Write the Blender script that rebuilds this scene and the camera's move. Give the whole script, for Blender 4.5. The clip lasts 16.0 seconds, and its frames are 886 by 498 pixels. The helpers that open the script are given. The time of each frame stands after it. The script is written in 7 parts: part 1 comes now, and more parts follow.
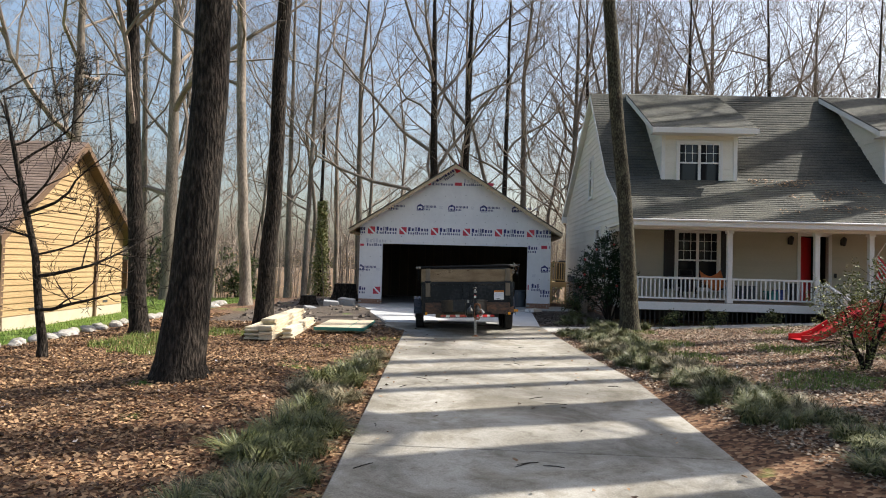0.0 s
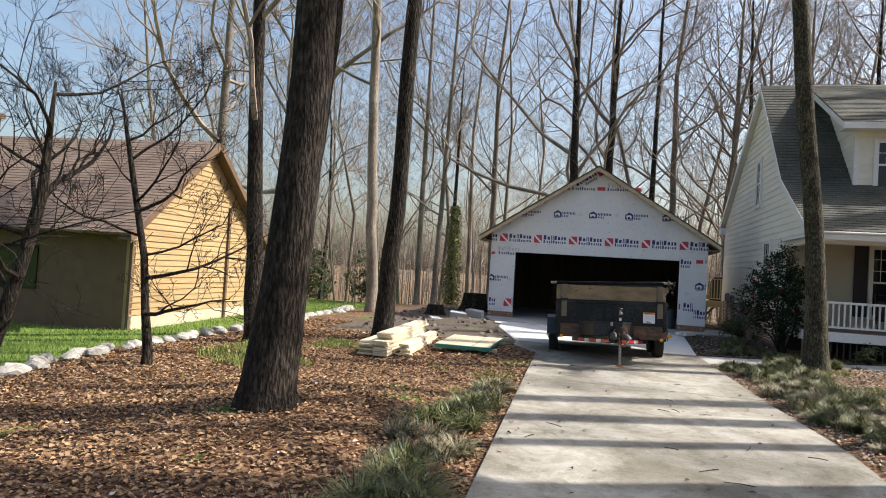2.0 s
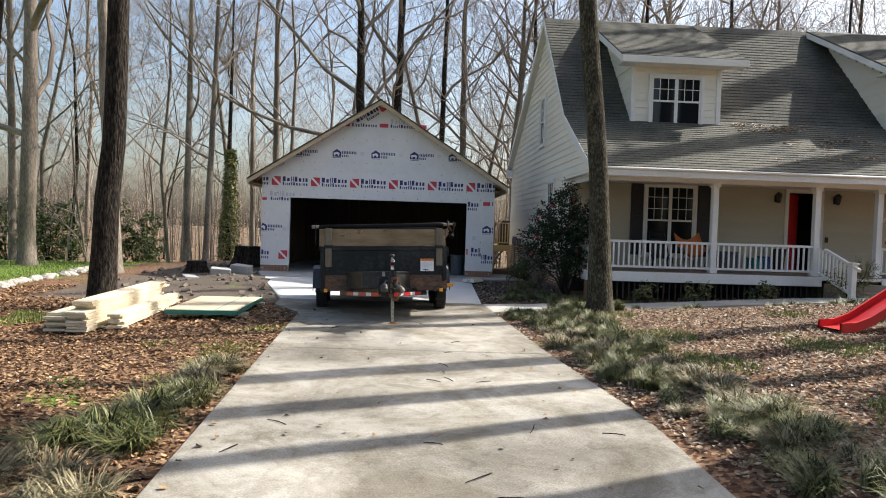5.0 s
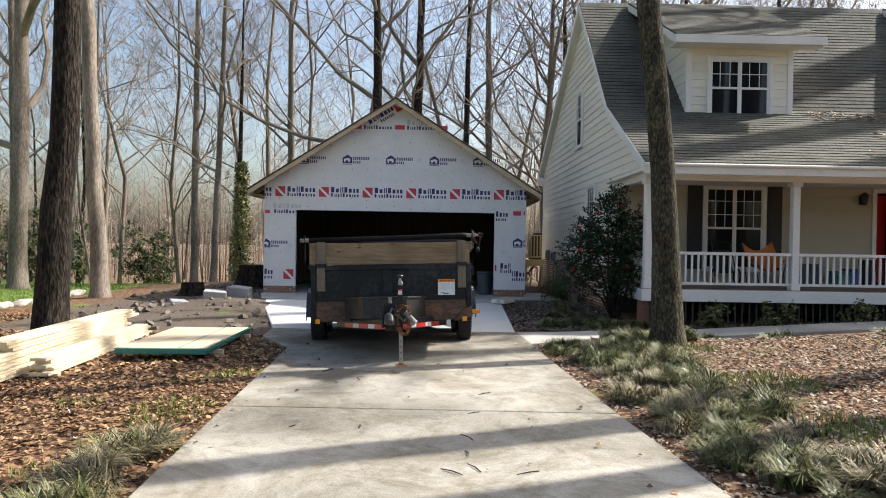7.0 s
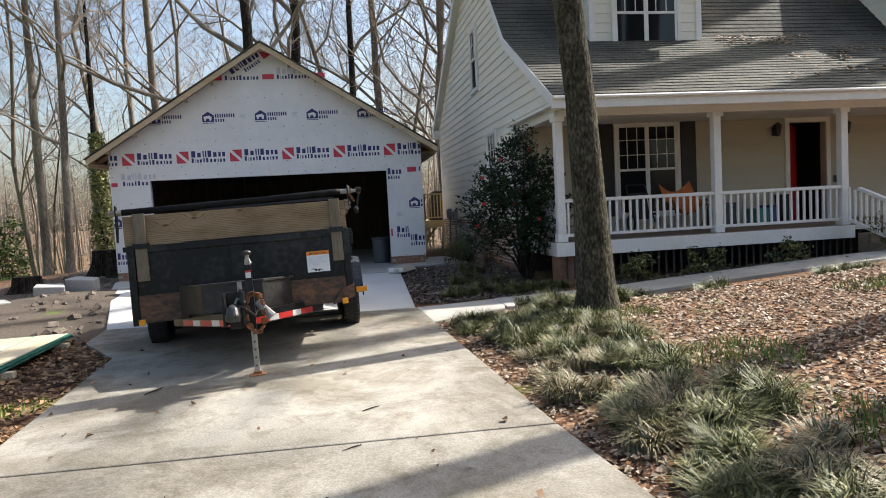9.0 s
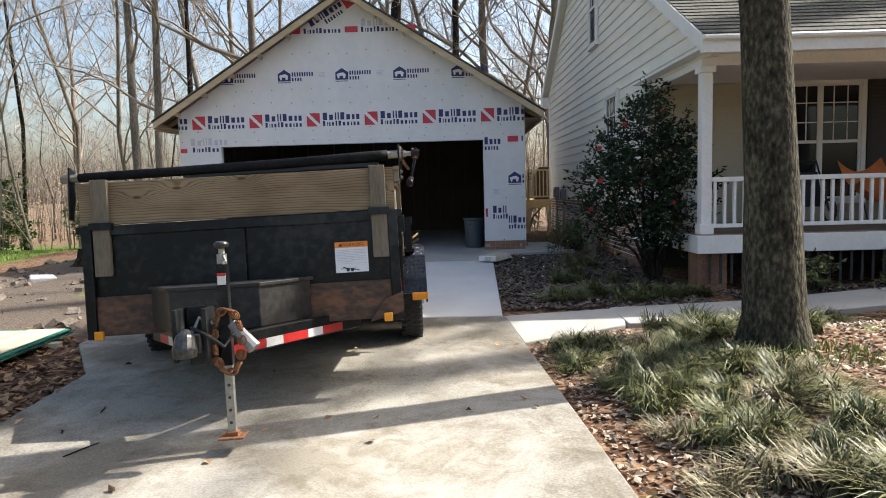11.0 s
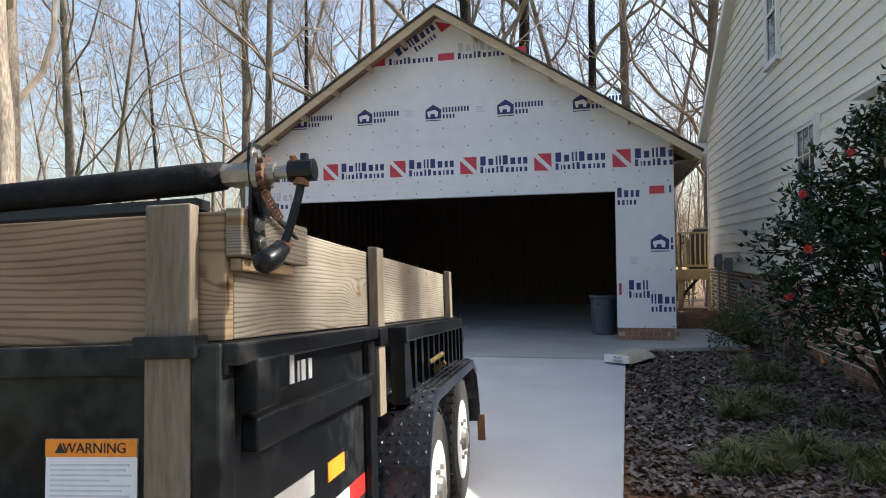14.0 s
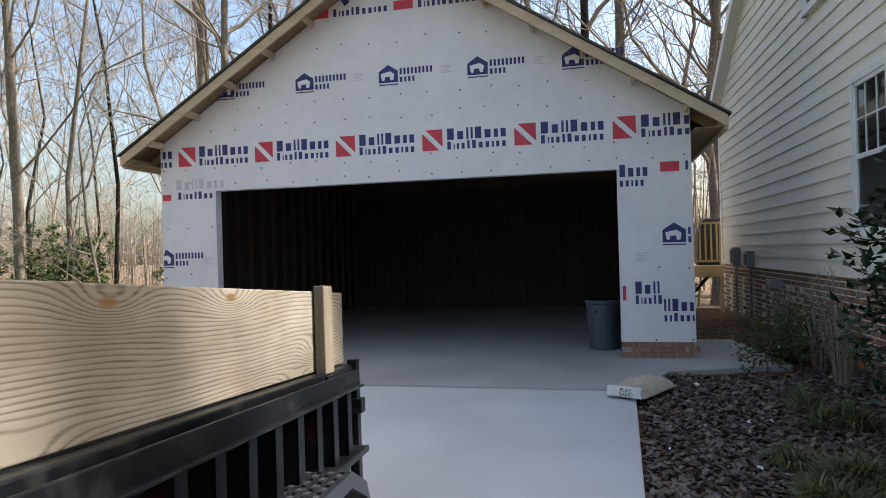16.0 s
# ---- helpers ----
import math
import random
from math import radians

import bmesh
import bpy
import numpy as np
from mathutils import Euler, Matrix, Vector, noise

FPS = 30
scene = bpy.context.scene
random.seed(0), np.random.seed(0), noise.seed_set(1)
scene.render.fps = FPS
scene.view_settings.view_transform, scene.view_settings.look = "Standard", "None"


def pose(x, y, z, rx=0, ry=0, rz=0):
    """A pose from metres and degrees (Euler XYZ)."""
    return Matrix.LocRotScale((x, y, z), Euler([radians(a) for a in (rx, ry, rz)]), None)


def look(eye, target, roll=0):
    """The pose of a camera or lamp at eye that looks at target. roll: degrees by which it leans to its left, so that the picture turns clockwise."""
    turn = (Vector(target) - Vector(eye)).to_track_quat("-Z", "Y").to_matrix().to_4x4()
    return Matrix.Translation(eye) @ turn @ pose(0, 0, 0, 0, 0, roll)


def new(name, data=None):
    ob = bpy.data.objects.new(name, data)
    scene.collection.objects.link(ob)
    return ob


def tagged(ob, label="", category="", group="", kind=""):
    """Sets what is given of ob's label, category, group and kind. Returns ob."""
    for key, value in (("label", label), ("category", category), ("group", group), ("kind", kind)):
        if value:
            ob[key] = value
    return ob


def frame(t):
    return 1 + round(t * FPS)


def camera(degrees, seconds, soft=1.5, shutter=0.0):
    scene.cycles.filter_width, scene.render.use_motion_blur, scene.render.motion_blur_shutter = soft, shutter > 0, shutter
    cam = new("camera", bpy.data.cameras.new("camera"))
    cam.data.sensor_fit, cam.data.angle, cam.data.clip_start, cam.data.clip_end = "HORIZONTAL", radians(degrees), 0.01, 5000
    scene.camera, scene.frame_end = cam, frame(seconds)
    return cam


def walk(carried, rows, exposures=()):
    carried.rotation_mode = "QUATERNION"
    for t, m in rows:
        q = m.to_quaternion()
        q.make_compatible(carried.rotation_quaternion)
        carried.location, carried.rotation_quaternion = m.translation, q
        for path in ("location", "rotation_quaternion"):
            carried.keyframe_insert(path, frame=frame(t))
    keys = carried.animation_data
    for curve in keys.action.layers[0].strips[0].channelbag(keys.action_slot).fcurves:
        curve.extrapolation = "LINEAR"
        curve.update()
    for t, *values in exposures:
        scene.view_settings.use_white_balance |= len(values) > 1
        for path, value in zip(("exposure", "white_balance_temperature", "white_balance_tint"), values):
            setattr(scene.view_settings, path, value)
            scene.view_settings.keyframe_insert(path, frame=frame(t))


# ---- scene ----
cam = camera(67.3, 16.0, soft=1.0)
PATH = [
    (0, (4.767, -25.385, 1.491), (4.645, -23.39, 1.544), 1.5),
    (0.5, (4.749, -24.943, 1.485), (4.54, -22.955, 1.427), 4.5),
    (1, (4.722, -24.332, 1.529), (4.285, -22.381, 1.472), 3.9),
    (1.5, (4.75, -24.006, 1.574), (4.256, -22.071, 1.691), 3.8),
    (2, (4.589, -23.55, 1.609), (4.066, -21.62, 1.665), 3.5),
    (2.5, (4.751, -23.382, 1.584), (4.241, -21.449, 1.637), 1.6),
    (3, (4.73, -22.923, 1.598), (4.56, -20.931, 1.64), -1.1),
    (3.5, (4.76, -22.469, 1.504), (4.692, -20.479, 1.697), 1.1),
    (4, (4.758, -21.937, 1.45), (4.763, -19.937, 1.469), -1.7),
    (4.2, (4.929, -21.785, 1.503), (4.946, -19.787, 1.426), -1.0),
    (6.3, (5.156, -19.375, 1.407), (5.222, -17.376, 1.385), 3.1),
    (6.5, (5.187, -19.13, 1.438), (5.255, -17.132, 1.393), 1.9),
    (7, (5.191, -18.537, 1.435), (5.171, -16.537, 1.42), 1.0),
    (7.5, (5.186, -17.996, 1.375), (5.325, -16.001, 1.401), -1.3),
    (8, (5.331, -17.433, 1.341), (5.619, -15.454, 1.377), -1.3),
    (8.5, (5.377, -16.925, 1.31), (5.718, -14.954, 1.301), -0.4),
    (8.7, (5.436, -16.749, 1.344), (5.754, -14.778, 1.235), -2.1),
    (10.8, (5.916, -14.37, 1.277), (5.896, -12.375, 1.128), -0.2),
    (11, (5.934, -14.107, 1.308), (5.877, -12.116, 1.129), -1.5),
    (11.5, (6.061, -13.534, 1.323), (5.867, -11.548, 1.185), 1.2),
    (12, (6.103, -12.93, 1.316), (5.848, -10.952, 1.155), -0.7),
    (12.5, (6.169, -12.355, 1.324), (5.809, -10.394, 1.168), 0.6),
    (13, (6.19, -11.794, 1.336), (5.788, -9.835, 1.298), -0.9),
    (13.5, (6.3, -11.293, 1.336), (5.81, -9.354, 1.296), -0.4),
    (14, (6.308, -10.738, 1.365), (5.826, -8.797, 1.383), -0.9),
    (14.5, (6.32, -10.218, 1.356), (5.803, -8.286, 1.34), -0.7),
    (15, (6.307, -9.667, 1.358), (5.74, -7.751, 1.269), -2.1),
    (15.5, (6.253, -9.028, 1.371), (5.827, -7.074, 1.328), -2.5),
    (16, (6.227, -8.49, 1.363), (5.762, -6.545, 1.371), -1.6),
]
walk(cam, [(t, look(eye, target, roll)) for t, eye, target, roll in PATH],
     exposures=[(0, 0.72), (3.5, 0.8), (7, 0.9), (11, 1.12), (12.5, 1.3), (16, 1.28)])

# ---- world and sun ----
world = bpy.data.worlds.new("world")
scene.world = world
world.use_nodes = True
SUN = Vector((0.668, 0.261, 0.69)).normalized()
wn = world.node_tree.nodes
sky = wn.new("ShaderNodeTexSky")
sky.sky_type = "NISHITA"
sky.sun_disc = False
sky.sun_elevation = math.asin(SUN.z)
sky.sun_rotation = math.atan2(SUN.x, SUN.y)
sky.air_density = 1.2
sky.dust_density = 4.2
sky.ozone_density = 1.7
wn["Background"].inputs["Strength"].default_value = 0.13
world.node_tree.links.new(sky.outputs[0], wn["Background"].inputs[0])
sun_data = bpy.data.lights.new("sun", "SUN")
sun_data.energy, sun_data.angle, sun_data.color = 5.0, radians(0.55), (1.0, 0.95, 0.87)
sun = new("sun", sun_data)
sun.matrix_world = look((40, 12, 25), Vector((40, 12, 25)) - SUN)


# ---- materials ----
def rgb(c):
    return (c[0], c[1], c[2], 1.0)


def material(name, colours, scale=3.0, rough=0.8, bump=0.2, metal=0.0, fine=40.0, stretch=(1, 1, 1), island=0.0, spec=0.5, grain=0.5, deep=0.02):
    """Two scales of noise between a few colours, with relief; island: how much pieces differ."""
    m = bpy.data.materials.new(name)
    m.use_nodes = True
    n, l = m.node_tree.nodes, m.node_tree.links
    b = n["Principled BSDF"]
    b.inputs["Roughness"].default_value, b.inputs["Metallic"].default_value = rough, metal
    b.inputs["Specular IOR Level"].default_value = spec
    geo = n.new("ShaderNodeTexCoord")
    mp = n.new("ShaderNodeMapping")
    mp.inputs["Scale"].default_value = stretch
    l.new(geo.outputs["Object"], mp.inputs[0])
    big, small = n.new("ShaderNodeTexNoise"), n.new("ShaderNodeTexNoise")
    big.inputs["Scale"].default_value, small.inputs["Scale"].default_value = scale, fine
    big.inputs["Detail"].default_value, small.inputs["Detail"].default_value = 5, 4
    l.new(mp.outputs[0], big.inputs[0]), l.new(mp.outputs[0], small.inputs[0])
    mix = n.new("ShaderNodeMath")
    mix.operation = "MULTIPLY_ADD"
    mix.inputs[1].default_value = grain
    l.new(small.outputs[0], mix.inputs[0])
    sub = n.new("ShaderNodeMath")
    sub.operation = "MULTIPLY"
    sub.inputs[1].default_value = 1 - grain
    l.new(big.outputs[0], sub.inputs[0])
    l.new(sub.outputs[0], mix.inputs[2])
    ramp = n.new("ShaderNodeValToRGB")
    ramp.color_ramp.elements[0].position, ramp.color_ramp.elements[1].position = 0.36, 0.64
    ramp.color_ramp.elements[0].color, ramp.color_ramp.elements[1].color = rgb(colours[0]), rgb(colours[-1])
    for i, c in enumerate(colours[1:-1]):
        e = ramp.color_ramp.elements.new(0.36 + 0.28 * (i + 1) / (len(colours) - 1))
        e.color = rgb(c)
    l.new(mix.outputs[0], ramp.inputs[0])
    out = ramp.outputs[0]
    if island:
        info, isl = n.new("ShaderNodeObjectInfo"), n.new("ShaderNodeNewGeometry")
        add, k, hsv = n.new("ShaderNodeMath"), n.new("ShaderNodeMapRange"), n.new("ShaderNodeHueSaturation")
        l.new(info.outputs["Random"], add.inputs[0]), l.new(isl.outputs["Random Per Island"], add.inputs[1])
        k.inputs["From Max"].default_value = 2.0
        k.inputs["To Min"].default_value, k.inputs["To Max"].default_value = 1 - island, 1 + island
        l.new(add.outputs[0], k.inputs[0]), l.new(k.outputs[0], hsv.inputs["Value"]), l.new(out, hsv.inputs["Color"])
        out = hsv.outputs[0]
    l.new(out, b.inputs["Base Color"])
    if bump:
        bp = n.new("ShaderNodeBump")
        bp.inputs["Strength"].default_value, bp.inputs["Distance"].default_value = bump, deep
        l.new(mix.outputs[0], bp.inputs["Height"]), l.new(bp.outputs[0], b.inputs["Normal"])
    return m


BARK = material("bark", [(0.006, 0.0047, 0.0037), (0.022, 0.0172, 0.0132), (0.064, 0.051, 0.040)], 2.0, 0.95, 1.0, fine=9, stretch=(3.2, 3.2, 0.85), grain=0.75, spec=0.2, deep=0.08)
BARK_MOSSY = material("mossy_bark", [(0.016, 0.013, 0.009), (0.05, 0.044, 0.030), (0.125, 0.115, 0.075)], 3.0, 0.95, 1.0, fine=16, stretch=(2.2, 2.2, 1.0), grain=0.65, spec=0.2, deep=0.04)
BARK_PALE = material("pale_bark", [(0.085, 0.07, 0.056), (0.175, 0.145, 0.115), (0.30, 0.255, 0.205)], 1.5, 0.95, 0.6, fine=14, stretch=(2, 2, 0.5), island=0.2)
TWIG = material("twig_bark", [(0.12, 0.093, 0.073), (0.25, 0.203, 0.16), (0.38, 0.32, 0.262)], 1.0, 0.95, 0.0, island=0.25)
CONCRETE = material("old_concrete", [(0.16, 0.147, 0.122), (0.25, 0.232, 0.196), (0.35, 0.328, 0.284), (0.44, 0.415, 0.362)], 0.6, 0.9, 0.25, fine=70, grain=0.32)


def stained(m, scale, lo, hi, amount):
    """Lays blotchy dirt with ragged edges over a material's colour."""
    n, l = m.node_tree.nodes, m.node_tree.links
    b = n["Principled BSDF"]
    src = b.inputs["Base Color"].links[0].from_socket
    tc, tex, ramp, mul = n.new("ShaderNodeTexCoord"), n.new("ShaderNodeTexNoise"), n.new("ShaderNodeValToRGB"), n.new("ShaderNodeMixRGB")
    tex.inputs["Scale"].default_value, tex.inputs["Detail"].default_value, tex.inputs["Roughness"].default_value = scale, 9, 0.72
    tex.inputs["Distortion"].default_value = 0.6
    ramp.color_ramp.elements[0].position, ramp.color_ramp.elements[1].position = lo, hi
    ramp.color_ramp.elements[0].color, ramp.color_ramp.elements[1].color = rgb(amount), (1, 1, 1, 1)
    mul.blend_type = "MULTIPLY"
    mul.inputs[0].default_value = 1.0
    l.new(tc.outputs["Object"], tex.inputs[0]), l.new(tex.outputs[0], ramp.inputs[0])
    l.new(src, mul.inputs[1]), l.new(ramp.outputs[0], mul.inputs[2]), l.new(mul.outputs[0], b.inputs["Base Color"])


stained(CONCRETE, 0.9, 0.40, 0.56, (0.60, 0.57, 0.51))
stained(CONCRETE, 5.0, 0.36, 0.50, (0.72, 0.70, 0.66))
CONCRETE_NEW = material("new_concrete", [(0.46, 0.465, 0.46), (0.56, 0.565, 0.56)], 0.9, 0.85, 0.08, fine=120, grain=0.3)
WALK_CONCRETE = material("pale_walk_concrete", [(0.28, 0.272, 0.246), (0.36, 0.348, 0.318), (0.42, 0.407, 0.376)], 0.8, 0.9, 0.15, fine=80, grain=0.3)
FLOOR = material("garage_slab", [(0.33, 0.32, 0.30), (0.44, 0.43, 0.41)], 0.8, 0.7, 0.05, fine=80, grain=0.3)
WRAP = material("house_wrap", [(0.68, 0.68, 0.70), (0.76, 0.76, 0.78)], 1.3, 0.5, 0.25, fine=7, grain=0.4)
WRAP_EDGE = material("wrap_tape", [(0.74, 0.74, 0.76), (0.80, 0.80, 0.81)], 3, 0.4, 0.2, fine=20)
NAVY = material("navy_print", [(0.022, 0.028, 0.13), (0.03, 0.036, 0.16)], 4, 0.5, 0.0)
NAVY_FADED = material("faded_print", [(0.46, 0.47, 0.55), (0.60, 0.60, 0.66)], 4, 0.5, 0.0)
RED_PRINT = material("red_print", [(0.50, 0.03, 0.06), (0.58, 0.05, 0.08)], 4, 0.5, 0.0)
WHITE_PRINT = material("white_print", [(0.72, 0.72, 0.74), (0.78, 0.78, 0.80)], 4, 0.5, 0.0)
RAW_WOOD = material("raw_lumber", [(0.42, 0.32, 0.20), (0.54, 0.43, 0.29), (0.60, 0.50, 0.36)], 1.5, 0.8, 0.2, fine=30, stretch=(1, 1, 6), island=0.12)
PLYWOOD = material("plywood", [(0.20, 0.125, 0.07), (0.30, 0.20, 0.12), (0.36, 0.25, 0.15)], 1.2, 0.8, 0.1, fine=14, stretch=(1, 1, 0.3), island=0.15)
# garage-interior timber darkened: the indoor shade is put into these two browns
STUD = material("shade_dark_stud", [(0.08, 0.052, 0.034), (0.12, 0.082, 0.054)], 2, 0.85, 0.1, island=0.15)
INNER = material("shade_dark_sheathing", [(0.05, 0.036, 0.027), (0.085, 0.062, 0.045)], 1.5, 0.9, 0.1)
SHINGLE = material("roof_shingle", [(0.034, 0.035, 0.031), (0.07, 0.069, 0.056), (0.118, 0.112, 0.087)], 0.9, 0.95, 0.4, fine=22, island=0.22)
SHINGLE_BROWN = material("brown_shingle", [(0.13, 0.09, 0.07), (0.20, 0.14, 0.11), (0.26, 0.19, 0.15)], 1.2, 0.95, 0.4, fine=22, island=0.18)
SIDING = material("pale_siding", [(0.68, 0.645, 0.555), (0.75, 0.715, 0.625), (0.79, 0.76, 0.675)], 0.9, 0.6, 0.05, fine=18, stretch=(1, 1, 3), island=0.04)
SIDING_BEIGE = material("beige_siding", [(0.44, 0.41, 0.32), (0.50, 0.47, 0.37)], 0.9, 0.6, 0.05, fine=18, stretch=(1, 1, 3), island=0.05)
SIDING_TAN = material("tan_siding", [(0.28, 0.185, 0.085), (0.36, 0.245, 0.115), (0.40, 0.285, 0.14)], 0.7, 0.75, 0.1, fine=16, stretch=(1, 0.5, 3), island=0.08)
WHITE = material("white_paint", [(0.70, 0.69, 0.66), (0.80, 0.79, 0.77)], 1.5, 0.5, 0.04, fine=25)
# near-black: stands in for shade in hall and under porch; also nails, print
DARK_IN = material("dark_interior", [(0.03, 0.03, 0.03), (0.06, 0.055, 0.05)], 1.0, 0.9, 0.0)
SHUTTER = material("black_shutter", [(0.012, 0.012, 0.014), (0.02, 0.02, 0.022)], 3, 0.5, 0.05)
BRICK = material("brick", [(0.16, 0.08, 0.05), (0.25, 0.13, 0.085), (0.33, 0.20, 0.13)], 3, 0.9, 0.3, fine=50, island=0.25)
MORTAR = material("mortar", [(0.32, 0.29, 0.25), (0.40, 0.37, 0.32)], 4, 0.95, 0.3)
STEEL = material("black_steel", [(0.003, 0.0036, 0.0044), (0.0062, 0.0071, 0.0085), (0.028, 0.0287, 0.029)], 2.2, 0.3, 0.06, fine=16, grain=0.45, spec=0.25)
RUST = material("rusty_steel", [(0.02, 0.017, 0.015), (0.07, 0.04, 0.025), (0.17, 0.08, 0.04)], 2.0, 0.7, 0.2, fine=14, stretch=(1, 1, 2))
RUST_CHAIN = material("rusted_chain", [(0.13, 0.05, 0.02), (0.28, 0.12, 0.05)], 10, 0.8, 0.3)
ZINC = material("zinc", [(0.22, 0.21, 0.19), (0.36, 0.345, 0.31)], 6, 0.4, 0.1, metal=0.6)
RUBBER = material("tyre_rubber", [(0.012, 0.012, 0.012), (0.03, 0.029, 0.027)], 5, 0.85, 0.2)
RIM = material("white_rim", [(0.55, 0.55, 0.54), (0.68, 0.68, 0.67)], 4, 0.4, 0.05)
RED = material("red_plastic", [(0.52, 0.02, 0.025), (0.62, 0.03, 0.03)], 2, 0.35, 0.0)
RED_TAPE = material("red_tape", [(0.42, 0.02, 0.02), (0.52, 0.035, 0.03)], 6, 0.3, 0.0)
WHITE_TAPE = material("white_tape", [(0.60, 0.60, 0.58), (0.70, 0.70, 0.68)], 6, 0.3, 0.0)
ORANGE = material("orange_plastic", [(0.75, 0.22, 0.02), (0.85, 0.30, 0.03)], 4, 0.4, 0.0)
AMBER = material("amber_lens", [(0.75, 0.28, 0.01), (0.85, 0.36, 0.03)], 6, 0.2, 0.0)


def glass(name, tint=(0.9, 0.93, 0.95)):
    m = bpy.data.materials.new(name)
    m.use_nodes = True
    b = m.node_tree.nodes["Principled BSDF"]
    b.inputs["Base Color"].default_value = rgb((0.012, 0.014, 0.017))
    b.inputs["Roughness"].default_value = 0.04
    b.inputs["Specular IOR Level"].default_value = 0.4
    return m


GLASS = glass("dark_glass")


def wood_grain(name, dark, light, axis, knot=(0.16, 0.09, 0.035), ring=0.0125):
    """Weathered plank: growth lines that run along one axis and bend round knots, silvered and blotched."""
    m = bpy.data.materials.new(name)
    m.use_nodes = True
    n, l = m.node_tree.nodes, m.node_tree.links
    b = n["Principled BSDF"]
    b.inputs["Roughness"].default_value = 0.85
    b.inputs["Specular IOR Level"].default_value = 0.25
    tc = n.new("ShaderNodeTexCoord")

    def scaled(along, across):
        mp = n.new("ShaderNodeMapping")
        mp.inputs["Scale"].default_value = (along, 0.0, across) if axis == "x" else (0.0, along, across)
        l.new(tc.outputs["Object"], mp.inputs[0])
        return mp.outputs[0]

    def op(kind, p, q):
        k = n.new("ShaderNodeMath")
        k.operation = kind
        for i, v in enumerate((p, q)):
            if isinstance(v, (int, float)):
                k.inputs[i].default_value = v
            else:
                l.new(v, k.inputs[i])
        return k.outputs[0]

    def noise_of(vec, detail=2):
        t = n.new("ShaderNodeTexNoise")
        t.inputs["Scale"].default_value, t.inputs["Detail"].default_value = 1.0, detail
        l.new(vec, t.inputs[0])
        return t.outputs[0]

    def ramp(src, lo, hi, c0, c1):
        k = n.new("ShaderNodeValToRGB")
        k.color_ramp.elements[0].position, k.color_ramp.elements[1].position = lo, hi
        k.color_ramp.elements[0].color, k.color_ramp.elements[1].color = rgb(c0), rgb(c1)
        l.new(src, k.inputs[0])
        return k.outputs[0]

    def multiply(a, c):
        k = n.new("ShaderNodeMixRGB")
        k.blend_type = "MULTIPLY"
        k.inputs[0].default_value = 1.0
        l.new(a, k.inputs[1]), l.new(c, k.inputs[2])
        return k.outputs[0]

    split, flat = n.new("ShaderNodeSeparateXYZ"), n.new("ShaderNodeCombineXYZ")
    l.new(scaled(1.25, 3.4), split.inputs[0])
    l.new(split.outputs[0 if axis == "x" else 1], flat.inputs[0]), l.new(split.outputs[2], flat.inputs[1])
    knots = n.new("ShaderNodeTexVoronoi")
    knots.voronoi_dimensions = "2D"
    knots.inputs["Scale"].default_value = 1.0
    l.new(flat.outputs[0], knots.inputs[0])
    d = knots.outputs["Distance"]
    swell = op("POWER", 2.718, op("MULTIPLY", op("MULTIPLY", d, d), -40.0))
    height = n.new("ShaderNodeSeparateXYZ")
    l.new(tc.outputs["Object"], height.inputs[0])
    level = op("ADD", op("ADD", height.outputs[2], op("MULTIPLY", noise_of(scaled(0.7, 2.0)), 0.13)), op("MULTIPLY", swell, 0.06))
    level = op("ADD", level, op("MULTIPLY", noise_of(scaled(5.0, 40.0)), 0.006))
    lines = op("MULTIPLY_ADD", op("SINE", op("MULTIPLY", level, 6.283 / ring), 0.0), 0.5)
    n[lines.node.name].inputs[2].default_value = 0.5
    grain = ramp(op("ADD", op("MULTIPLY", lines, 0.55), op("MULTIPLY", noise_of(scaled(4.0, 170.0), 4), 0.55)), 0.16, 0.52, dark, light)
    blotch = ramp(noise_of(scaled(2.2, 5.0), 6), 0.34, 0.66, (0.66, 0.62, 0.57), (1.0, 0.99, 0.97))
    col = multiply(grain, blotch)
    heart = n.new("ShaderNodeMixRGB")
    l.new(ramp(d, 0.022, 0.05, (1, 1, 1), (0, 0, 0)), heart.inputs[0])
    l.new(col, heart.inputs[1])
    heart.inputs[2].default_value = rgb(knot)
    l.new(heart.outputs[0], b.inputs["Base Color"])
    bp = n.new("ShaderNodeBump")
    bp.inputs["Strength"].default_value, bp.inputs["Distance"].default_value = 0.15, 0.002
    l.new(lines, bp.inputs["Height"]), l.new(bp.outputs[0], b.inputs["Normal"])
    return m


PLANK_FRONT = wood_grain("weathered_plank", (0.125, 0.087, 0.052), (0.32, 0.24, 0.152), "x", (0.10, 0.055, 0.025), 0.018)
PLANK_SIDE = wood_grain("grey_plank", (0.10, 0.083, 0.063), (0.285, 0.257, 0.212), "y")
STAKE_WOOD = material("stake_wood", [(0.12, 0.095, 0.065), (0.20, 0.165, 0.12)], 3, 0.85, 0.2, fine=26, stretch=(4, 4, 0.5))


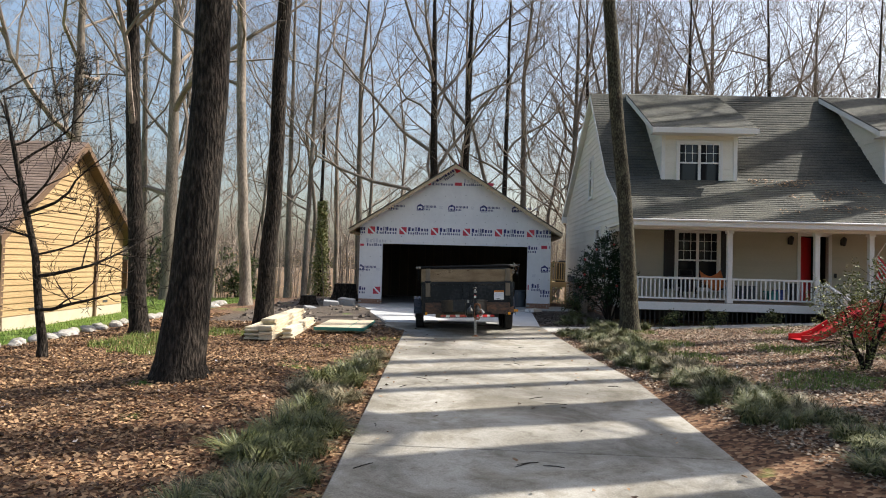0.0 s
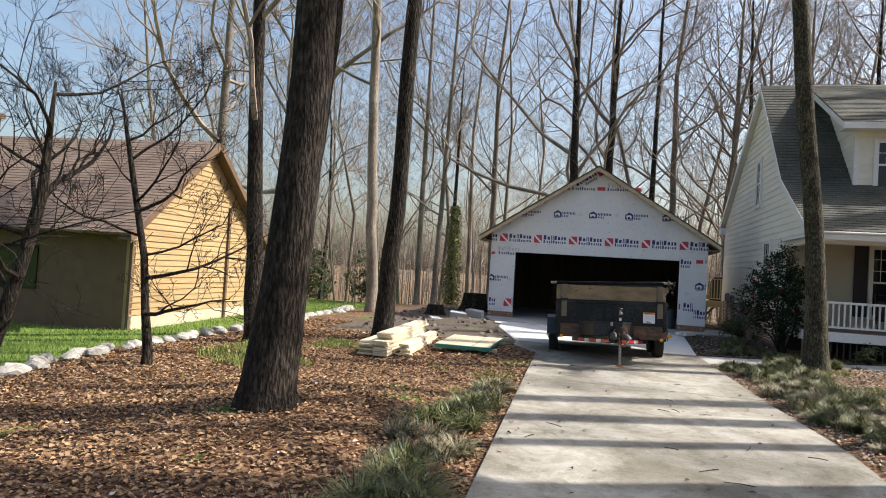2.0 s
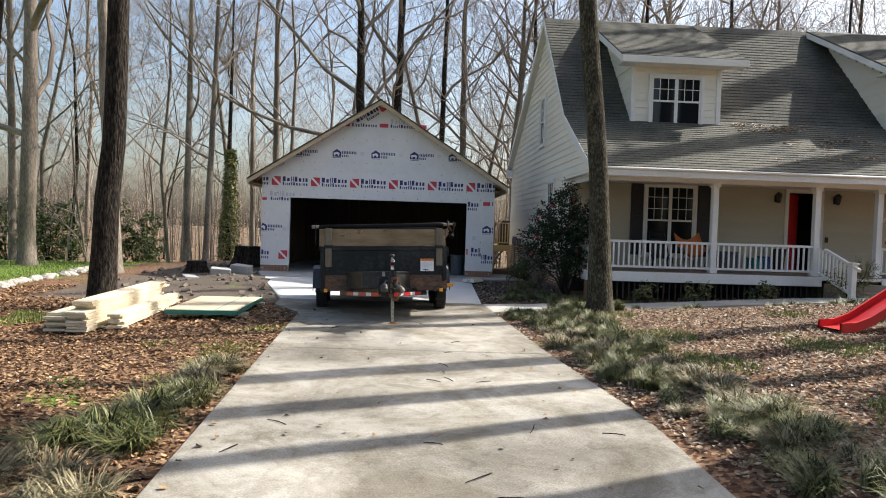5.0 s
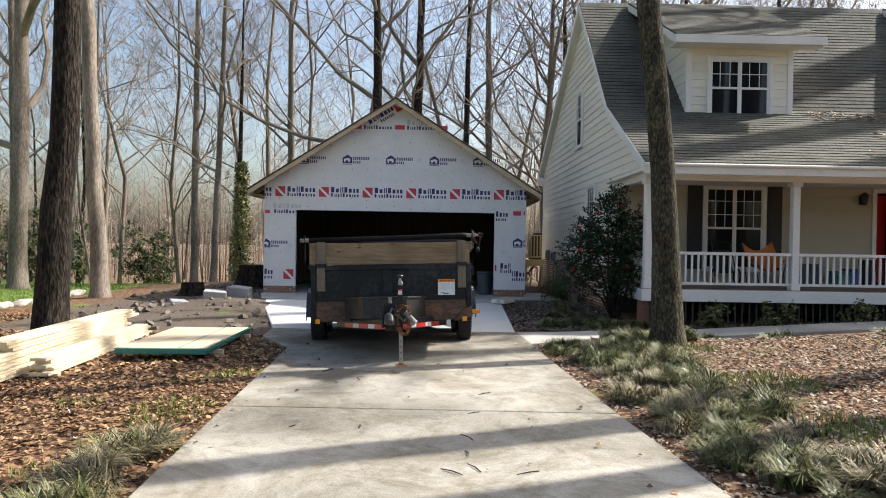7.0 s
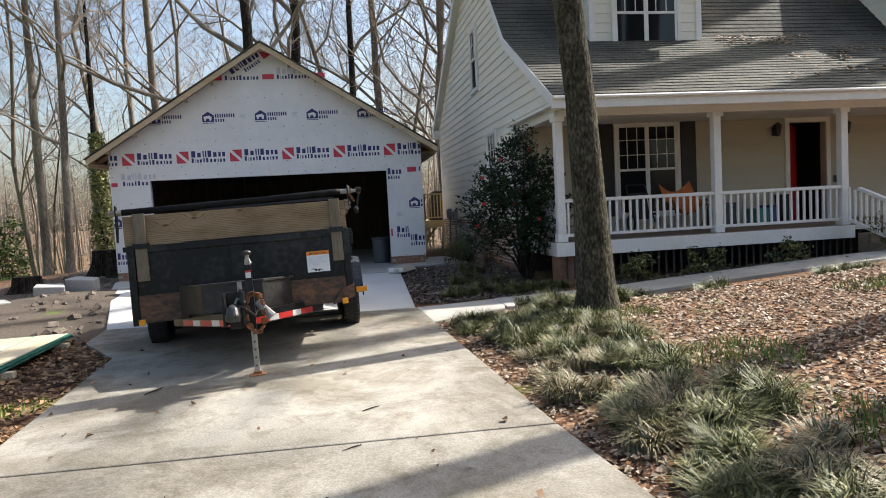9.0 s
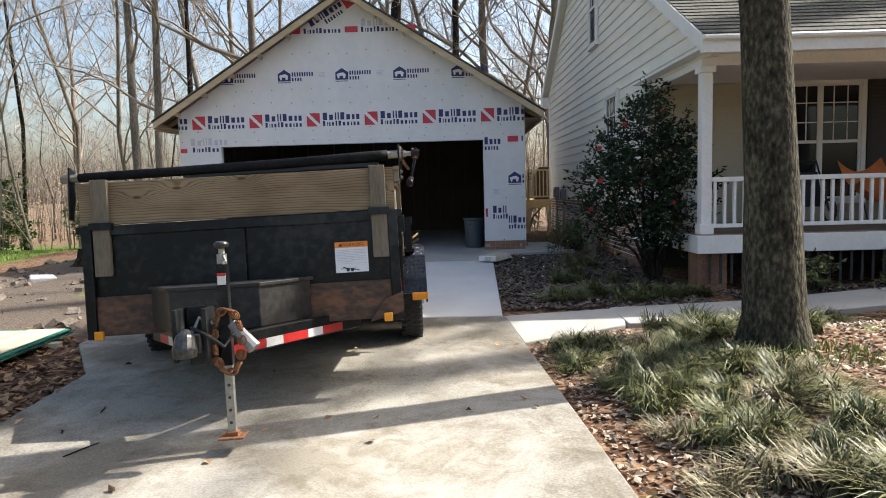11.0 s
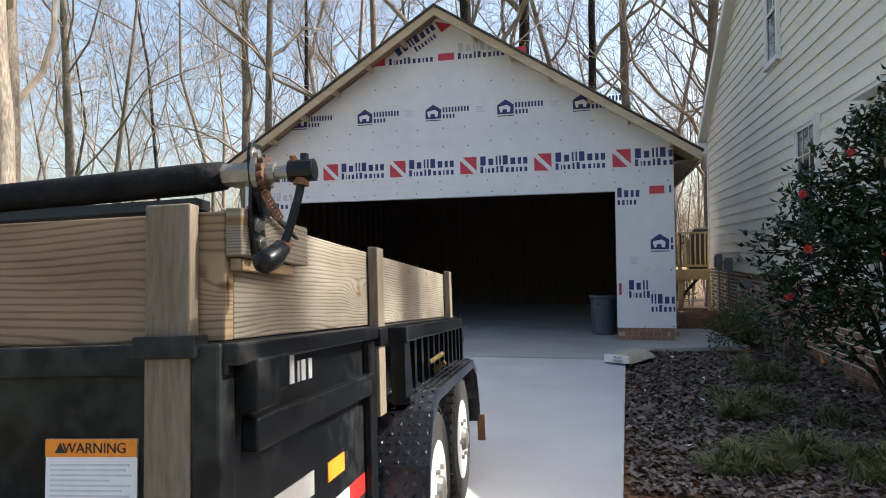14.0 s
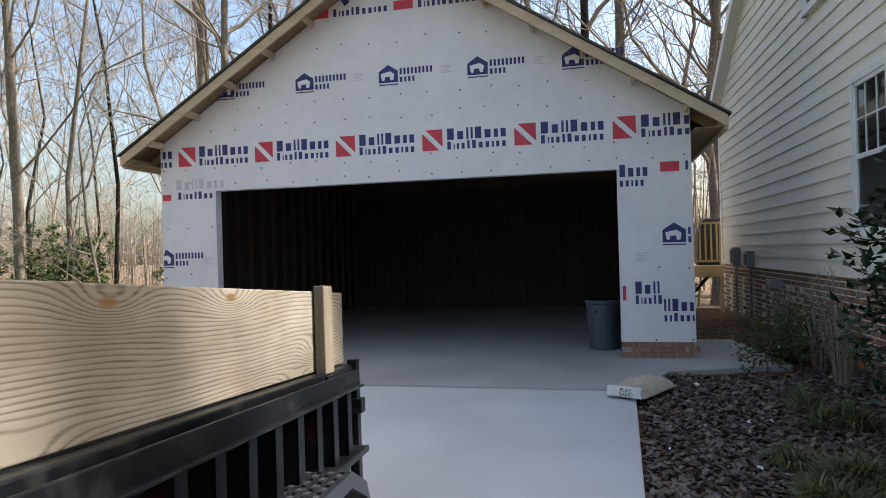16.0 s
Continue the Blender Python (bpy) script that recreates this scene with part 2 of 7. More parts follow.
# ---- mesh helpers ----
class Geo:
    """Collects vertices and faces of one part."""

    def __init__(self):
        self.v, self.f = [], []

    def face(self, *pts):
        i = len(self.v)
        self.v += [tuple(p) for p in pts]
        self.f.append(tuple(range(i, i + len(pts))))
        return self

    def box(self, x0, y0, z0, x1, y1, z1, m=None):
        p = [Vector((x, y, z)) for z in (z0, z1) for y in (y0, y1) for x in (x0, x1)]
        if m is not None:
            p = [m @ q for q in p]
        i = len(self.v)
        self.v += [tuple(q) for q in p]
        self.f += [tuple(i + k for k in q) for q in ((0, 2, 3, 1), (4, 5, 7, 6), (0, 1, 5, 4), (2, 6, 7, 3), (0, 4, 6, 2), (1, 3, 7, 5))]
        return self

    def prism(self, outline, axis, a, b):
        """A flat outline pushed along an axis from a to b; outline in the other two axes, in order."""
        def at(p, k):
            return {"x": (k, p[0], p[1]), "y": (p[0], k, p[1]), "z": (p[0], p[1], k)}[axis]
        n, i = len(outline), len(self.v)
        self.v += [at(p, a) for p in outline] + [at(p, b) for p in outline]
        self.f += [tuple(range(i + n - 1, i - 1, -1)), tuple(range(i + n, i + 2 * n))]
        self.f += [(i + k, i + (k + 1) % n, i + n + (k + 1) % n, i + n + k) for k in range(n)]
        return self

    def tube(self, pts, radii, sides=8, caps=True):
        pts = [Vector(p) for p in pts]
        if not hasattr(radii, "__len__"):
            radii = [radii] * len(pts)
        i0 = len(self.v)
        ref = None
        for k, p in enumerate(pts):
            d = (pts[min(k + 1, len(pts) - 1)] - pts[max(k - 1, 0)]).normalized()
            if ref is None:
                ref = d.cross(Vector((0.31, 0.2, 0.93))) if abs(d.z) < 0.9 else d.cross(Vector((1, 0.1, 0)))
            u = (ref - d * ref.dot(d)).normalized()
            w = d.cross(u)
            ref = u
            for s in range(sides):
                a = 2 * math.pi * s / sides
                self.v.append(tuple(p + (u * math.cos(a) + w * math.sin(a)) * radii[k]))
        for k in range(len(pts) - 1):
            for s in range(sides):
                a, b = i0 + k * sides + s, i0 + k * sides + (s + 1) % sides
                self.f.append((a, b, b + sides, a + sides))
        if caps:
            self.f.append(tuple(i0 + s for s in range(sides - 1, -1, -1)))
            e = i0 + (len(pts) - 1) * sides
            self.f.append(tuple(e + s for s in range(sides)))
        return self

    def moved(self, m):
        self.v = [tuple(m @ Vector(p)) for p in self.v]
        return self

    def mesh(self, name, mat, smooth=False):
        me = bpy.data.meshes.new(name)
        me.from_pydata(self.v, [], self.f)
        if mat:
            me.materials.append(mat)
        if smooth:
            me.polygons.foreach_set("use_smooth", [True] * len(me.polygons))
        me.update()
        return me


def part(name, geo, mat, parent=None, label="", bevel=0.0, smooth=False):
    ob = new(name, geo.mesh(name, mat, smooth))
    if parent is not None:
        ob.parent = parent
    if bevel:
        bv = ob.modifiers.new("bevel", "BEVEL")
        bv.width, bv.segments, bv.limit_method = bevel, 2, "ANGLE"
    if label:
        ob["label"] = label
    return ob


def thing(name, label, category, group="", m=None, kind=""):
    ob = new(name)
    if m is not None:
        ob.matrix_world = m
    return tagged(ob, label, category, group, kind)


def structure(name, geo, mat, label, category, bevel=0.0, smooth=False):
    return tagged(part(name, geo, mat, None, "", bevel, smooth), label, category, "", "structure")


# ---- ground ----
def smooth(a, b, x):
    t = min(1.0, max(0.0, (x - a) / (b - a)))
    return t * t * (3 - 2 * t)


def drive_z(y):
    return -0.015 + 0.0125 * (y + 1.8) if y < -1.8 else -0.015


def drive_left(y):
    return 2.86 - 0.065 * (y + 9.0) if y < -9 else 2.86


def drive_right(y):
    return 6.38 - 0.082 * (y + 6.9) + 0.005 * min(max(-12.0 - y, 0.0), 9.0) ** 2 if y < -6.9 else 6.38


def ground_z(x, y):
    """Height of the soil: level with the slabs near them, higher lawn before the house, falling away into the woods."""
    base = drive_z(max(y, -60))
    right = 0.20 * smooth(6.7, 8.2, x) * smooth(-7.5, -8.6, y) + 0.30 * smooth(8.5, 15.5, x) * smooth(-4.0, -6.5, y)
    right += 0.14 * smooth(1.2, 0.0, abs(x + 0.3) / 1.6) * smooth(1.0, 0.0, abs(y + 3.0) / 3.5)
    left = -0.05 * smooth(2.5, -3.0, x) - 0.25 * smooth(-3, -9, x)
    z = base - 0.045 + right + left
    z += 0.16 * smooth(3.2, 1.5, x) * smooth(-2, 1.0, x) * smooth(-20, -16, y) * smooth(-13, -16, y)
    z -= 0.9 * smooth(4, 22, y) + 2.2 * smooth(18, 70, y)
    z += 0.05 * noise.noise(Vector((x * 0.35, y * 0.35, 3.1))) * smooth(0.2, 2.0, slab_gap(x, y))
    return z


def slab_gap(x, y):
    """About how far a place is from the concrete."""
    dx = max(drive_left(y) - x, x - drive_right(y), 0.0) if y < 1 else 5.0
    if y > -2.5:
        dx = min(dx, max(-0.4 - x, x - 8.4, 0.0)) if y < 9 else dx
    if 6 < x < 16:
        dx = min(dx, max(-8.3 - y, y + 6.0, 0.0))
    return dx


def spread(lo, hi, core_lo, core_hi, step):
    xs, v, k = [], core_lo, step
    while v > lo:
        k *= 1.35
        v -= k
        xs.insert(0, max(v, lo))
    v = core_lo
    while v < core_hi:
        xs.append(v)
        v += step
    k = step
    while v < hi:
        xs.append(v)
        k *= 1.35
        v += k
    return xs + [hi]


def soil_material():
    m = bpy.data.materials.new("soil")
    m.use_nodes = True
    n, l = m.node_tree.nodes, m.node_tree.links
    b = n["Principled BSDF"]
    b.inputs["Roughness"].default_value = 0.95
    b.inputs["Specular IOR Level"].default_value = 0.2
    pos = n.new("ShaderNodeNewGeometry")

    def tex(scale, detail=5):
        t = n.new("ShaderNodeTexNoise")
        t.inputs["Scale"].default_value, t.inputs["Detail"].default_value = scale, detail
        l.new(pos.outputs["Position"], t.inputs[0])
        return t

    def ramp(src, stops):
        r = n.new("ShaderNodeValToRGB")
        r.color_ramp.elements[0].position, r.color_ramp.elements[0].color = stops[0][0], rgb(stops[0][1])
        r.color_ramp.elements[1].position, r.color_ramp.elements[1].color = stops[-1][0], rgb(stops[-1][1])
        for p, c in stops[1:-1]:
            r.color_ramp.elements.new(p).color = rgb(c)
        l.new(src, r.inputs[0])
        return r.outputs[0]

    cell = n.new("ShaderNodeTexVoronoi")
    cell.inputs["Scale"].default_value = 24
    l.new(pos.outputs["Position"], cell.inputs[0])
    sep = n.new("ShaderNodeSeparateColor")
    l.new(cell.outputs["Color"], sep.inputs[0])
    leaf = ramp(sep.outputs[0], [(0.0, (0.03, 0.015, 0.009)), (0.35, (0.09, 0.045, 0.024)), (0.7, (0.18, 0.095, 0.05)), (1.0, (0.28, 0.18, 0.105))])
    fine = tex(55)
    dirt = ramp(fine.outputs[0], [(0.3, (0.05, 0.038, 0.029)), (0.5, (0.10, 0.08, 0.063)), (0.7, (0.18, 0.152, 0.125))])
    turf = ramp(fine.outputs[0], [(0.3, (0.045, 0.085, 0.012)), (0.5, (0.10, 0.17, 0.025)), (0.72, (0.19, 0.25, 0.05))])
    woods = ramp(fine.outputs[0], [(0.3, (0.07, 0.045, 0.027)), (0.55, (0.165, 0.108, 0.065)), (0.75, (0.27, 0.19, 0.118))])
    xyz = n.new("ShaderNodeSeparateXYZ")
    l.new(pos.outputs["Position"], xyz.inputs[0])

    def math_node(op, a, c):
        k = n.new("ShaderNodeMath")
        k.operation = op
        for i, q in enumerate((a, c)):
            if isinstance(q, (int, float)):
                k.inputs[i].default_value = q
            else:
                l.new(q, k.inputs[i])
        return k.outputs[0]

    def edge(v, lo, hi):
        r = n.new("ShaderNodeMapRange")
        r.interpolation_type = "SMOOTHSTEP"
        r.inputs["From Min"].default_value, r.inputs["From Max"].default_value = lo, hi
        l.new(v, r.inputs[0])
        return r.outputs[0]

    def blend(f, a, c):
        k = n.new("ShaderNodeMixRGB")
        l.new(f, k.inputs[0]), l.new(a, k.inputs[1]), l.new(c, k.inputs[2])
        return k.outputs[0]

    wob = math_node("MULTIPLY", math_node("SUBTRACT", tex(0.5, 3).outputs[0], 0.5), 3.0)
    wx, wy = math_node("ADD", xyz.outputs[0], wob), math_node("ADD", xyz.outputs[1], wob)
    lawn = math_node("MULTIPLY", edge(math_node("ADD", wx, math_node("MULTIPLY", wy, 0.05)), -4.9, -5.5), edge(wy, 24, 20))
    patch = edge(tex(0.8, 5).outputs[0], 0.62, 0.72)
    patch = math_node("MULTIPLY", patch, edge(wy, 2, 0))
    bare = math_node("MULTIPLY", math_node("MULTIPLY", edge(wx, -4.2, -2.4), edge(wx, 4.2, 3.0)), math_node("MULTIPLY", edge(wy, -8.2, -6.6), edge(wy, 9, 5)))
    far = edge(wy, 11, 17)
    col = blend(far, leaf, woods)
    col = blend(bare, col, dirt)
    col = blend(patch, col, turf)
    col = blend(lawn, col, turf)
    l.new(col, b.inputs["Base Color"])
    bp = n.new("ShaderNodeBump")
    bp.inputs["Strength"].default_value, bp.inputs["Distance"].default_value = 0.5, 0.012
    l.new(math_node("ADD", cell.outputs["Distance"], fine.outputs[0]), bp.inputs["Height"])
    l.new(bp.outputs[0], b.inputs["Normal"])
    return m


SOIL = soil_material()
gx, gy = spread(-400, 400, -14, 20, 0.3), spread(-300, 700, -28, 14, 0.3)
gg = Geo()
for yy in gy:
    for xx in gx:
        gg.v.append((xx, yy, ground_z(xx, yy)))
for j in range(len(gy) - 1):
    for i in range(len(gx) - 1):
        a = j * len(gx) + i
        gg.f.append((a, a + 1, a + 1 + len(gx), a + len(gx)))
structure("ground", gg, SOIL, "leaf-strewn yard soil with grass patches and bare dirt", "ground", smooth=True)


def slab(name, outline, z, mat, label, category, thick=0.14, tilt=True):
    """A concrete slab with a slightly rounded rim; its top follows the drive's fall."""
    g = Geo()
    n = len(outline)
    zs = [(drive_z(y) + z) if tilt else z for x, y in outline]
    g.v = [(x, y, zz - thick) for (x, y), zz in zip(outline, zs)] + [(x, y, zz) for (x, y), zz in zip(outline, zs)]
    g.f = [tuple(range(n - 1, -1, -1)), tuple(range(n, 2 * n))] + [(k, (k + 1) % n, n + (k + 1) % n, n + k) for k in range(n)]
    return structure(name, g, mat, label, category, bevel=0.012)


# the old drive in bays with open joints between
bays = [-60, -34, -26, -19, -12.2, -6.95]
for a, c in zip(bays, bays[1:]):
    c -= 0.015
    if c > -8:
        out = [(drive_left(a), a), (drive_right(a), a), (drive_right(c), c), (2.12, c), (2.2, c - 0.9), (2.86, -8.9)]
    else:
        out = [(drive_left(a), a), (drive_right(a), a), (drive_right(c), c), (drive_left(c), c)]
    slab("driveway", out, 0, CONCRETE, "old stained concrete driveway bay", "driveway")
slab("driveway_apron", [(2.12, -6.93), (6.36, -6.93), (6.5, -1.9), (0.5, -1.9)], 0.0, CONCRETE_NEW, "new pale concrete apron before the garage", "apron")
slab("garage_floor", [(0.02, -0.3), (0.48, -1.88), (6.55, -1.88), (6.9, -0.9), (7.9, -0.55), (8.25, -0.45), (8.0, 1.7), (7.32, 1.7), (7.32, 7.4), (0.02, 7.4)], 0.0, FLOOR, "smooth grey concrete garage slab", "floor", tilt=False)
# walk to the porch
def walk_z(x):
    return -0.075 + 0.30 * smooth(8.5, 15.5, x)


wk = [(6.38, -6.95), (6.48, -8.15), (7.55, -7.5), (7.75, -6.62)]
slab("walkway", wk, 0.0, WALK_CONCRETE, "pale concrete garden walk slab", "walkway")
xs = [7.58, 9.2, 10.8, 12.4, 14.0, 15.6, 17.2]
for a, c in zip(xs, xs[1:]):
    ya, yc = -7.05 + 0.16 * smooth(7.6, 11, a) * 3, -7.05 + 0.16 * smooth(7.6, 11, c) * 3
    g = Geo()
    za, zc = walk_z(a), walk_z(c)
    g.v = [(a + .01, ya - .45, za - .1), (c, yc - .45, zc - .1), (c, yc + .45, zc - .1), (a + .01, ya + .45, za - .1), (a + .01, ya - .45, za), (c, yc - .45, zc), (c, yc + .45, zc), (a + .01, ya + .45, za)]
    g.f = [(3, 2, 1, 0), (4, 5, 6, 7), (0, 1, 5, 4), (1, 2, 6, 5), (2, 3, 7, 6), (3, 0, 4, 7)]
    structure("walkway", g, WALK_CONCRETE, "pale concrete garden walk slab", "walkway", bevel=0.01)


# ---- garage ----
GW, OX0, OX1, OZ, WT, DEPTH = 7.3, 0.88, 6.43, 2.32, 2.95, 7.4
APEX, SLOPE = 5.28, 0.634
T = 0.15
garage_front = thing("wall_garage_front", "garage gable wall wrapped in white printed sheeting", "wall", kind="structure")
part("pier", Geo().box(0, 0, 0.19, OX0, T, WT), WRAP, garage_front)
part("pier", Geo().box(OX1, 0, 0.19, GW, T, WT), WRAP, garage_front)
ridge_z = WT + SLOPE * GW / 2 - 0.05
part("gable", Geo().prism([(OX0, OZ), (OX1, OZ), (OX1, WT), (GW, WT), (GW, WT + 0.06), (GW / 2, APEX + 0.055), (0, WT + 0.06), (0, WT), (OX0, WT)], "y", 0.0, T), WRAP, garage_front)
garage_left = thing("wall_garage_left", "garage side wall with bare studs inside", "wall", kind="structure")
part("sheathing", Geo().box(0, T, 0.0, 0.05, DEPTH, WT), WRAP, garage_left)
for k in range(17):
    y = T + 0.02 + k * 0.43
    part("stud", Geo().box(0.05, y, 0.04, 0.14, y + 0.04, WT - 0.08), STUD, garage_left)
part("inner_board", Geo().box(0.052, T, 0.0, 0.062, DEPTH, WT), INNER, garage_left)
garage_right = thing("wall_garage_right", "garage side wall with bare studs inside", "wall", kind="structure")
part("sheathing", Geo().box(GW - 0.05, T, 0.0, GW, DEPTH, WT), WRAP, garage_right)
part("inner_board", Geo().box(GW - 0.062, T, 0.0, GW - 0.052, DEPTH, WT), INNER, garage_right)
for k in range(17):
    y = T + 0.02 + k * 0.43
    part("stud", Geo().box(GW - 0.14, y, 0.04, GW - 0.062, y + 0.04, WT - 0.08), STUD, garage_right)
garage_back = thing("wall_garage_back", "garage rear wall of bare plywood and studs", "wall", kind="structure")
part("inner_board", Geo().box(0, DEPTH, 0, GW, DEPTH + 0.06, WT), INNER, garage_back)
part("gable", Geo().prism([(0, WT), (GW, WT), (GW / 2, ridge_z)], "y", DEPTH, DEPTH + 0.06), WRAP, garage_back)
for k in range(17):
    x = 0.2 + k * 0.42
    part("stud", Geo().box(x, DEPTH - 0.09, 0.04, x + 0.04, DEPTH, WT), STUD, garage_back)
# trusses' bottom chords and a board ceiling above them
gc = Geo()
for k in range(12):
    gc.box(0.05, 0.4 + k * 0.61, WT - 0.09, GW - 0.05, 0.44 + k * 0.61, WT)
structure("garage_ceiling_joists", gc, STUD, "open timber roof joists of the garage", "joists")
roof = thing("garage_roof", "shingled garage roof with raw timber rake boards", "roof", kind="structure")
OV, YF, YB = 0.36, -0.4, DEPTH + 0.3


def roof_z(x):
    return APEX + 0.12 - SLOPE * abs(x - GW / 2)


for sgn in (-1, 1):
    xe = GW / 2 + sgn * (GW / 2 + OV)
    ze = roof_z(xe)
    part("deck", Geo().prism([(GW / 2, roof_z(GW / 2) - 0.03), (xe, ze - 0.03), (xe, ze - 0.05), (GW / 2, roof_z(GW / 2) - 0.05)][::sgn], "y", YF + 0.04, YB), PLYWOOD, roof)
    part("shingle_sheet", Geo().prism([(GW / 2, roof_z(GW / 2) + 0.012), (xe + sgn * 0.03, ze - 0.008), (xe + sgn * 0.03, ze - 0.028), (GW / 2, roof_z(GW / 2) - 0.028)][::sgn], "y", YF - 0.03, YB), SHINGLE, roof)
    part("rake_board", Geo().prism([(GW / 2, roof_z(GW / 2) - 0.03), (xe, ze - 0.03), (xe, ze - 0.165), (GW / 2, roof_z(GW / 2) - 0.165)][::sgn], "y", YF, YF + 0.038), RAW_WOOD, roof, bevel=0.003)
    part("eave_board", Geo().box(min(xe, xe - sgn * 0.038), YF + 0.04, ze - 0.19, max(xe, xe - sgn * 0.038), YB, ze - 0.035), RAW_WOOD, roof)
    part("soffit", Geo().box(min(xe, GW / 2 + sgn * GW / 2), YF + 0.04, ze - 0.16, max(xe, GW / 2 + sgn * GW / 2), YB, ze - 0.15), PLYWOOD, roof)
    for k in range(1, 7):
        x = GW / 2 + sgn * k * 0.6
        part("lookout", Geo().box(x - 0.02, YF + 0.04, roof_z(x) - 0.16, x + 0.02, 0.0, roof_z(x) - 0.07), RAW_WOOD, roof)
    for k in range(14):
        y = 0.1 + k * 0.55
        part("rafter", Geo().prism([(GW / 2, roof_z(GW / 2) - 0.05), (xe - sgn * 0.05, roof_z(xe - sgn * 0.05) - 0.05), (xe - sgn * 0.05, roof_z(xe - sgn * 0.05) - 0.16), (GW / 2, roof_z(GW / 2) - 0.18)][::sgn], "y", y + 0.1, y + 0.14), RAW_WOOD, roof)
# brick plinth under the piers
brick_me = Geo().box(-0.1, -0.05, -0.029, 0.1, 0.05, 0.029).mesh("brick", BRICK)


def bricks(parent, p0, direction, length, rows, pitch_z=0.068, z0=0.034, step=0.212, limit=400):
    turn = math.atan2(direction[1], direction[0])
    n = 0
    for r in range(rows):
        s = (0.5 if r % 2 else 0.0) * step
        d = 0.105 - s
        while d < length and n < limit:
            if d > 0.02:
                ob = new("brick", brick_me)
                ob.parent = parent
                k = min(1.0, (length - d + 0.1) / 0.2)
                ob.matrix_basis = Matrix.Translation((p0[0] + direction[0] * d, p0[1] + direction[1] * d, p0[2] + z0 + r * pitch_z)) @ pose(0, 0, 0, 0, 0, math.degrees(turn)) @ Matrix.Diagonal((k, 1, 1, 1))
                n += 1
            d += step


for x0, x1 in ((0.0, OX0), (OX1, GW)):
    pl = tagged(part("brick_plinth", Geo().box(x0 + 0.006, 0.004, 0.0, x1 - 0.006, T, 0.188), MORTAR), "low brown brick plinth under the wall pier", "plinth", "", "structure")
    bricks(pl, (x0, 0.046, 0.0), (1, 0), x1 - x0, 3, 0.062)


# ---- print on the wrap: plain bars and shapes ----
def sheet(points, y=-0.003):
    g = Geo()
    g.v = [(x, y, z) for x, z in points]
    g.f = [tuple(range(len(points)))]
    return g


def clip_x(x0, x1, lo, hi):
    return max(x0, lo), min(x1, hi)


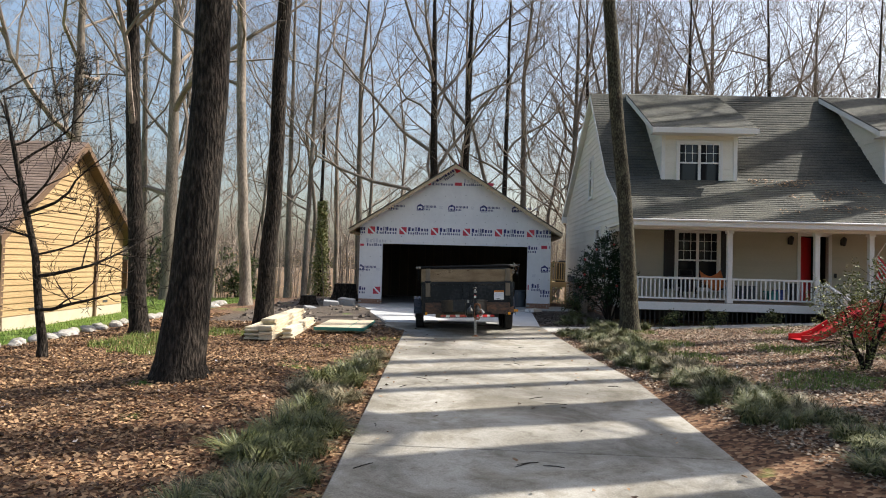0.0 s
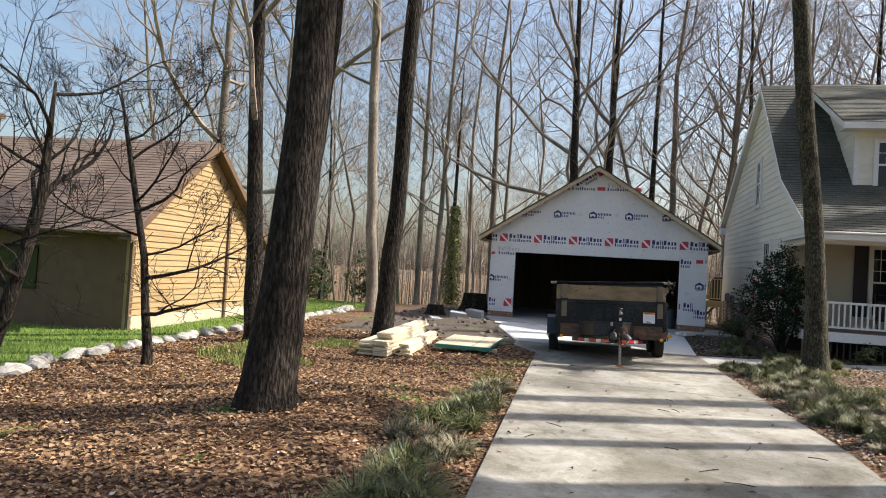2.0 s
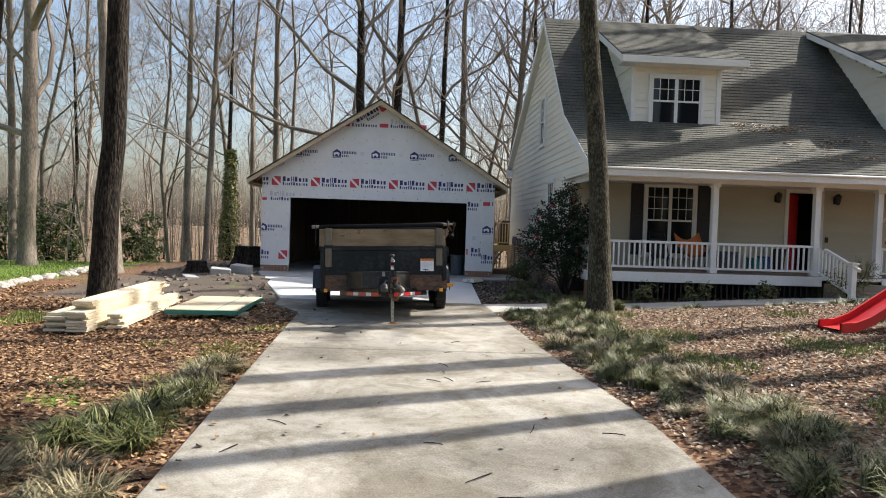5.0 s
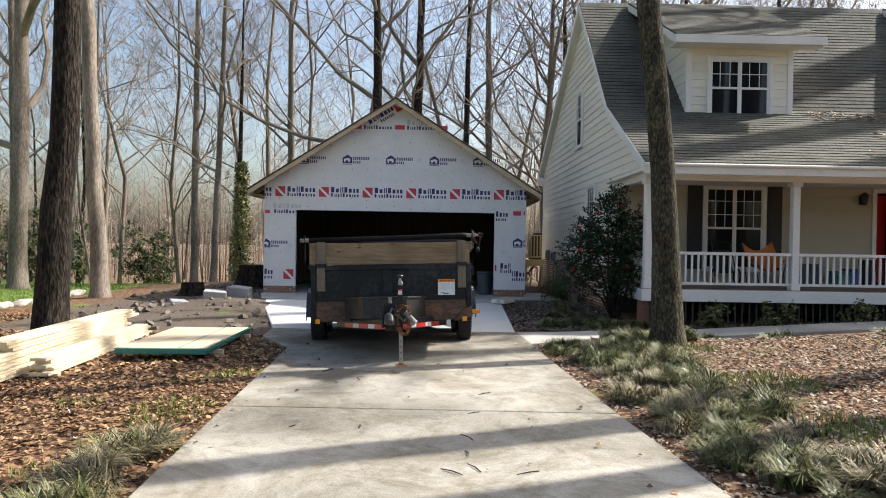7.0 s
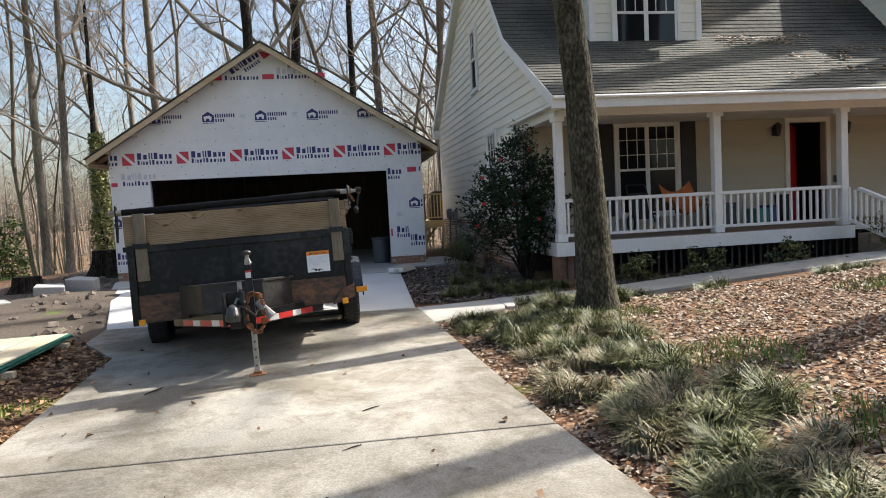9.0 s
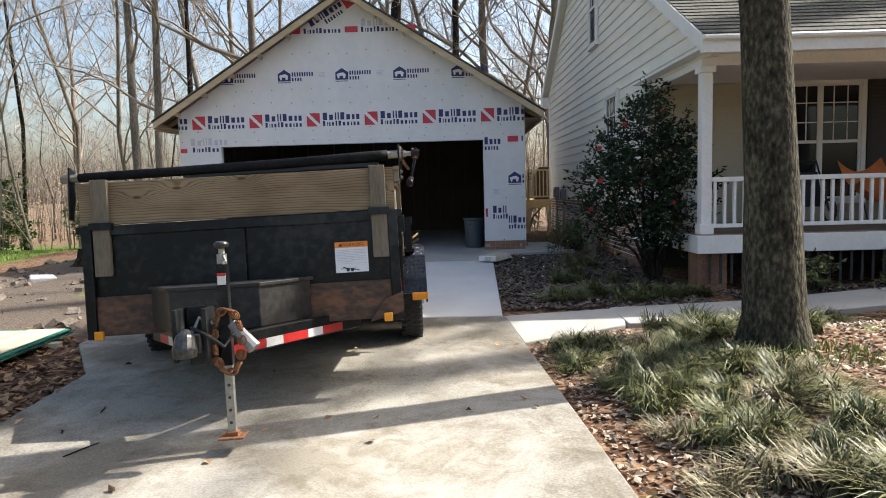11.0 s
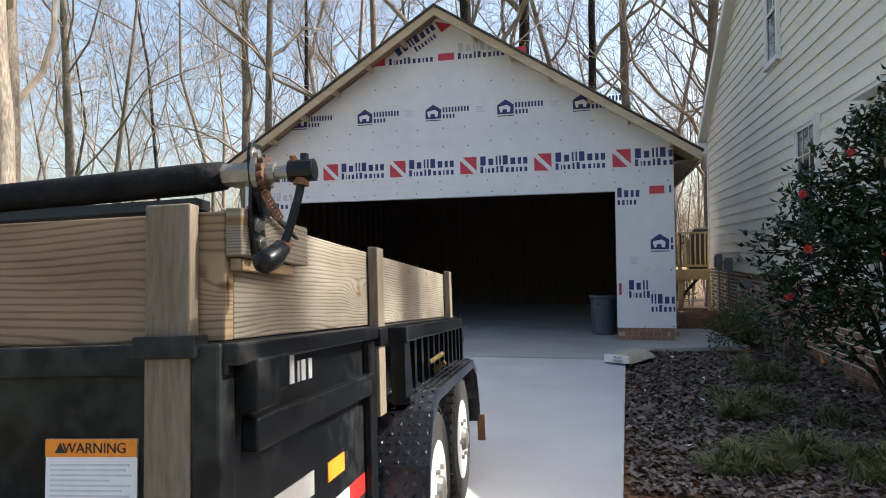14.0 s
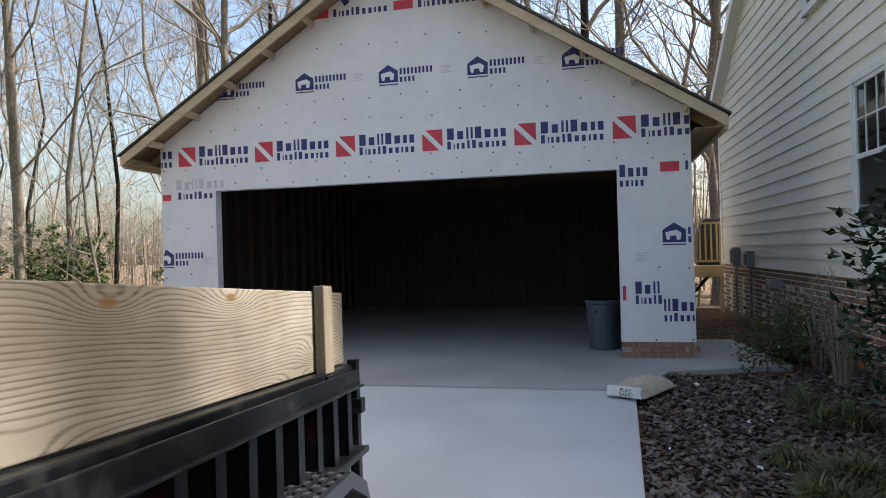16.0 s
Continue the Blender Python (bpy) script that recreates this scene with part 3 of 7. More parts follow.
class Prints:
    """The printed shapes of one colour, clipped to a stretch of wall."""

    def __init__(self):
        self.g = {"navy": Geo(), "red": Geo(), "white": Geo(), "faded": Geo()}

    def bar(self, colour, x0, z0, x1, z1, lo=0.01, hi=GW - 0.01, m=None, y=-0.003):
        x0, x1 = clip_x(x0, x1, lo, hi)
        if x1 - x0 < 0.006:
            return
        p = [(x0, z0), (x1, z0), (x1, z1), (x0, z1)]
        if m:
            p = [m(q) for q in p]
        self.g[colour].face(*[(a, y, c) for a, c in p])

    def poly(self, colour, pts, lo=0.01, hi=GW - 0.01, m=None, y=-0.004):
        if min(p[0] for p in pts) < lo or max(p[0] for p in pts) > hi:
            return
        if m:
            pts = [m(q) for q in pts]
        self.g[colour].face(*[(a, y, c) for a, c in pts])

    def word(self, colour, x, z, h, widths, gap, tall=(), lo=0.01, hi=GW - 0.01, m=None, thick=0.3):
        """A word as one plain block a character."""
        for k, w in enumerate(widths):
            self.bar(colour, x, z, x + w * (0.45 + thick), z + (h if k in tall else h * 0.72), lo, hi, m)
            x += w + gap
        return x

    def emblem(self, cx, cz, s, lo, hi, m=None):
        h = s / 2
        x0, x1 = clip_x(cx - h, cx + h, lo, hi)
        self.bar("red", cx - h, cz - h, cx + h, cz + h, lo, hi, m)
        self.poly("white", [(cx - h, cz + h), (cx - h + 0.045, cz + h), (cx + h, cz - h + 0.045), (cx + h, cz - h), (cx + h - 0.045, cz - h), (cx - h, cz + h - 0.045)], lo, hi, m)
        self.poly("white", [(cx - 0.055, cz + 0.035), (cx - 0.02, cz + 0.035), (cx - 0.055, cz - 0.01)], lo, hi, m)

    def maker(self, cx, cz, lo=0.01, hi=GW - 0.01, m=None, colour="navy"):
        """Square emblem, heavy word above, light word below."""
        if colour == "navy":
            self.emblem(cx, cz, 0.275, lo, hi, m)
        self.word(colour, cx + 0.20, cz - 0.01, 0.15, (0.115, 0.10, 0.036, 0.036, 0.105, 0.10, 0.066, 0.085), 0.021, (0, 2, 3, 4), lo, hi, m, 0.34)
        self.word(colour, cx + 0.20, cz - 0.135, 0.105, (0.066, 0.022, 0.044, 0.058, 0.044, 0.07, 0.07, 0.064, 0.036, 0.058, 0.064), 0.019, (0, 4, 5), lo, hi, m, 0.27)

    def cabin(self, cx, cz, lo=0.01, hi=GW - 0.01):
        """House-shaped badge with a pale blob in it, and two lines of print."""
        w = 0.135
        self.poly("navy", [(cx - w, cz - 0.10), (cx + w, cz - 0.10), (cx + w, cz + 0.05), (cx, cz + 0.14), (cx - w, cz + 0.05)], lo, hi, y=-0.003)
        self.poly("white", [(cx - 0.085, cz - 0.07), (cx - 0.055, cz - 0.07), (cx - 0.045, cz - 0.02), (cx + 0.02, cz - 0.02), (cx + 0.03, cz - 0.07), (cx + 0.07, cz - 0.07), (cx + 0.085, cz + 0.01), (cx + 0.03, cz + 0.05), (cx - 0.05, cz + 0.035), (cx - 0.105, cz + 0.02), (cx - 0.10, cz - 0.01)], lo, hi)
        self.bar("navy", cx - w, cz - 0.135, cx + w, cz - 0.12, lo, hi)
        self.word("navy", cx + 0.16, cz - 0.005, 0.085, (0.038,) * 9, 0.014, range(9), lo, hi, None, 0.34)
        self.word("navy", cx + 0.16, cz - 0.105, 0.07, (0.05, 0.042, 0.045, 0.042), 0.012, range(4), lo, hi, None, 0.25)

    def small_print(self, x, z, lo=0.01, hi=GW - 0.01):
        for k in range(4):
            self.bar("faded", x + 0.01 * (k % 2), z - k * 0.028, x + 0.15 - 0.02 * (k % 3), z - k * 0.028 + 0.012, lo, hi)

    def done(self, parent):
        for name, mat in (("navy", NAVY), ("red", RED_PRINT), ("white", WHITE_PRINT), ("faded", NAVY_FADED)):
            if self.g[name].v:
                part("printed_marks", self.g[name], mat, parent, "printed maker's marks on sheeting")


pr = Prints()
for k in range(-1, 6):
    pr.maker(0.438 + 1.219 * k, 2.83)
for k in range(-1, 5):
    cx = 2.30 + 1.212 * (k - 0)
    lim = abs(cx - GW / 2)
    if lim < 2.7:
        pr.cabin(cx, 3.74)
        if lim < 2.3:
            pr.small_print(cx + 0.72, 3.79)
for x in (2.55, 3.75, 4.95):
    if x < 4.5:
        pr.word("navy", x + 0.2, 4.60, 0.105, (0.066, 0.022, 0.044, 0.058, 0.044, 0.07, 0.07, 0.064, 0.036, 0.058, 0.064), 0.019, (0, 4, 5), 0.01, GW, None, 0.27)
    pr.bar("red", x - 0.14, 4.60, x + 0.13, 4.72)
    if x == 3.75:
        pr.word("faded", x + 0.2, 4.72, 0.15, (0.115, 0.10, 0.036, 0.036, 0.105, 0.10, 0.066, 0.085), 0.021, (0, 2, 3, 4), 0.01, GW, None, 0.3)
ca, sa = math.cos(radians(32)), math.sin(radians(32))


def tilted(q):
    dx, dz = q[0] - 10.0, q[1]
    return (2.95 + dx * ca - dz * sa, 4.68 + dx * sa + dz * ca)


pr.word("navy", 10.0, 0.06, 0.15, (0.115, 0.10, 0.036, 0.036, 0.105, 0.10, 0.066, 0.085), 0.021, (0, 2, 3, 4), 0.0, 20.0, tilted, 0.34)
pr.word("navy", 10.3, -0.07, 0.105, (0.05, 0.045, 0.05, 0.055, 0.03, 0.045, 0.05), 0.0165, (0,), 0.0, 20.0, tilted, 0.27)
pr.bar("red", 10.82, -0.05, 11.09, 0.22, 0, 20, tilted)
pr.poly("white", [(10.82, 0.22), (10.865, 0.22), (11.09, -0.005), (11.09, -0.05), (11.045, -0.05), (10.82, 0.175)], 0, 20, tilted)
# the piers carry their own strips
pr.bar("red", 0.02, 2.21, 0.16, 2.30, 0.01, OX0)
pr.word("navy", 0.28, 2.22, 0.105, (0.066, 0.022, 0.044, 0.058, 0.044, 0.07, 0.07, 0.064, 0.036), 0.019, (0, 4, 5), 0.01, OX0 - 0.01, None, 0.27)
pr.word("faded", 0.25, 2.36, 0.15, (0.115, 0.10, 0.036, 0.036, 0.105, 0.10, 0.066, 0.085), 0.021, (0, 2, 3, 4), 0.01, 1.6, None, 0.3)
pr.cabin(0.05, 1.37, -0.2, OX0)
pr.g["navy"].v = [(max(0.012, v[0]), v[1], v[2]) for v in pr.g["navy"].v]
pr.g["white"].v = [(max(0.012, v[0]), v[1], v[2]) for v in pr.g["white"].v]
pr.small_print(0.66, 1.36, 0, OX0 - 0.02)
pr.maker(0.70, 0.52, 0.01, OX0 - 0.01)
pr.word("navy", 0.03, 0.51, 0.15, (0.08, 0.055, 0.07), 0.018, (0,), 0.01, 0.5, None, 0.34)
pr.word("navy", 0.03, 0.385, 0.105, (0.05, 0.03, 0.045, 0.05), 0.0165, (), 0.01, 0.5, None, 0.27)
R0, R1, RM = OX1 + 0.015, GW - 0.01, 6.93
pr.word("navy", 6.46, 2.22, 0.15, (0.085, 0.08, 0.055, 0.07), 0.018, (0,), R0, RM, None, 0.34)
pr.word("navy", 6.46, 2.10, 0.105, (0.055, 0.05, 0.03, 0.045, 0.05), 0.0165, (), R0, RM, None, 0.27)
pr.bar("red", 6.94, 2.26, 7.16, 2.38, RM, R1)
pr.bar("navy", 7.23, 2.27, 7.26, 2.38, RM, R1)
pr.cabin(7.08, 1.50, RM, R1)
pr.small_print(6.62, 1.27, R0, RM)
pr.word("navy", 6.61, 0.78, 0.15, (0.095, 0.08, 0.03, 0.03), 0.018, (0, 2, 3), R0, RM - 0.01, None, 0.34)
pr.word("navy", 6.61, 0.655, 0.105, (0.05, 0.018, 0.035, 0.045, 0.035, 0.055), 0.0165, (0, 4, 5), R0, RM - 0.01, None, 0.27)
pr.bar("red", 6.46, 0.70, 6.50, 0.88, R0, RM)
pr.word("navy", 6.94, 0.565, 0.15, (0.03, 0.03, 0.085, 0.08, 0.055), 0.018, (0, 1, 2), RM, R1, None, 0.34)
pr.word("navy", 6.94, 0.44, 0.105, (0.045, 0.035, 0.055, 0.055, 0.05, 0.03), 0.0165, (2,), RM, R1, None, 0.27)
pr.done(garage_front)
# lapped edges of the sheeting and its cap nails
for x, z0, z1 in ((RM, 0.2, 2.45), (OX0 + 0.0, 0.2, OZ), (OX1 + 0.0, 0.2, OZ)):
    part("sheet_lap", Geo().box(x - 0.004, -0.0025, z0, x + 0.004, 0.0, z1), WRAP_EDGE, garage_front)
part("sheet_lap", Geo().box(0, -0.0025, 2.455, GW, 0.0, 2.463), WRAP_EDGE, garage_front)
nails = Geo()
rn = random.Random(5)
for k in range(150):
    x = 0.05 + 0.4 * (k % 19) + rn.uniform(-0.05, 0.05)
    z = (2.42, 3.2, 2.62, 4.2, 3.45, 0.25, 1.1, 1.8)[k // 19] + rn.uniform(-0.04, 0.04)
    if z > roof_z(x) - 0.35 or (OX0 - 0.03 < x < OX1 + 0.03 and z < OZ + 0.03) or x > GW - 0.03:
        continue
    nails.tube([(x, 0.0, z), (x, -0.006, z)], 0.011, 6)
part("cap_nails", nails, DARK_IN, garage_front)


# ---- the porch house ----
HM = Matrix.Translation((8.95, -3.0, 0)) @ pose(0, 0, 0, 0, 0, 1.4)
HL = 15.0
BREAK, TOP, REAR, FRONT = (-0.15, 4.66), (3.1, 8.2), (10.0, 4.0), (-3.0, 3.05)
house = thing("house", "pale sided storey-and-a-half house with a white front porch", "house", m=HM)


def y_front(z):
    if z < 2.85:
        return 0.0
    if z < BREAK[1]:
        return FRONT[0] + 0.12 + (z - FRONT[1] + 0.1) * (BREAK[0] - FRONT[0]) / (BREAK[1] - FRONT[1])
    return BREAK[0] + 0.1 + (z - BREAK[1]) * (TOP[0] - BREAK[0]) / (TOP[1] - BREAK[1])


def y_rear(z):
    return 9.6 if z < 4.1 else min(9.6, REAR[0] - 0.15 - (z - REAR[1]) * (REAR[0] - TOP[0]) / (TOP[1] - REAR[1]))


side = part("wall", Geo().prism([(0, 0.0), (9.6, 0.0), (9.6, 4.1), (3.1, 8.0), (-0.05, 4.6), (-2.6, 3.0), (-2.6, 2.86), (0, 2.86)], "x", 0.0, 0.15), SIDING, house)
z = 0.95
while z < 7.9:
    a, c = y_front(z + 0.16), y_rear(z + 0.16)
    if c - a > 0.2:
        g = Geo()
        g.v = [(-0.03, a, z), (-0.03, c, z), (0.0, a, z), (0.0, c, z), (-0.006, a, z + 0.195), (-0.006, c, z + 0.195), (0, a, z + 0.195), (0, c, z + 0.195)]
        g.f = [(0, 4, 5, 1), (0, 1, 3, 2), (4, 6, 7, 5), (0, 2, 6, 4), (1, 5, 7, 3)]
        part("siding_board", g, SIDING, side)
    z += 0.19
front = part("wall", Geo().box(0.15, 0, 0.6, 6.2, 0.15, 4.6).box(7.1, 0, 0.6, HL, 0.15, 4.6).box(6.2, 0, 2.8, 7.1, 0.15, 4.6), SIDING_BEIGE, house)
z = 0.62
while z < 3.1:
    for a, c in ((0.0, 2.17), (3.55, 6.1), (7.2, HL)) if z > 0.9 and z < 2.75 else ((0.0, 6.1), (7.2, HL)) if z < 2.75 else ((0.0, HL),):
        g = Geo()
        g.v = [(a, -0.02, z), (c, -0.02, z), (a, 0.0, z), (c, 0, z), (a, -0.006, z + 0.195), (c, -0.006, z + 0.195), (a, 0, z + 0.195), (c, 0, z + 0.195)]
        g.f = [(0, 1, 5, 4), (0, 2, 3, 1), (4, 5, 7, 6), (0, 4, 6, 2), (1, 3, 7, 5)]
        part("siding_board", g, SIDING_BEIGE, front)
    z += 0.19
part("wall", Geo().box(0.15, 9.45, 0, HL, 9.6, 4.1), SIDING, house)
part("wall", Geo().prism([(0, 0.0), (9.6, 0.0), (9.6, 4.1), (3.1, 8.0), (-0.05, 4.6), (0, 2.86)], "x", HL, HL + 0.15), SIDING, house)
for y0, y1 in ((-0.02, 0.10), (9.5, 9.62)):
    part("corner_board", Geo().box(-0.035, y0 - 0.02, 0.93, 0.06, y1, 2.86 if y0 < 1 else 4.0), WHITE, house, bevel=0.004)


# roof slopes: courses of shingles over a deck
def slope_part(p0, p1, x0, x1, name="roof_slope", course=0.145, mat=SHINGLE, parent=house, tabs=0.9):
    """A roof plane from the eave p0 (y, z) up to p1, in lapped courses cut into shingles."""
    e, t = Vector((0, *p0)), Vector((0, *p1))
    d = (t - e)
    ln = d.length
    d.normalize()
    nrm = Vector((0, -d.z, d.y)) if d.y >= 0 else Vector((0, d.z, -d.y))
    g = Geo()
    body = Geo()
    a, c = e - nrm * 0.06, t - nrm * 0.06
    body.v = [(x0, *a[1:]), (x1, *a[1:]), (x1, *c[1:]), (x0, *c[1:]), (x0, *e[1:]), (x1, *e[1:]), (x1, *t[1:]), (x0, *t[1:])]
    body.f = [(3, 2, 1, 0), (4, 5, 6, 7), (0, 1, 5, 4), (1, 2, 6, 5), (2, 3, 7, 6), (3, 0, 4, 7)]
    rs = part(name, body, mat, parent)
    n = int(ln / course)
    rr = random.Random(int(ln * 100))
    for k in range(n):
        s0 = k * course - 0.01
        x = x0 + rr.uniform(-tabs, 0)
        while x < x1:
            w = rr.uniform(0.25, 0.4) * tabs / 0.33 * 0.33
            xa, xb = max(x, x0), min(x + w - 0.006, x1)
            if xb - xa > 0.03:
                lo, hi = e + d * s0 + nrm * (0.014 + rr.uniform(0, 0.004)), e + d * (s0 + course + 0.02) + nrm * 0.003
                b = e + d * s0
                g.face((xa, *lo[1:]), (xb, *lo[1:]), (xb, *hi[1:]), (xa, *hi[1:]))
                g.face((xa, *b[1:]), (xb, *b[1:]), (xb, *lo[1:]), (xa, *lo[1:]))
            x += w
    sh = part("shingles", g, mat, rs)
    sh["kind"] = "stuff"
    return rs


slope_part(FRONT, BREAK, -0.2, HL + 0.2)
slope_part(BREAK, TOP, -0.2, HL + 0.2)
slope_part(REAR, TOP, -0.2, HL + 0.2, course=0.5, tabs=3)
part("ridge_cap", Geo().prism([(TOP[0] - 0.14, TOP[1] - 0.13), (TOP[0], TOP[1] + 0.03), (TOP[0] + 0.14, TOP[1] - 0.07)], "x", -0.2, HL + 0.2), SHINGLE, house)


def rake(p, q, x0, x1, depth=0.2, lift=0.0):
    return Geo().prism([(p[0], p[1] + lift), (q[0], q[1] + lift), (q[0], q[1] - depth), (p[0], p[1] - depth)], "x", x0, x1)


for p, q in ((FRONT, BREAK), (BREAK, TOP), (TOP, REAR)):
    part("rake_board", rake(p, q, -0.22, -0.185, 0.2), WHITE, house, bevel=0.003)
    part("rake_soffit", rake((p[0], p[1] - 0.12), (q[0], q[1] - 0.12), -0.185, -0.0, 0.02), WHITE, house)
part("eave_return", Geo().box(-0.22, 9.55, 3.72, 0.1, 10.0, 4.0), WHITE, house, bevel=0.004)
part("porch_fascia", Geo().box(-0.22, -3.02, 2.83, HL + 0.2, -2.98, 3.03), WHITE, house, bevel=0.004)
part("porch_beam", Geo().box(-0.02, -2.52, 2.76, HL, -2.34, 2.9), WHITE, house, bevel=0.004)
part("porch_beam", Geo().box(-0.02, -2.34, 2.76, 0.12, 0.0, 2.86), WHITE, house, bevel=0.004)
part("porch_ceiling", Geo().box(-0.18, -2.98, 2.9, HL, 0.0, 2.93), WHITE, house)
part("gutter_lip", Geo().tube([(-0.2, -3.05, 3.0), (HL, -3.05, 3.0)], 0.035, 8), WHITE, house)
# foundation of brick on the garage side
found = part("foundation", Geo().box(0.02, 0.0, -0.4, 0.2, 9.6, 0.94), MORTAR, house)
bricks(found, (0.05, 4.4, -0.16), (0, 1), 5.2, 12, 0.075, 0.04, 0.212, 300)
rest = Geo()
for r in range(15):
    y = 0.1 - (0.106 if r % 2 else 0)
    while y < 9.6:
        zz = -0.12 + r * 0.075
        if not (r < 12 and y > 4.35):
            rest.box(-0.001, y - 0.1, zz - 0.03, 0.05, y + 0.1, zz + 0.03)
        y += 0.212
part("brickwork", rest, BRICK, found)["kind"] = "stuff"
# front foundation coloured near-black for the shade under the porch
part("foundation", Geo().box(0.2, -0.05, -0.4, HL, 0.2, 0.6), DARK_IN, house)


def window(parent, x0, z0, x1, z1, plane, out, axis="y", sashes=2, rows=2, cols=3, trim=0.075):
    """A framed window of side-by-side sashes with muntins above; plane: where the wall face is, out: which way is outside."""
    w = part("window", Geo(), None, parent)

    def bx(a0, b0, a1, b1, d0, d1):
        d0, d1 = sorted((plane + out * d0, plane + out * d1))
        return Geo().box(a0, d0, b0, a1, d1, b1) if axis == "y" else Geo().box(d0, a0, b0, d1, a1, b1)
    for g in (bx(x0 - trim, z0 - trim, x0, z1 + trim, 0.0, 0.06), bx(x1, z0 - trim, x1 + trim, z1 + trim, 0.0, 0.06), bx(x0, z1, x1, z1 + trim, 0.0, 0.06)):
        part("frame", g, WHITE, w, bevel=0.004)
    part("sill", bx(x0 - trim - 0.02, z0 - trim, x1 + trim + 0.02, z0, 0.0, 0.075), WHITE, w, bevel=0.004)
    n = sashes
    sw = (x1 - x0) / n
    for k in range(n):
        a, c = x0 + k * sw, x0 + (k + 1) * sw
        mid = (z0 + z1) / 2
        for g in (bx(a, z0, a + 0.045, z1, 0.0, 0.045), bx(c - 0.045, z0, c, z1, 0.0, 0.045), bx(a, mid - 0.025, c, mid + 0.025, 0.0, 0.05), bx(a, z0, c, z0 + 0.045, 0, 0.045), bx(a, z1 - 0.045, c, z1, 0, 0.045)):
            part("sash", g, WHITE, w)
        for lo, hi in ((z0 + 0.045, mid - 0.025), (mid + 0.025, z1 - 0.045)):
            part("pane", bx(a + 0.045, lo, c - 0.045, hi, 0.022, 0.026), GLASS, w)
        for r in range(1, rows + 0):
            zz = mid + (z1 - mid) * r / rows
            part("muntin", bx(a + 0.045, zz - 0.008, c - 0.045, zz + 0.008, 0.024, 0.036), WHITE, w)
        for q in range(1, cols):
            xx = a + (c - a) * q / cols
            part("muntin", bx(xx - 0.008, mid, xx + 0.008, z1, 0.024, 0.036), WHITE, w)
    return w


window(house, 2.19, 0.98, 3.53, 2.86, 0.0, -1, rows=3)
window(house, 3.15, 4.28, 3.75, 5.78, -0.02, -1, "x", 1)
window(house, 1.5, 1.45, 2.3, 3.0, -0.02, -1, "x", 1)
for x0 in (1.76, 3.63):
    sh = part("shutter", Geo().box(x0, -0.055, 0.96, x0 + 0.34, -0.02, 2.94), SHUTTER, house, "black louvred shutter", bevel=0.004)
    for k in range(30):
        zz = 1.05 + k * 0.061
        part("louvre", Geo().box(x0 + 0.05, -0.066, zz, x0 + 0.29, -0.055, zz + 0.035), SHUTTER, sh)
# open front door; the hall behind is painted near-black to read as unlit
door = part("door", Geo(), None, house)
part("frame", Geo().box(6.1, -0.05, 0.62, 6.2, 0.05, 2.86).box(7.1, -0.05, 0.62, 7.2, 0.05, 2.86).box(6.1, -0.05, 2.8, 7.2, 0.05, 2.9), WHITE, door, bevel=0.004)
leaf = part("door_leaf", Geo().box(0, -0.025, 0.64, 0.86, 0.025, 2.78, Matrix.Translation((6.23, 0.10, 0)) @ Matrix.Rotation(radians(42), 4, "Z")), RED, door, "red door leaf standing open", bevel=0.005)
part("door_light", Geo().tube([(0.43, -0.027, 2.35), (0.43, -0.034, 2.35)], 0.15, 16).moved(Matrix.Translation((6.23, 0.10, 0)) @ Matrix.Rotation(radians(62), 4, "Z")), GLASS, door)
part("hall", Geo().box(5.9, 2.4, 0.5, 8.0, 2.5, 3.0).box(5.8, 0.15, 0.5, 5.9, 2.5, 3.0).box(8.0, 0.15, 0.5, 8.1, 2.5, 3.0).box(5.8, 0.15, 3.0, 8.1, 2.5, 3.1).box(5.8, 0.15, 0.5, 8.1, 2.5, 0.6), DARK_IN, house)
for x in (5.83, 7.52):
    sc = part("wall_lantern", Geo().box(x - 0.05, -0.05, 2.52, x + 0.05, -0.02, 2.72), SHUTTER, house, bevel=0.01)
    part("arm", Geo().tube([(x, -0.03, 2.62), (x, -0.14, 2.58), (x, -0.16, 2.66)], 0.012, 6), SHUTTER, sc)
    part("cage", Geo().tube([(x, -0.16, 2.5), (x, -0.16, 2.54), (x, -0.16, 2.7), (x, -0.16, 2.74), (x, -0.16, 2.80)], [0.035, 0.055, 0.085, 0.09, 0.02], 6), SHUTTER, sc)
    part("glass", Geo().tube([(x, -0.16, 2.56), (x, -0.16, 2.69)], [0.05, 0.075], 6), GLASS, sc)
part("door_bell_box", Geo().box(7.28, -0.05, 1.45, 7.36, -0.02, 1.6), SHUTTER, house)

# porch floor, posts, railing
porch = part("porch_floor", Geo().box(-0.05, -2.55, 0.55, HL, 0.0, 0.62), WHITE, house)
for k in range(19):
    y = -2.55 + k * 0.135
    part("floor_board", Geo().box(-0.05, y, 0.62, HL, y + 0.128, 0.64), material("porch_boards", [(0.20, 0.15, 0.11), (0.28, 0.22, 0.17)], 3, 0.7, 0.1) if k == 0 else bpy.data.materials["porch_boards"], porch)
part("porch_skirt", Geo().box(-0.06, -2.58, 0.40, 5.6, -2.55, 0.63).box(-0.08, -2.58, 0.40, -0.05, 0, 0.63).box(7.1, -2.58, 0.4, HL, -2.55, 0.63), WHITE, house, bevel=0.004)
# slats near-black as well, the under-porch shade put into their colour
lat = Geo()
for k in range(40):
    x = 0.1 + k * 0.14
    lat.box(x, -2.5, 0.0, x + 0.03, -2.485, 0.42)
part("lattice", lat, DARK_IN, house)
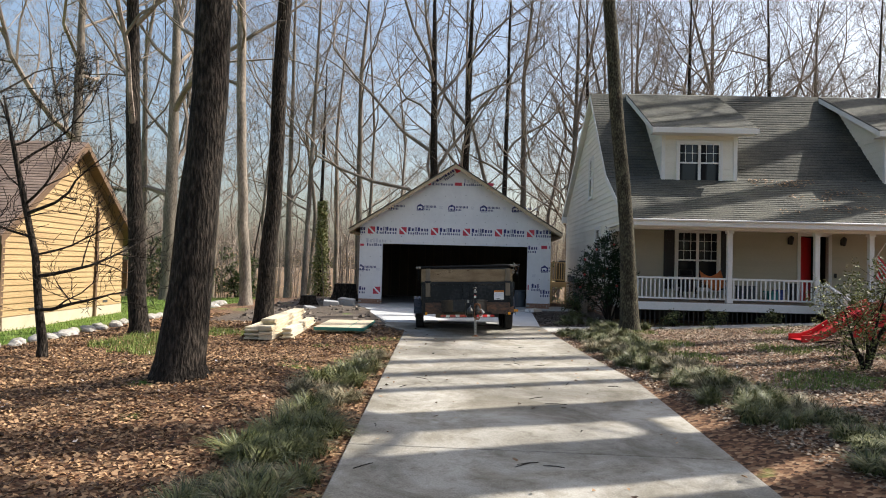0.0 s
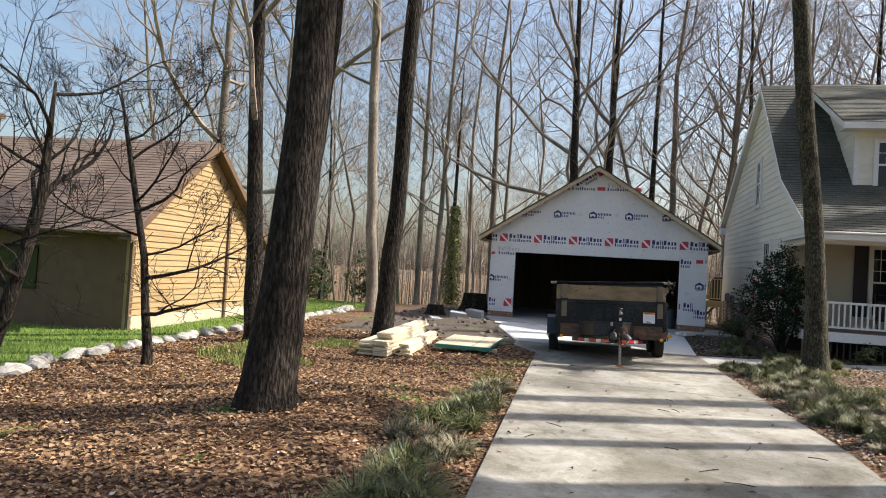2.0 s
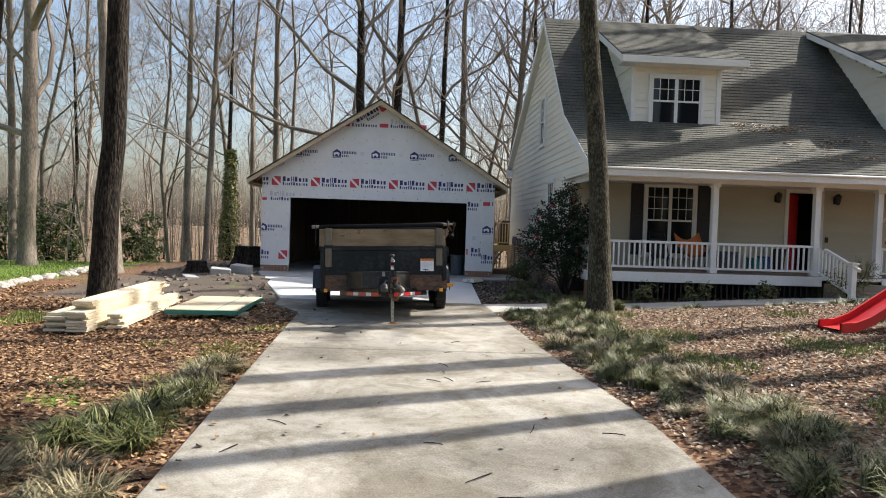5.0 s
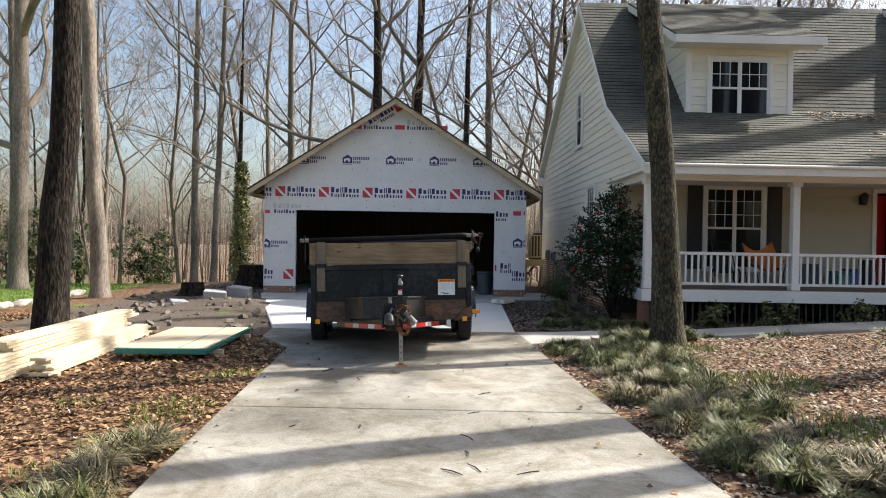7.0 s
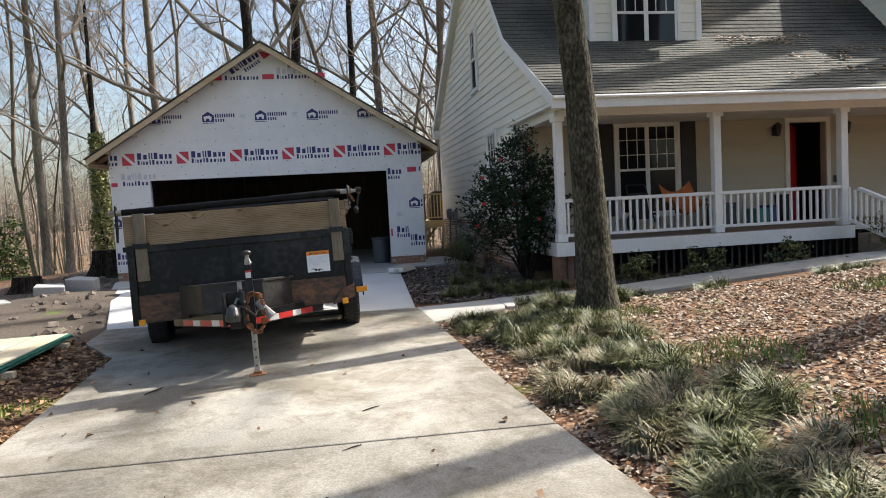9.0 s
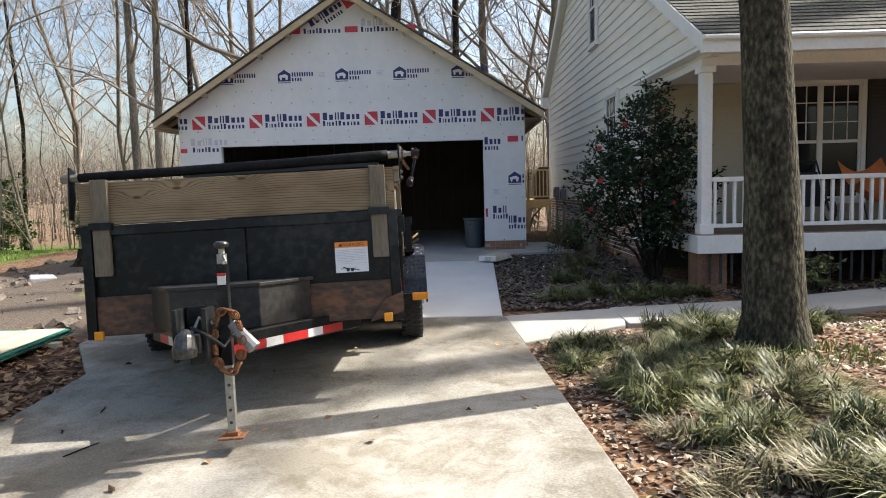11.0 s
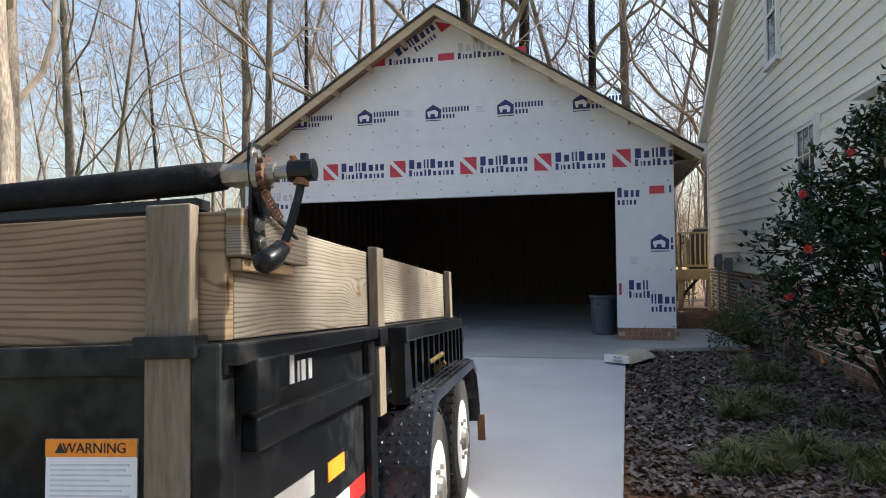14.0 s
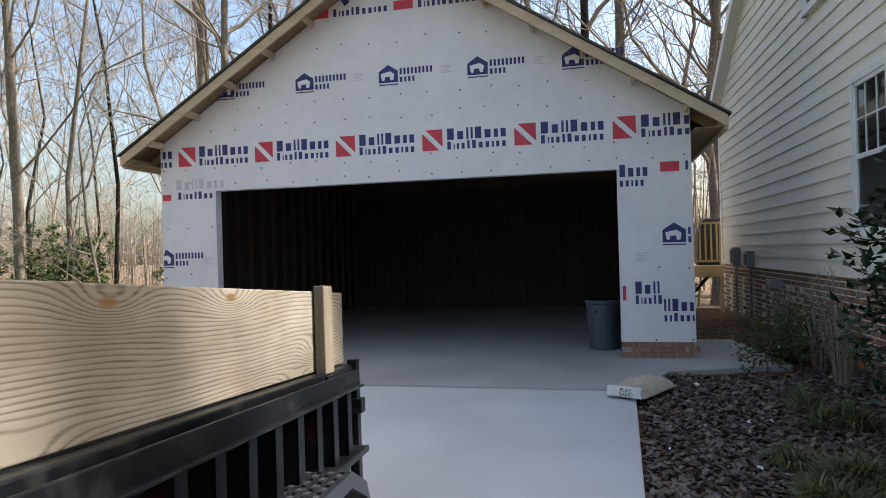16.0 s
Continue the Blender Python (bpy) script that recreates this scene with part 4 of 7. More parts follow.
part("pier", Geo().box(-0.02, -2.45, -0.3, 0.35, -2.1, 0.42), BRICK, house)


def post(x, y=-2.43):
    p = part("porch_post", Geo().box(x - 0.07, y - 0.07, 0.62, x + 0.07, y + 0.07, 2.78), WHITE, house, bevel=0.012)
    part("base", Geo().box(x - 0.09, y - 0.09, 0.64, x + 0.09, y + 0.09, 0.78), WHITE, p, bevel=0.01)
    part("cap", Geo().box(x - 0.10, y - 0.10, 2.68, x + 0.10, y + 0.10, 2.77), WHITE, p, bevel=0.01)


for x in (0.06, 2.97, 5.48, 7.03, 9.6, 12.2):
    post(x)


def railing(p, q, z0=0.72, z1=1.37, step=0.125):
    """Handrail, foot rail and balusters from p to q (x, y, height of floor)."""
    p, q = Vector(p), Vector(q)
    r = part("railing", Geo(), None, house)
    d = q - p
    ln = d.length
    a = math.atan2(d.y, d.x)
    tilt = math.asin(d.z / ln)
    m = Matrix.Translation(p) @ Matrix.Rotation(a, 4, "Z") @ Matrix.Rotation(-tilt, 4, "Y")
    part("hand_rail", Geo().box(0, -0.045, z1 - 0.62 - 0.06, ln, 0.045, z1 - 0.62, m), WHITE, r, bevel=0.008)
    part("foot_rail", Geo().box(0, -0.03, z0 - 0.62, ln, 0.03, z0 - 0.62 + 0.05, m), WHITE, r, bevel=0.006)
    n = int(ln / step)
    me = Geo().box(-0.018, -0.018, z0 - 0.6, 0.018, 0.018, z1 - 0.65).mesh("baluster", WHITE)
    for k in range(n):
        c = p + d * ((k + 0.5) / n)
        ob = new("baluster", me)
        ob.parent = r
        ob.matrix_basis = Matrix.Translation(c) @ Matrix.Rotation(a, 4, "Z")


railing((0.13, -2.43, 0.62), (2.9, -2.43, 0.62))
railing((3.04, -2.43, 0.62), (5.41, -2.43, 0.62))
railing((0.06, -0.05, 0.62), (0.06, -2.36, 0.62))
railing((7.1, -2.43, 0.62), (9.53, -2.43, 0.62))
railing((5.5, -2.5, 0.62), (5.62, -3.55, 0.2))
part("newel", Geo().box(5.57, -3.68, 0.0, 5.69, -3.56, 0.98), WHITE, house, bevel=0.01)
part("newel_cap", Geo().box(5.54, -3.71, 0.98, 5.72, -3.53, 1.03), WHITE, house, bevel=0.01)
for k in range(3):
    part("step", Geo().box(5.65, -2.58 - 0.3 * (k + 1), 0.05, 7.05, -2.58 - 0.3 * k, 0.48 - 0.16 * k), bpy.data.materials["porch_boards"], house, bevel=0.006)


# shed dormers
def dormer(x0, x1, win=True):
    d = part("dormer", Geo().prism([(-0.38, 4.25), (-0.38, 5.98), (2.8, 7.7), (2.6, 7.3)], "x", x0, x1), SIDING, house)
    z = 4.32
    while z < 5.9:
        for a, c in (((x0, x0 + 0.42), (x1 - 0.42, x1)) if win and 4.3 < z < 5.7 else ((x0, x1),)):
            g = Geo()
            g.v = [(a, -0.402, z), (c, -0.402, z), (a, -0.38, z), (c, -0.38, z), (a, -0.386, z + 0.195), (c, -0.386, z + 0.195), (a, -0.38, z + 0.195), (c, -0.38, z + 0.195)]
            g.f = [(0, 1, 5, 4), (0, 2, 3, 1), (4, 5, 7, 6), (0, 4, 6, 2), (1, 3, 7, 5)]
            part("siding_board", g, SIDING, d)
        for xx, s in ((x0, -1), (x1, 1)):
            yb = min((z + 0.2 - BREAK[1]) / 1.089 + BREAK[0] + 0.1, 3)
            if z > 5.75:
                break
            g = Geo()
            g.v = [(xx + s * 0.022, -0.38, z), (xx + s * 0.022, max(yb, -0.3), z), (xx, -0.38, z), (xx, max(yb, -0.3), z), (xx + s * 0.006, -0.38, z + 0.195), (xx + s * 0.006, max(yb, -0.3), z + 0.195), (xx, -0.38, z + 0.195), (xx, max(yb, -0.3), z + 0.195)]
            g.f = [(0, 4, 5, 1), (0, 1, 3, 2), (4, 6, 7, 5), (0, 2, 6, 4), (1, 5, 7, 3)]
            part("siding_board", g, SIDING, d)
        z += 0.19
    for xx in (x0, x1):
        part("corner_board", Geo().box(xx - 0.06, -0.42, 4.28, xx + 0.06, -0.30, 6.0), WHITE, d, bevel=0.004)
    for k in range(8):
        zz = 6.0 + k * 0.19
        ya, yb = (zz + 0.05 - 6.0) / 0.54 - 0.4, (zz + 0.1 - BREAK[1]) / 1.089 + BREAK[0]
        if yb > ya + 0.1:
            for xx, s in ((x0, -1), (x1, 1)):
                part("siding_board", Geo().box(min(xx, xx + s * 0.02), ya, zz, max(xx, xx + s * 0.02), yb, zz + 0.19), SIDING, d)
    if win:
        xc = (x0 + x1) / 2
        window(house, xc - 0.67, 4.44, xc + 0.67, 5.72, -0.385, -1)
    e, t = (-0.82, 6.16), (2.95, 8.2)
    slope_part(e, t, x0 - 0.45, x1 + 0.55, "dormer_roof")
    for xx in (x0 - 0.47, x1 + 0.55):
        part("rake_board", rake((-0.82, 6.13), (2.9, 8.13), xx, xx + 0.03, 0.17), WHITE, d, bevel=0.003)
    part("fascia", Geo().box(x0 - 0.47, -0.85, 5.97, x1 + 0.58, -0.81, 6.15), WHITE, d, bevel=0.004)
    part("soffit", Geo().box(x0 - 0.45, -0.82, 5.97, x1 + 0.55, -0.38, 5.99), WHITE, d)


dormer(1.58, 3.9)
dormer(8.7, 11.0)
dormer(12.0, 14.2)

# ---- neighbour's house ----
NM = Matrix.Translation((-7.0, -9.8, -0.45)) @ pose(0, 0, 0, 0, 0, 5.0)
nb = thing("neighbour_house", "tan sided one-storey house with a brown shingle roof", "house", m=NM)
ND, NE, NA = 6.5, 2.75, 5.25
nw = part("wall", Geo().prism([(0, 0), (ND, 0), (ND, NE), (ND / 2, NA), (0, NE)], "x", -0.15, 0.0), SIDING_TAN, nb)
z = 0.42
while z < 5.1:
    a = 0.02 if z + 0.14 < NE else (z + 0.14 - NE) / (NA - NE) * ND / 2
    g = Geo()
    c = ND - a
    if c - a > 0.2:
        g.v = [(0.034, a, z), (0.034, c, z), (0, a, z), (0, c, z), (0.004, a, z + 0.16), (0.004, c, z + 0.16), (0, a, z + 0.16), (0, c, z + 0.16)]
        g.f = [(0, 1, 5, 4), (0, 2, 3, 1), (4, 5, 7, 6), (0, 4, 6, 2), (1, 3, 7, 5)]
        part("siding_board", g, SIDING_TAN, nw)
    z += 0.155
part("foundation", Geo().box(-0.1, 0.0, -0.6, 0.03, ND, 0.40), material("foundation_paint", [(0.42, 0.36, 0.26), (0.52, 0.45, 0.34)], 2, 0.9, 0.2), nb)
part("downpipe", Geo().box(0.025, 4.55, 0.0, 0.1, 4.66, 3.5), material("brown_trim", [(0.10, 0.06, 0.035), (0.15, 0.09, 0.05)], 3, 0.7, 0.1), nb, bevel=0.01)
BROWN = bpy.data.materials["brown_trim"]
part("corner_board", Geo().box(-0.05, -0.03, 0.0, 0.03, 0.1, NE), BROWN, nb)
part("wall", Geo().box(-14, 0.0, 0.0, -0.15, 0.15, NE), BROWN, nb)
part("wall", Geo().box(-14, ND - 0.15, 0.0, -0.15, ND, NE), SIDING_TAN, nb)
part("wall", Geo().prism([(0, 0), (ND, 0), (ND, NE), (ND / 2, NA), (0, NE)], "x", -14.15, -14), SIDING_TAN, nb)
slope_part((-0.6, NE - 0.33), (ND / 2, NA + 0.08), -14.3, 0.35, mat=SHINGLE_BROWN, parent=nb)
slope_part((ND + 0.6, NE - 0.33), (ND / 2, NA + 0.08), -14.3, 0.35, mat=SHINGLE_BROWN, parent=nb, course=0.5, tabs=3)
for s in (0, 1):
    p, q = ((-0.6, NE - 0.36), (ND / 2, NA + 0.05)) if s == 0 else ((ND + 0.6, NE - 0.36), (ND / 2, NA + 0.05))
    part("rake_board", rake(p, q, 0.33, 0.37, 0.2), BROWN, nb)
    part("rake_soffit", rake((p[0], p[1] - 0.1), (q[0], q[1] - 0.1), 0.0, 0.33, 0.03), BROWN, nb)
part("chimney", Geo().box(-9.2, 3.4, 4.6, -8.2, 4.3, 6.2).box(-9.3, 3.3, 6.1, -8.1, 4.4, 6.25), BROWN, nb)
for y in (1.2, 5.2):
    part("vent", Geo().box(0.02, y, 0.5, 0.035, y + 0.3, 0.58), DARK_IN, nb)
part("window", Geo().box(-4.2, -0.04, 0.9, -2.6, 0.0, 2.0), GLASS, nb)
part("deck_rail", Geo().box(-0.6, ND + 0.2, 0.9, 0.1, ND + 0.25, 1.9).box(-0.6, ND + 0.2, 0.0, 0.1, ND + 0.3, 0.12), BROWN, nb)



# ---- dump trailer ----
TM = Matrix.Translation((4.449, -9.592, -0.132)) @ pose(0, 0, 0, 0, 0, 5.0) @ pose(0, 0, 0, -4.4, 0, 0) @ pose(0, 0, 0, 0, -1.69, 0)
trailer = thing("dump_trailer", "black steel tandem dump trailer with weathered plank sideboards", "trailer", m=TM)
HW, L, BT, BB = 1.07, 3.56, 1.28, 0.64
box = part("dump_box", Geo().box(-HW, 0, BB, HW, 0.04, BT), STEEL, trailer, bevel=0.004)
part("side_panel", Geo().box(-HW, 0.04, BB, -HW + 0.04, L, BT), STEEL, box, bevel=0.004)
part("side_panel", Geo().box(HW - 0.04, 0.04, BB, HW, L, BT), STEEL, box, bevel=0.004)
part("floor_panel", Geo().box(-HW, 0, BB - 0.03, HW, L, BB), STEEL, box)
part("lower_front_panel", Geo().box(-HW + 0.03, -0.02, 0.52, HW - 0.03, 0.0, 0.79), RUST, box, "rust-streaked lower front panel")
part("top_rail", Geo().box(-HW - 0.02, -0.03, BT - 0.07, HW + 0.02, 0.0, BT), STEEL, box, bevel=0.006)
part("top_rail", Geo().box(HW, -0.03, BT - 0.05, HW + 0.045, L, BT), STEEL, box, bevel=0.006)
part("top_rail", Geo().box(-HW - 0.045, -0.03, BT - 0.05, -HW, L, BT), STEEL, box, bevel=0.006)
part("side_rib", Geo().box(HW, 0.08, 1.02, HW + 0.04, 1.16, 1.10), STEEL, box, bevel=0.006)
for u in (-HW - 0.01, HW - 0.06):
    part("corner_post", Geo().box(u, -0.045, 0.5, u + 0.07, 0.03, BT), STEEL, box, bevel=0.008)
for v in (1.16, 3.12):
    for u0, u1 in ((HW, HW + 0.03), (-HW - 0.03, -HW)):
        part("side_post", Geo().box(u0, v - 0.05, 0.5, u1, v + 0.04, BT - 0.05), STEEL, box, bevel=0.006)
part("front_rib", Geo().box(-0.12, -0.035, 0.79, 0.02, 0.0, BT - 0.07), STEEL, box, bevel=0.006)
part("hinge_block", Geo().box(HW, 0.04, 1.12, HW + 0.06, 0.14, 1.24).box(HW, 0.14, 1.15, HW + 0.05, 0.24, 1.24), STEEL, box, bevel=0.006)
# plank sideboards on stakes
part("front_plank", Geo().box(-HW - 0.03, 0.0, BT + 0.005, HW + 0.0, 0.042, BT + 0.30), PLANK_FRONT, trailer, "weathered brown front plank", bevel=0.004)
part("side_plank", Geo().box(HW - 0.042, 0.045, BT + 0.005, HW - 0.001, L, BT + 0.30), PLANK_SIDE, trailer, "sunlit grey-brown side plank", bevel=0.004)
part("side_plank", Geo().box(-HW - 0.03, 0.045, BT + 0.005, -HW + 0.01, L, BT + 0.30), PLANK_SIDE, trailer, bevel=0.004)
part("short_board", Geo().box(HW + 0.001, -0.002, BT + 0.195, HW + 0.042, 0.42, BT + 0.306), PLANK_SIDE, trailer, bevel=0.004)
part("short_board", Geo().box(HW + 0.001, 0.02, BT + 0.165, HW + 0.028, 0.34, BT + 0.193), PLANK_FRONT, trailer, bevel=0.003)
for u, lo in ((0.90, 0.88), (-1.0, 0.86)):
    st = part("stake", Geo().box(u, -0.045, lo + 0.07, u + 0.11, -0.004, BT + 0.315), STAKE_WOOD, trailer, "raw timber stake", bevel=0.004)
    part("pocket", Geo().box(u - 0.02, -0.06, BT - 0.03, u + 0.13, -0.0, BT + 0.02), STEEL, st, bevel=0.004)
for v in (1.204, 3.192):
    st = part("stake", Geo().box(HW + 0.004, v, 0.92, HW + 0.044, v + 0.10, BT + 0.32), STAKE_WOOD, trailer, "raw timber stake", bevel=0.004)
    part("pocket", Geo().box(HW, v - 0.015, BT - 0.08, HW + 0.055, v + 0.115, BT - 0.01), STEEL, st, bevel=0.004)
    part("stake", Geo().box(-HW - 0.044, v, 0.88, -HW - 0.004, v + 0.10, BT + 0.32), STAKE_WOOD, trailer, bevel=0.004)
# slatted ramp carrier on the sunny side
car = part("ramp_carrier", Geo().box(HW + 0.09, 1.33, BT - 0.075, HW + 0.10, 3.4, BT - 0.01).box(HW + 0.10, 1.33, BT - 0.075, HW + 0.13, 3.4, BT - 0.066).box(HW + 0.0, 1.33, BT - 0.075, HW + 0.13, 1.342, BT - 0.01), STEEL, trailer, bevel=0.004)
part("lower_rail", Geo().box(HW + 0.02, 1.33, 0.955, HW + 0.14, 3.4, 0.98), STEEL, car, bevel=0.004)
part("end_plate", Geo().prism([(1.33, 0.95), (1.49, 0.95), (1.43, BT - 0.076), (1.33, BT - 0.076)], "x", HW + 0.06, HW + 0.12), STEEL, car)
for k in range(11):
    v = 1.56 + k * 0.165
    part("slat", Geo().box(HW + 0.055, v, 0.97, HW + 0.115, v + 0.007, BT - 0.07).box(HW + 0.105, v, 0.97, HW + 0.115, v + 0.05, BT - 0.07), STEEL, car)
part("back_rail", Geo().box(HW + 0.012, 1.33, 1.10, HW + 0.03, 3.4, 1.13), STEEL, car)
for k in range(4):
    part("inner_rung", Geo().box(HW + 0.015, 1.6 + k * 0.36, 1.08, HW + 0.04, 1.68 + k * 0.36, 1.15), RED if k % 2 else STEEL, car)
part("latch_pin", Geo().tube([(HW + 0.13, 1.86, 1.08), (HW + 0.19, 1.9, 1.12)], 0.012, 6).tube([(HW + 0.13, 1.98, 1.03), (HW + 0.19, 1.96, 1.07)], 0.012, 6), material("brass", [(0.4, 0.28, 0.1), (0.5, 0.36, 0.15)], 6, 0.4, 0.0, metal=0.7), car)
# frame, wheels, fenders
part("chassis", Geo().box(-0.62, 0.1, 0.50, -0.5, L, 0.62).box(0.5, 0.1, 0.50, 0.62, L, 0.62).box(-0.95, 0.02, 0.52, 0.95, 0.12, 0.62), RUST, trailer, bevel=0.006)
part("front_sill", Geo().prism([(HW - 0.22, 0.50), (HW + 0.02, 0.56), (HW + 0.02, 0.70), (HW - 0.1, 0.66)], "y", -0.05, 0.0), RUST, trailer)
part("rear_gate", Geo().box(-HW, L - 0.02, BB, HW, L + 0.04, BT - 0.02), STEEL, trailer, bevel=0.006)
part("gate_latch", Geo().box(HW, L - 0.04, 1.08, HW + 0.08, L + 0.02, 1.14).box(HW + 0.02, L - 0.03, 0.6, HW + 0.06, L + 0.02, 1.3).box(HW, L - 0.05, 0.52, HW + 0.18, L + 0.06, 0.6), STEEL, trailer, bevel=0.004)


def wheel(u, v, w, rad=0.375, width=0.2, s=1):
    t = part("wheel", Geo(), None, trailer)
    prof = [(-width / 2, rad * 0.60), (-width / 2, rad * 0.93), (-width * 0.4, rad * 0.985), (-width * 0.2, rad), (width * 0.2, rad), (width * 0.4, rad * 0.985), (width / 2, rad * 0.93), (width / 2, rad * 0.60)]
    g = Geo()
    n = 40
    for k in range(n):
        a = 2 * math.pi * k / n
        for x, r in prof:
            g.v.append((u + x, v + r * math.cos(a), w + r * math.sin(a)))
    m = len(prof)
    for k in range(n):
        for j in range(m - 1):
            a, c = k * m + j, ((k + 1) % n) * m + j
            g.f.append((a, a + 1, c + 1, c))
    part("tyre", g, RUBBER, t)
    tr = Geo()
    for k in range(n * 2):
        a = math.pi * (k + 0.5) / n
        for j, x in enumerate((-0.075, -0.028, 0.028, 0.075)):
            if (k + j) % 2:
                m2 = Matrix.Translation((u + x, v + rad * math.cos(a), w + rad * math.sin(a))) @ Matrix.Rotation(a, 4, "X")
                tr.box(-0.018, -0.006, -0.011, 0.018, 0.008, 0.011, m2)
    part("tread", tr, RUBBER, t)
    rm = Geo()
    for k in range(len(((0, 0),))):
        rm.tube([(u + s * width * 0.15, v, w), (u + s * width * 0.36, v, w), (u + s * width * 0.46, v, w), (u + s * width * 0.5, v, w)], [rad * 0.6, rad * 0.6, rad * 0.58, rad * 0.61], 28)
    part("rim", rm, RIM, t)
    part("hub", Geo().tube([(u + s * width * 0.5, v, w), (u + s * width * 0.62, v, w), (u + s * width * 0.68, v, w)], [0.07, 0.06, 0.02], 12), ZINC, t)
    nut = Geo()
    for k in range(6):
        a = k * math.pi / 3
        nut.tube([(u + s * width * 0.48, v + 0.11 * math.cos(a), w + 0.11 * math.sin(a)), (u + s * width * 0.58, v + 0.11 * math.cos(a), w + 0.11 * math.sin(a))], 0.013, 6)
    part("wheel_nuts", nut, ZINC, t)["kind"] = "stuff"


for s in (-1, 1):
    wheel(s * 1.15, 1.72, 0.50, s=s)
    wheel(s * 1.15, 2.60, 0.567, s=s)
    out = [(1.20, 0.55), (1.24, 0.72), (1.36, 0.92), (1.52, 0.99), (2.86, 1.01), (3.02, 0.94), (3.14, 0.74), (3.16, 0.58)]
    ins = [(3.13, 0.58), (3.11, 0.73), (3.0, 0.91), (2.85, 0.985), (1.53, 0.965), (1.38, 0.895), (1.27, 0.71), (1.23, 0.55)]
    a, c = sorted((s * (HW - 0.02), s * 1.29))
    fd = part("fender", Geo().prism(out + ins, "x", a, c), material("tread_plate", [(0.008, 0.009, 0.012), (0.02, 0.021, 0.026)], 4, 0.25, 0.05) if s == -1 else bpy.data.materials["tread_plate"], trailer, "black diamond tread plate fender")
    part("fender_lip", Geo().prism([(v, w - 0.0) for v, w in out] + [(v + (0.012 if v > 2 else -0.012) * 0, w - 0.05) for v, w in reversed(out)], "x", *sorted((s * 1.285, s * 1.30))), bpy.data.materials["tread_plate"], fd)
    dm = Geo()
    pts = [Vector((0, *p)) for p in out]
    for i in range(len(pts) - 1):
        d = pts[i + 1] - pts[i]
        ln = d.length
        d.normalize()
        nrm = Vector((0, -d.z, d.y))
        rows_n = max(1, int(ln / 0.035))
        for r in range(rows_n):
            for q in range(6):
                o = pts[i] + d * (r + 0.5) * ln / rows_n + Vector((s * (HW + 0.02 + q * 0.037), 0, 0))
                ang = radians(45 if (r + q) % 2 else -45)
                ax = (d * math.cos(ang) + Vector((1, 0, 0)) * math.sin(ang)) * 0.014
                sd = (d * -math.sin(ang) + Vector((1, 0, 0)) * math.cos(ang)) * 0.0045
                if s == 1:
                    dm.face(o - ax, o + sd + nrm * 0.004, o + ax, o - sd + nrm * 0.004)
                    dm.face(o - ax, o + sd * 1.6, o + ax, o + sd + nrm * 0.004)
    if dm.v:
        part("tread_pattern", dm, bpy.data.materials["tread_plate"], fd)["kind"] = "stuff"
part("marker_bracket", Geo().box(HW - 0.05, 0.62, 0.57, 1.24, 0.68, 0.63), STEEL, trailer)
part("marker_lamp", Geo().box(1.16, 0.60, 0.575, 1.27, 0.62, 0.635).box(1.27, 0.6, 0.575, 1.285, 0.66, 0.635), AMBER, trailer, "amber side marker lamp", bevel=0.005)
for u in (-0.99, 0.98):
    part("marker_lamp", Geo().box(u - 0.03, -0.075, 0.50, u + 0.03, -0.05, 0.56), AMBER, trailer, "amber front marker lamp", bevel=0.005)
part("tail_plate", Geo().box(1.28, 3.14, 0.45, 1.33, 3.16, 0.62), RUST_CHAIN, trailer)
# reflective tape along the flank
x = 0.1
for k in range(5):
    part("reflective_tape", Geo().box(HW, x, 0.66, HW + 0.003, x + 0.2, 0.73), (RED_TAPE, WHITE_TAPE)[k % 2], trailer)
    x += 0.2
part("flank_label", Geo().box(HW, 0.25, 0.80, HW + 0.003, 0.55, 0.87), WHITE_TAPE, trailer, "pale printed flank label")
part("flank_label", Geo().box(HW, 0.68, 0.80, HW + 0.003, 0.85, 0.86), ORANGE, trailer, "orange printed flank label")
v = 0.20
for w, h in ((0.052, 0.082), (0.046, 0.06), (0.05, 0.06), (0.05, 0.082), (0.02, 0.06), (0.052, 0.06), (0.044, 0.06)):
    part("painted_mark", Geo().box(HW, v, 1.145, HW + 0.003, v + w * 0.62, 1.145 + h), WHITE_PRINT, trailer, "white painted maker's mark")
    v += w + 0.008
# warning plate
wp = part("warning_label", Geo().box(0.66, -0.006, 0.89, 0.89, -0.001, 1.105), WHITE_PRINT, trailer, "white warning label with an orange head")
part("label_head", Geo().box(0.66, -0.008, 1.065, 0.89, -0.006, 1.105), ORANGE, wp)
ln = Geo()
for k in range(8):
    ln.box(0.672, -0.0072, 1.045 - k * 0.0115, 0.672 + (0.2, 0.19, 0.205, 0.15, 0.2, 0.18, 0.2, 0.12)[k], -0.006, 1.049 - k * 0.0115)
ln.box(0.672, -0.0072, 0.952, 0.878, -0.006, 0.954)
part("print_lines", ln, NAVY_FADED, wp)
dg = Geo().box(0.69, -0.0075, 0.915, 0.80, -0.006, 0.919)
dg.box(0.71, -0.0075, 0.925, 0.83, -0.006, 0.93, Matrix.Translation((0.71, 0, 0.925)) @ Matrix.Rotation(0.22, 4, "Y") @ Matrix.Translation((-0.71, 0, -0.925)))
for u in (0.745, 0.775):
    dg.tube([(u, -0.006, 0.908), (u, -0.0078, 0.908)], 0.012, 10)
part("diagram", dg, SHUTTER, wp)
txt = bpy.data.curves.new("warning_text", "FONT")
txt.body, txt.size, txt.extrude, txt.align_x = "WARNING", 0.033, 0.0006, "CENTER"
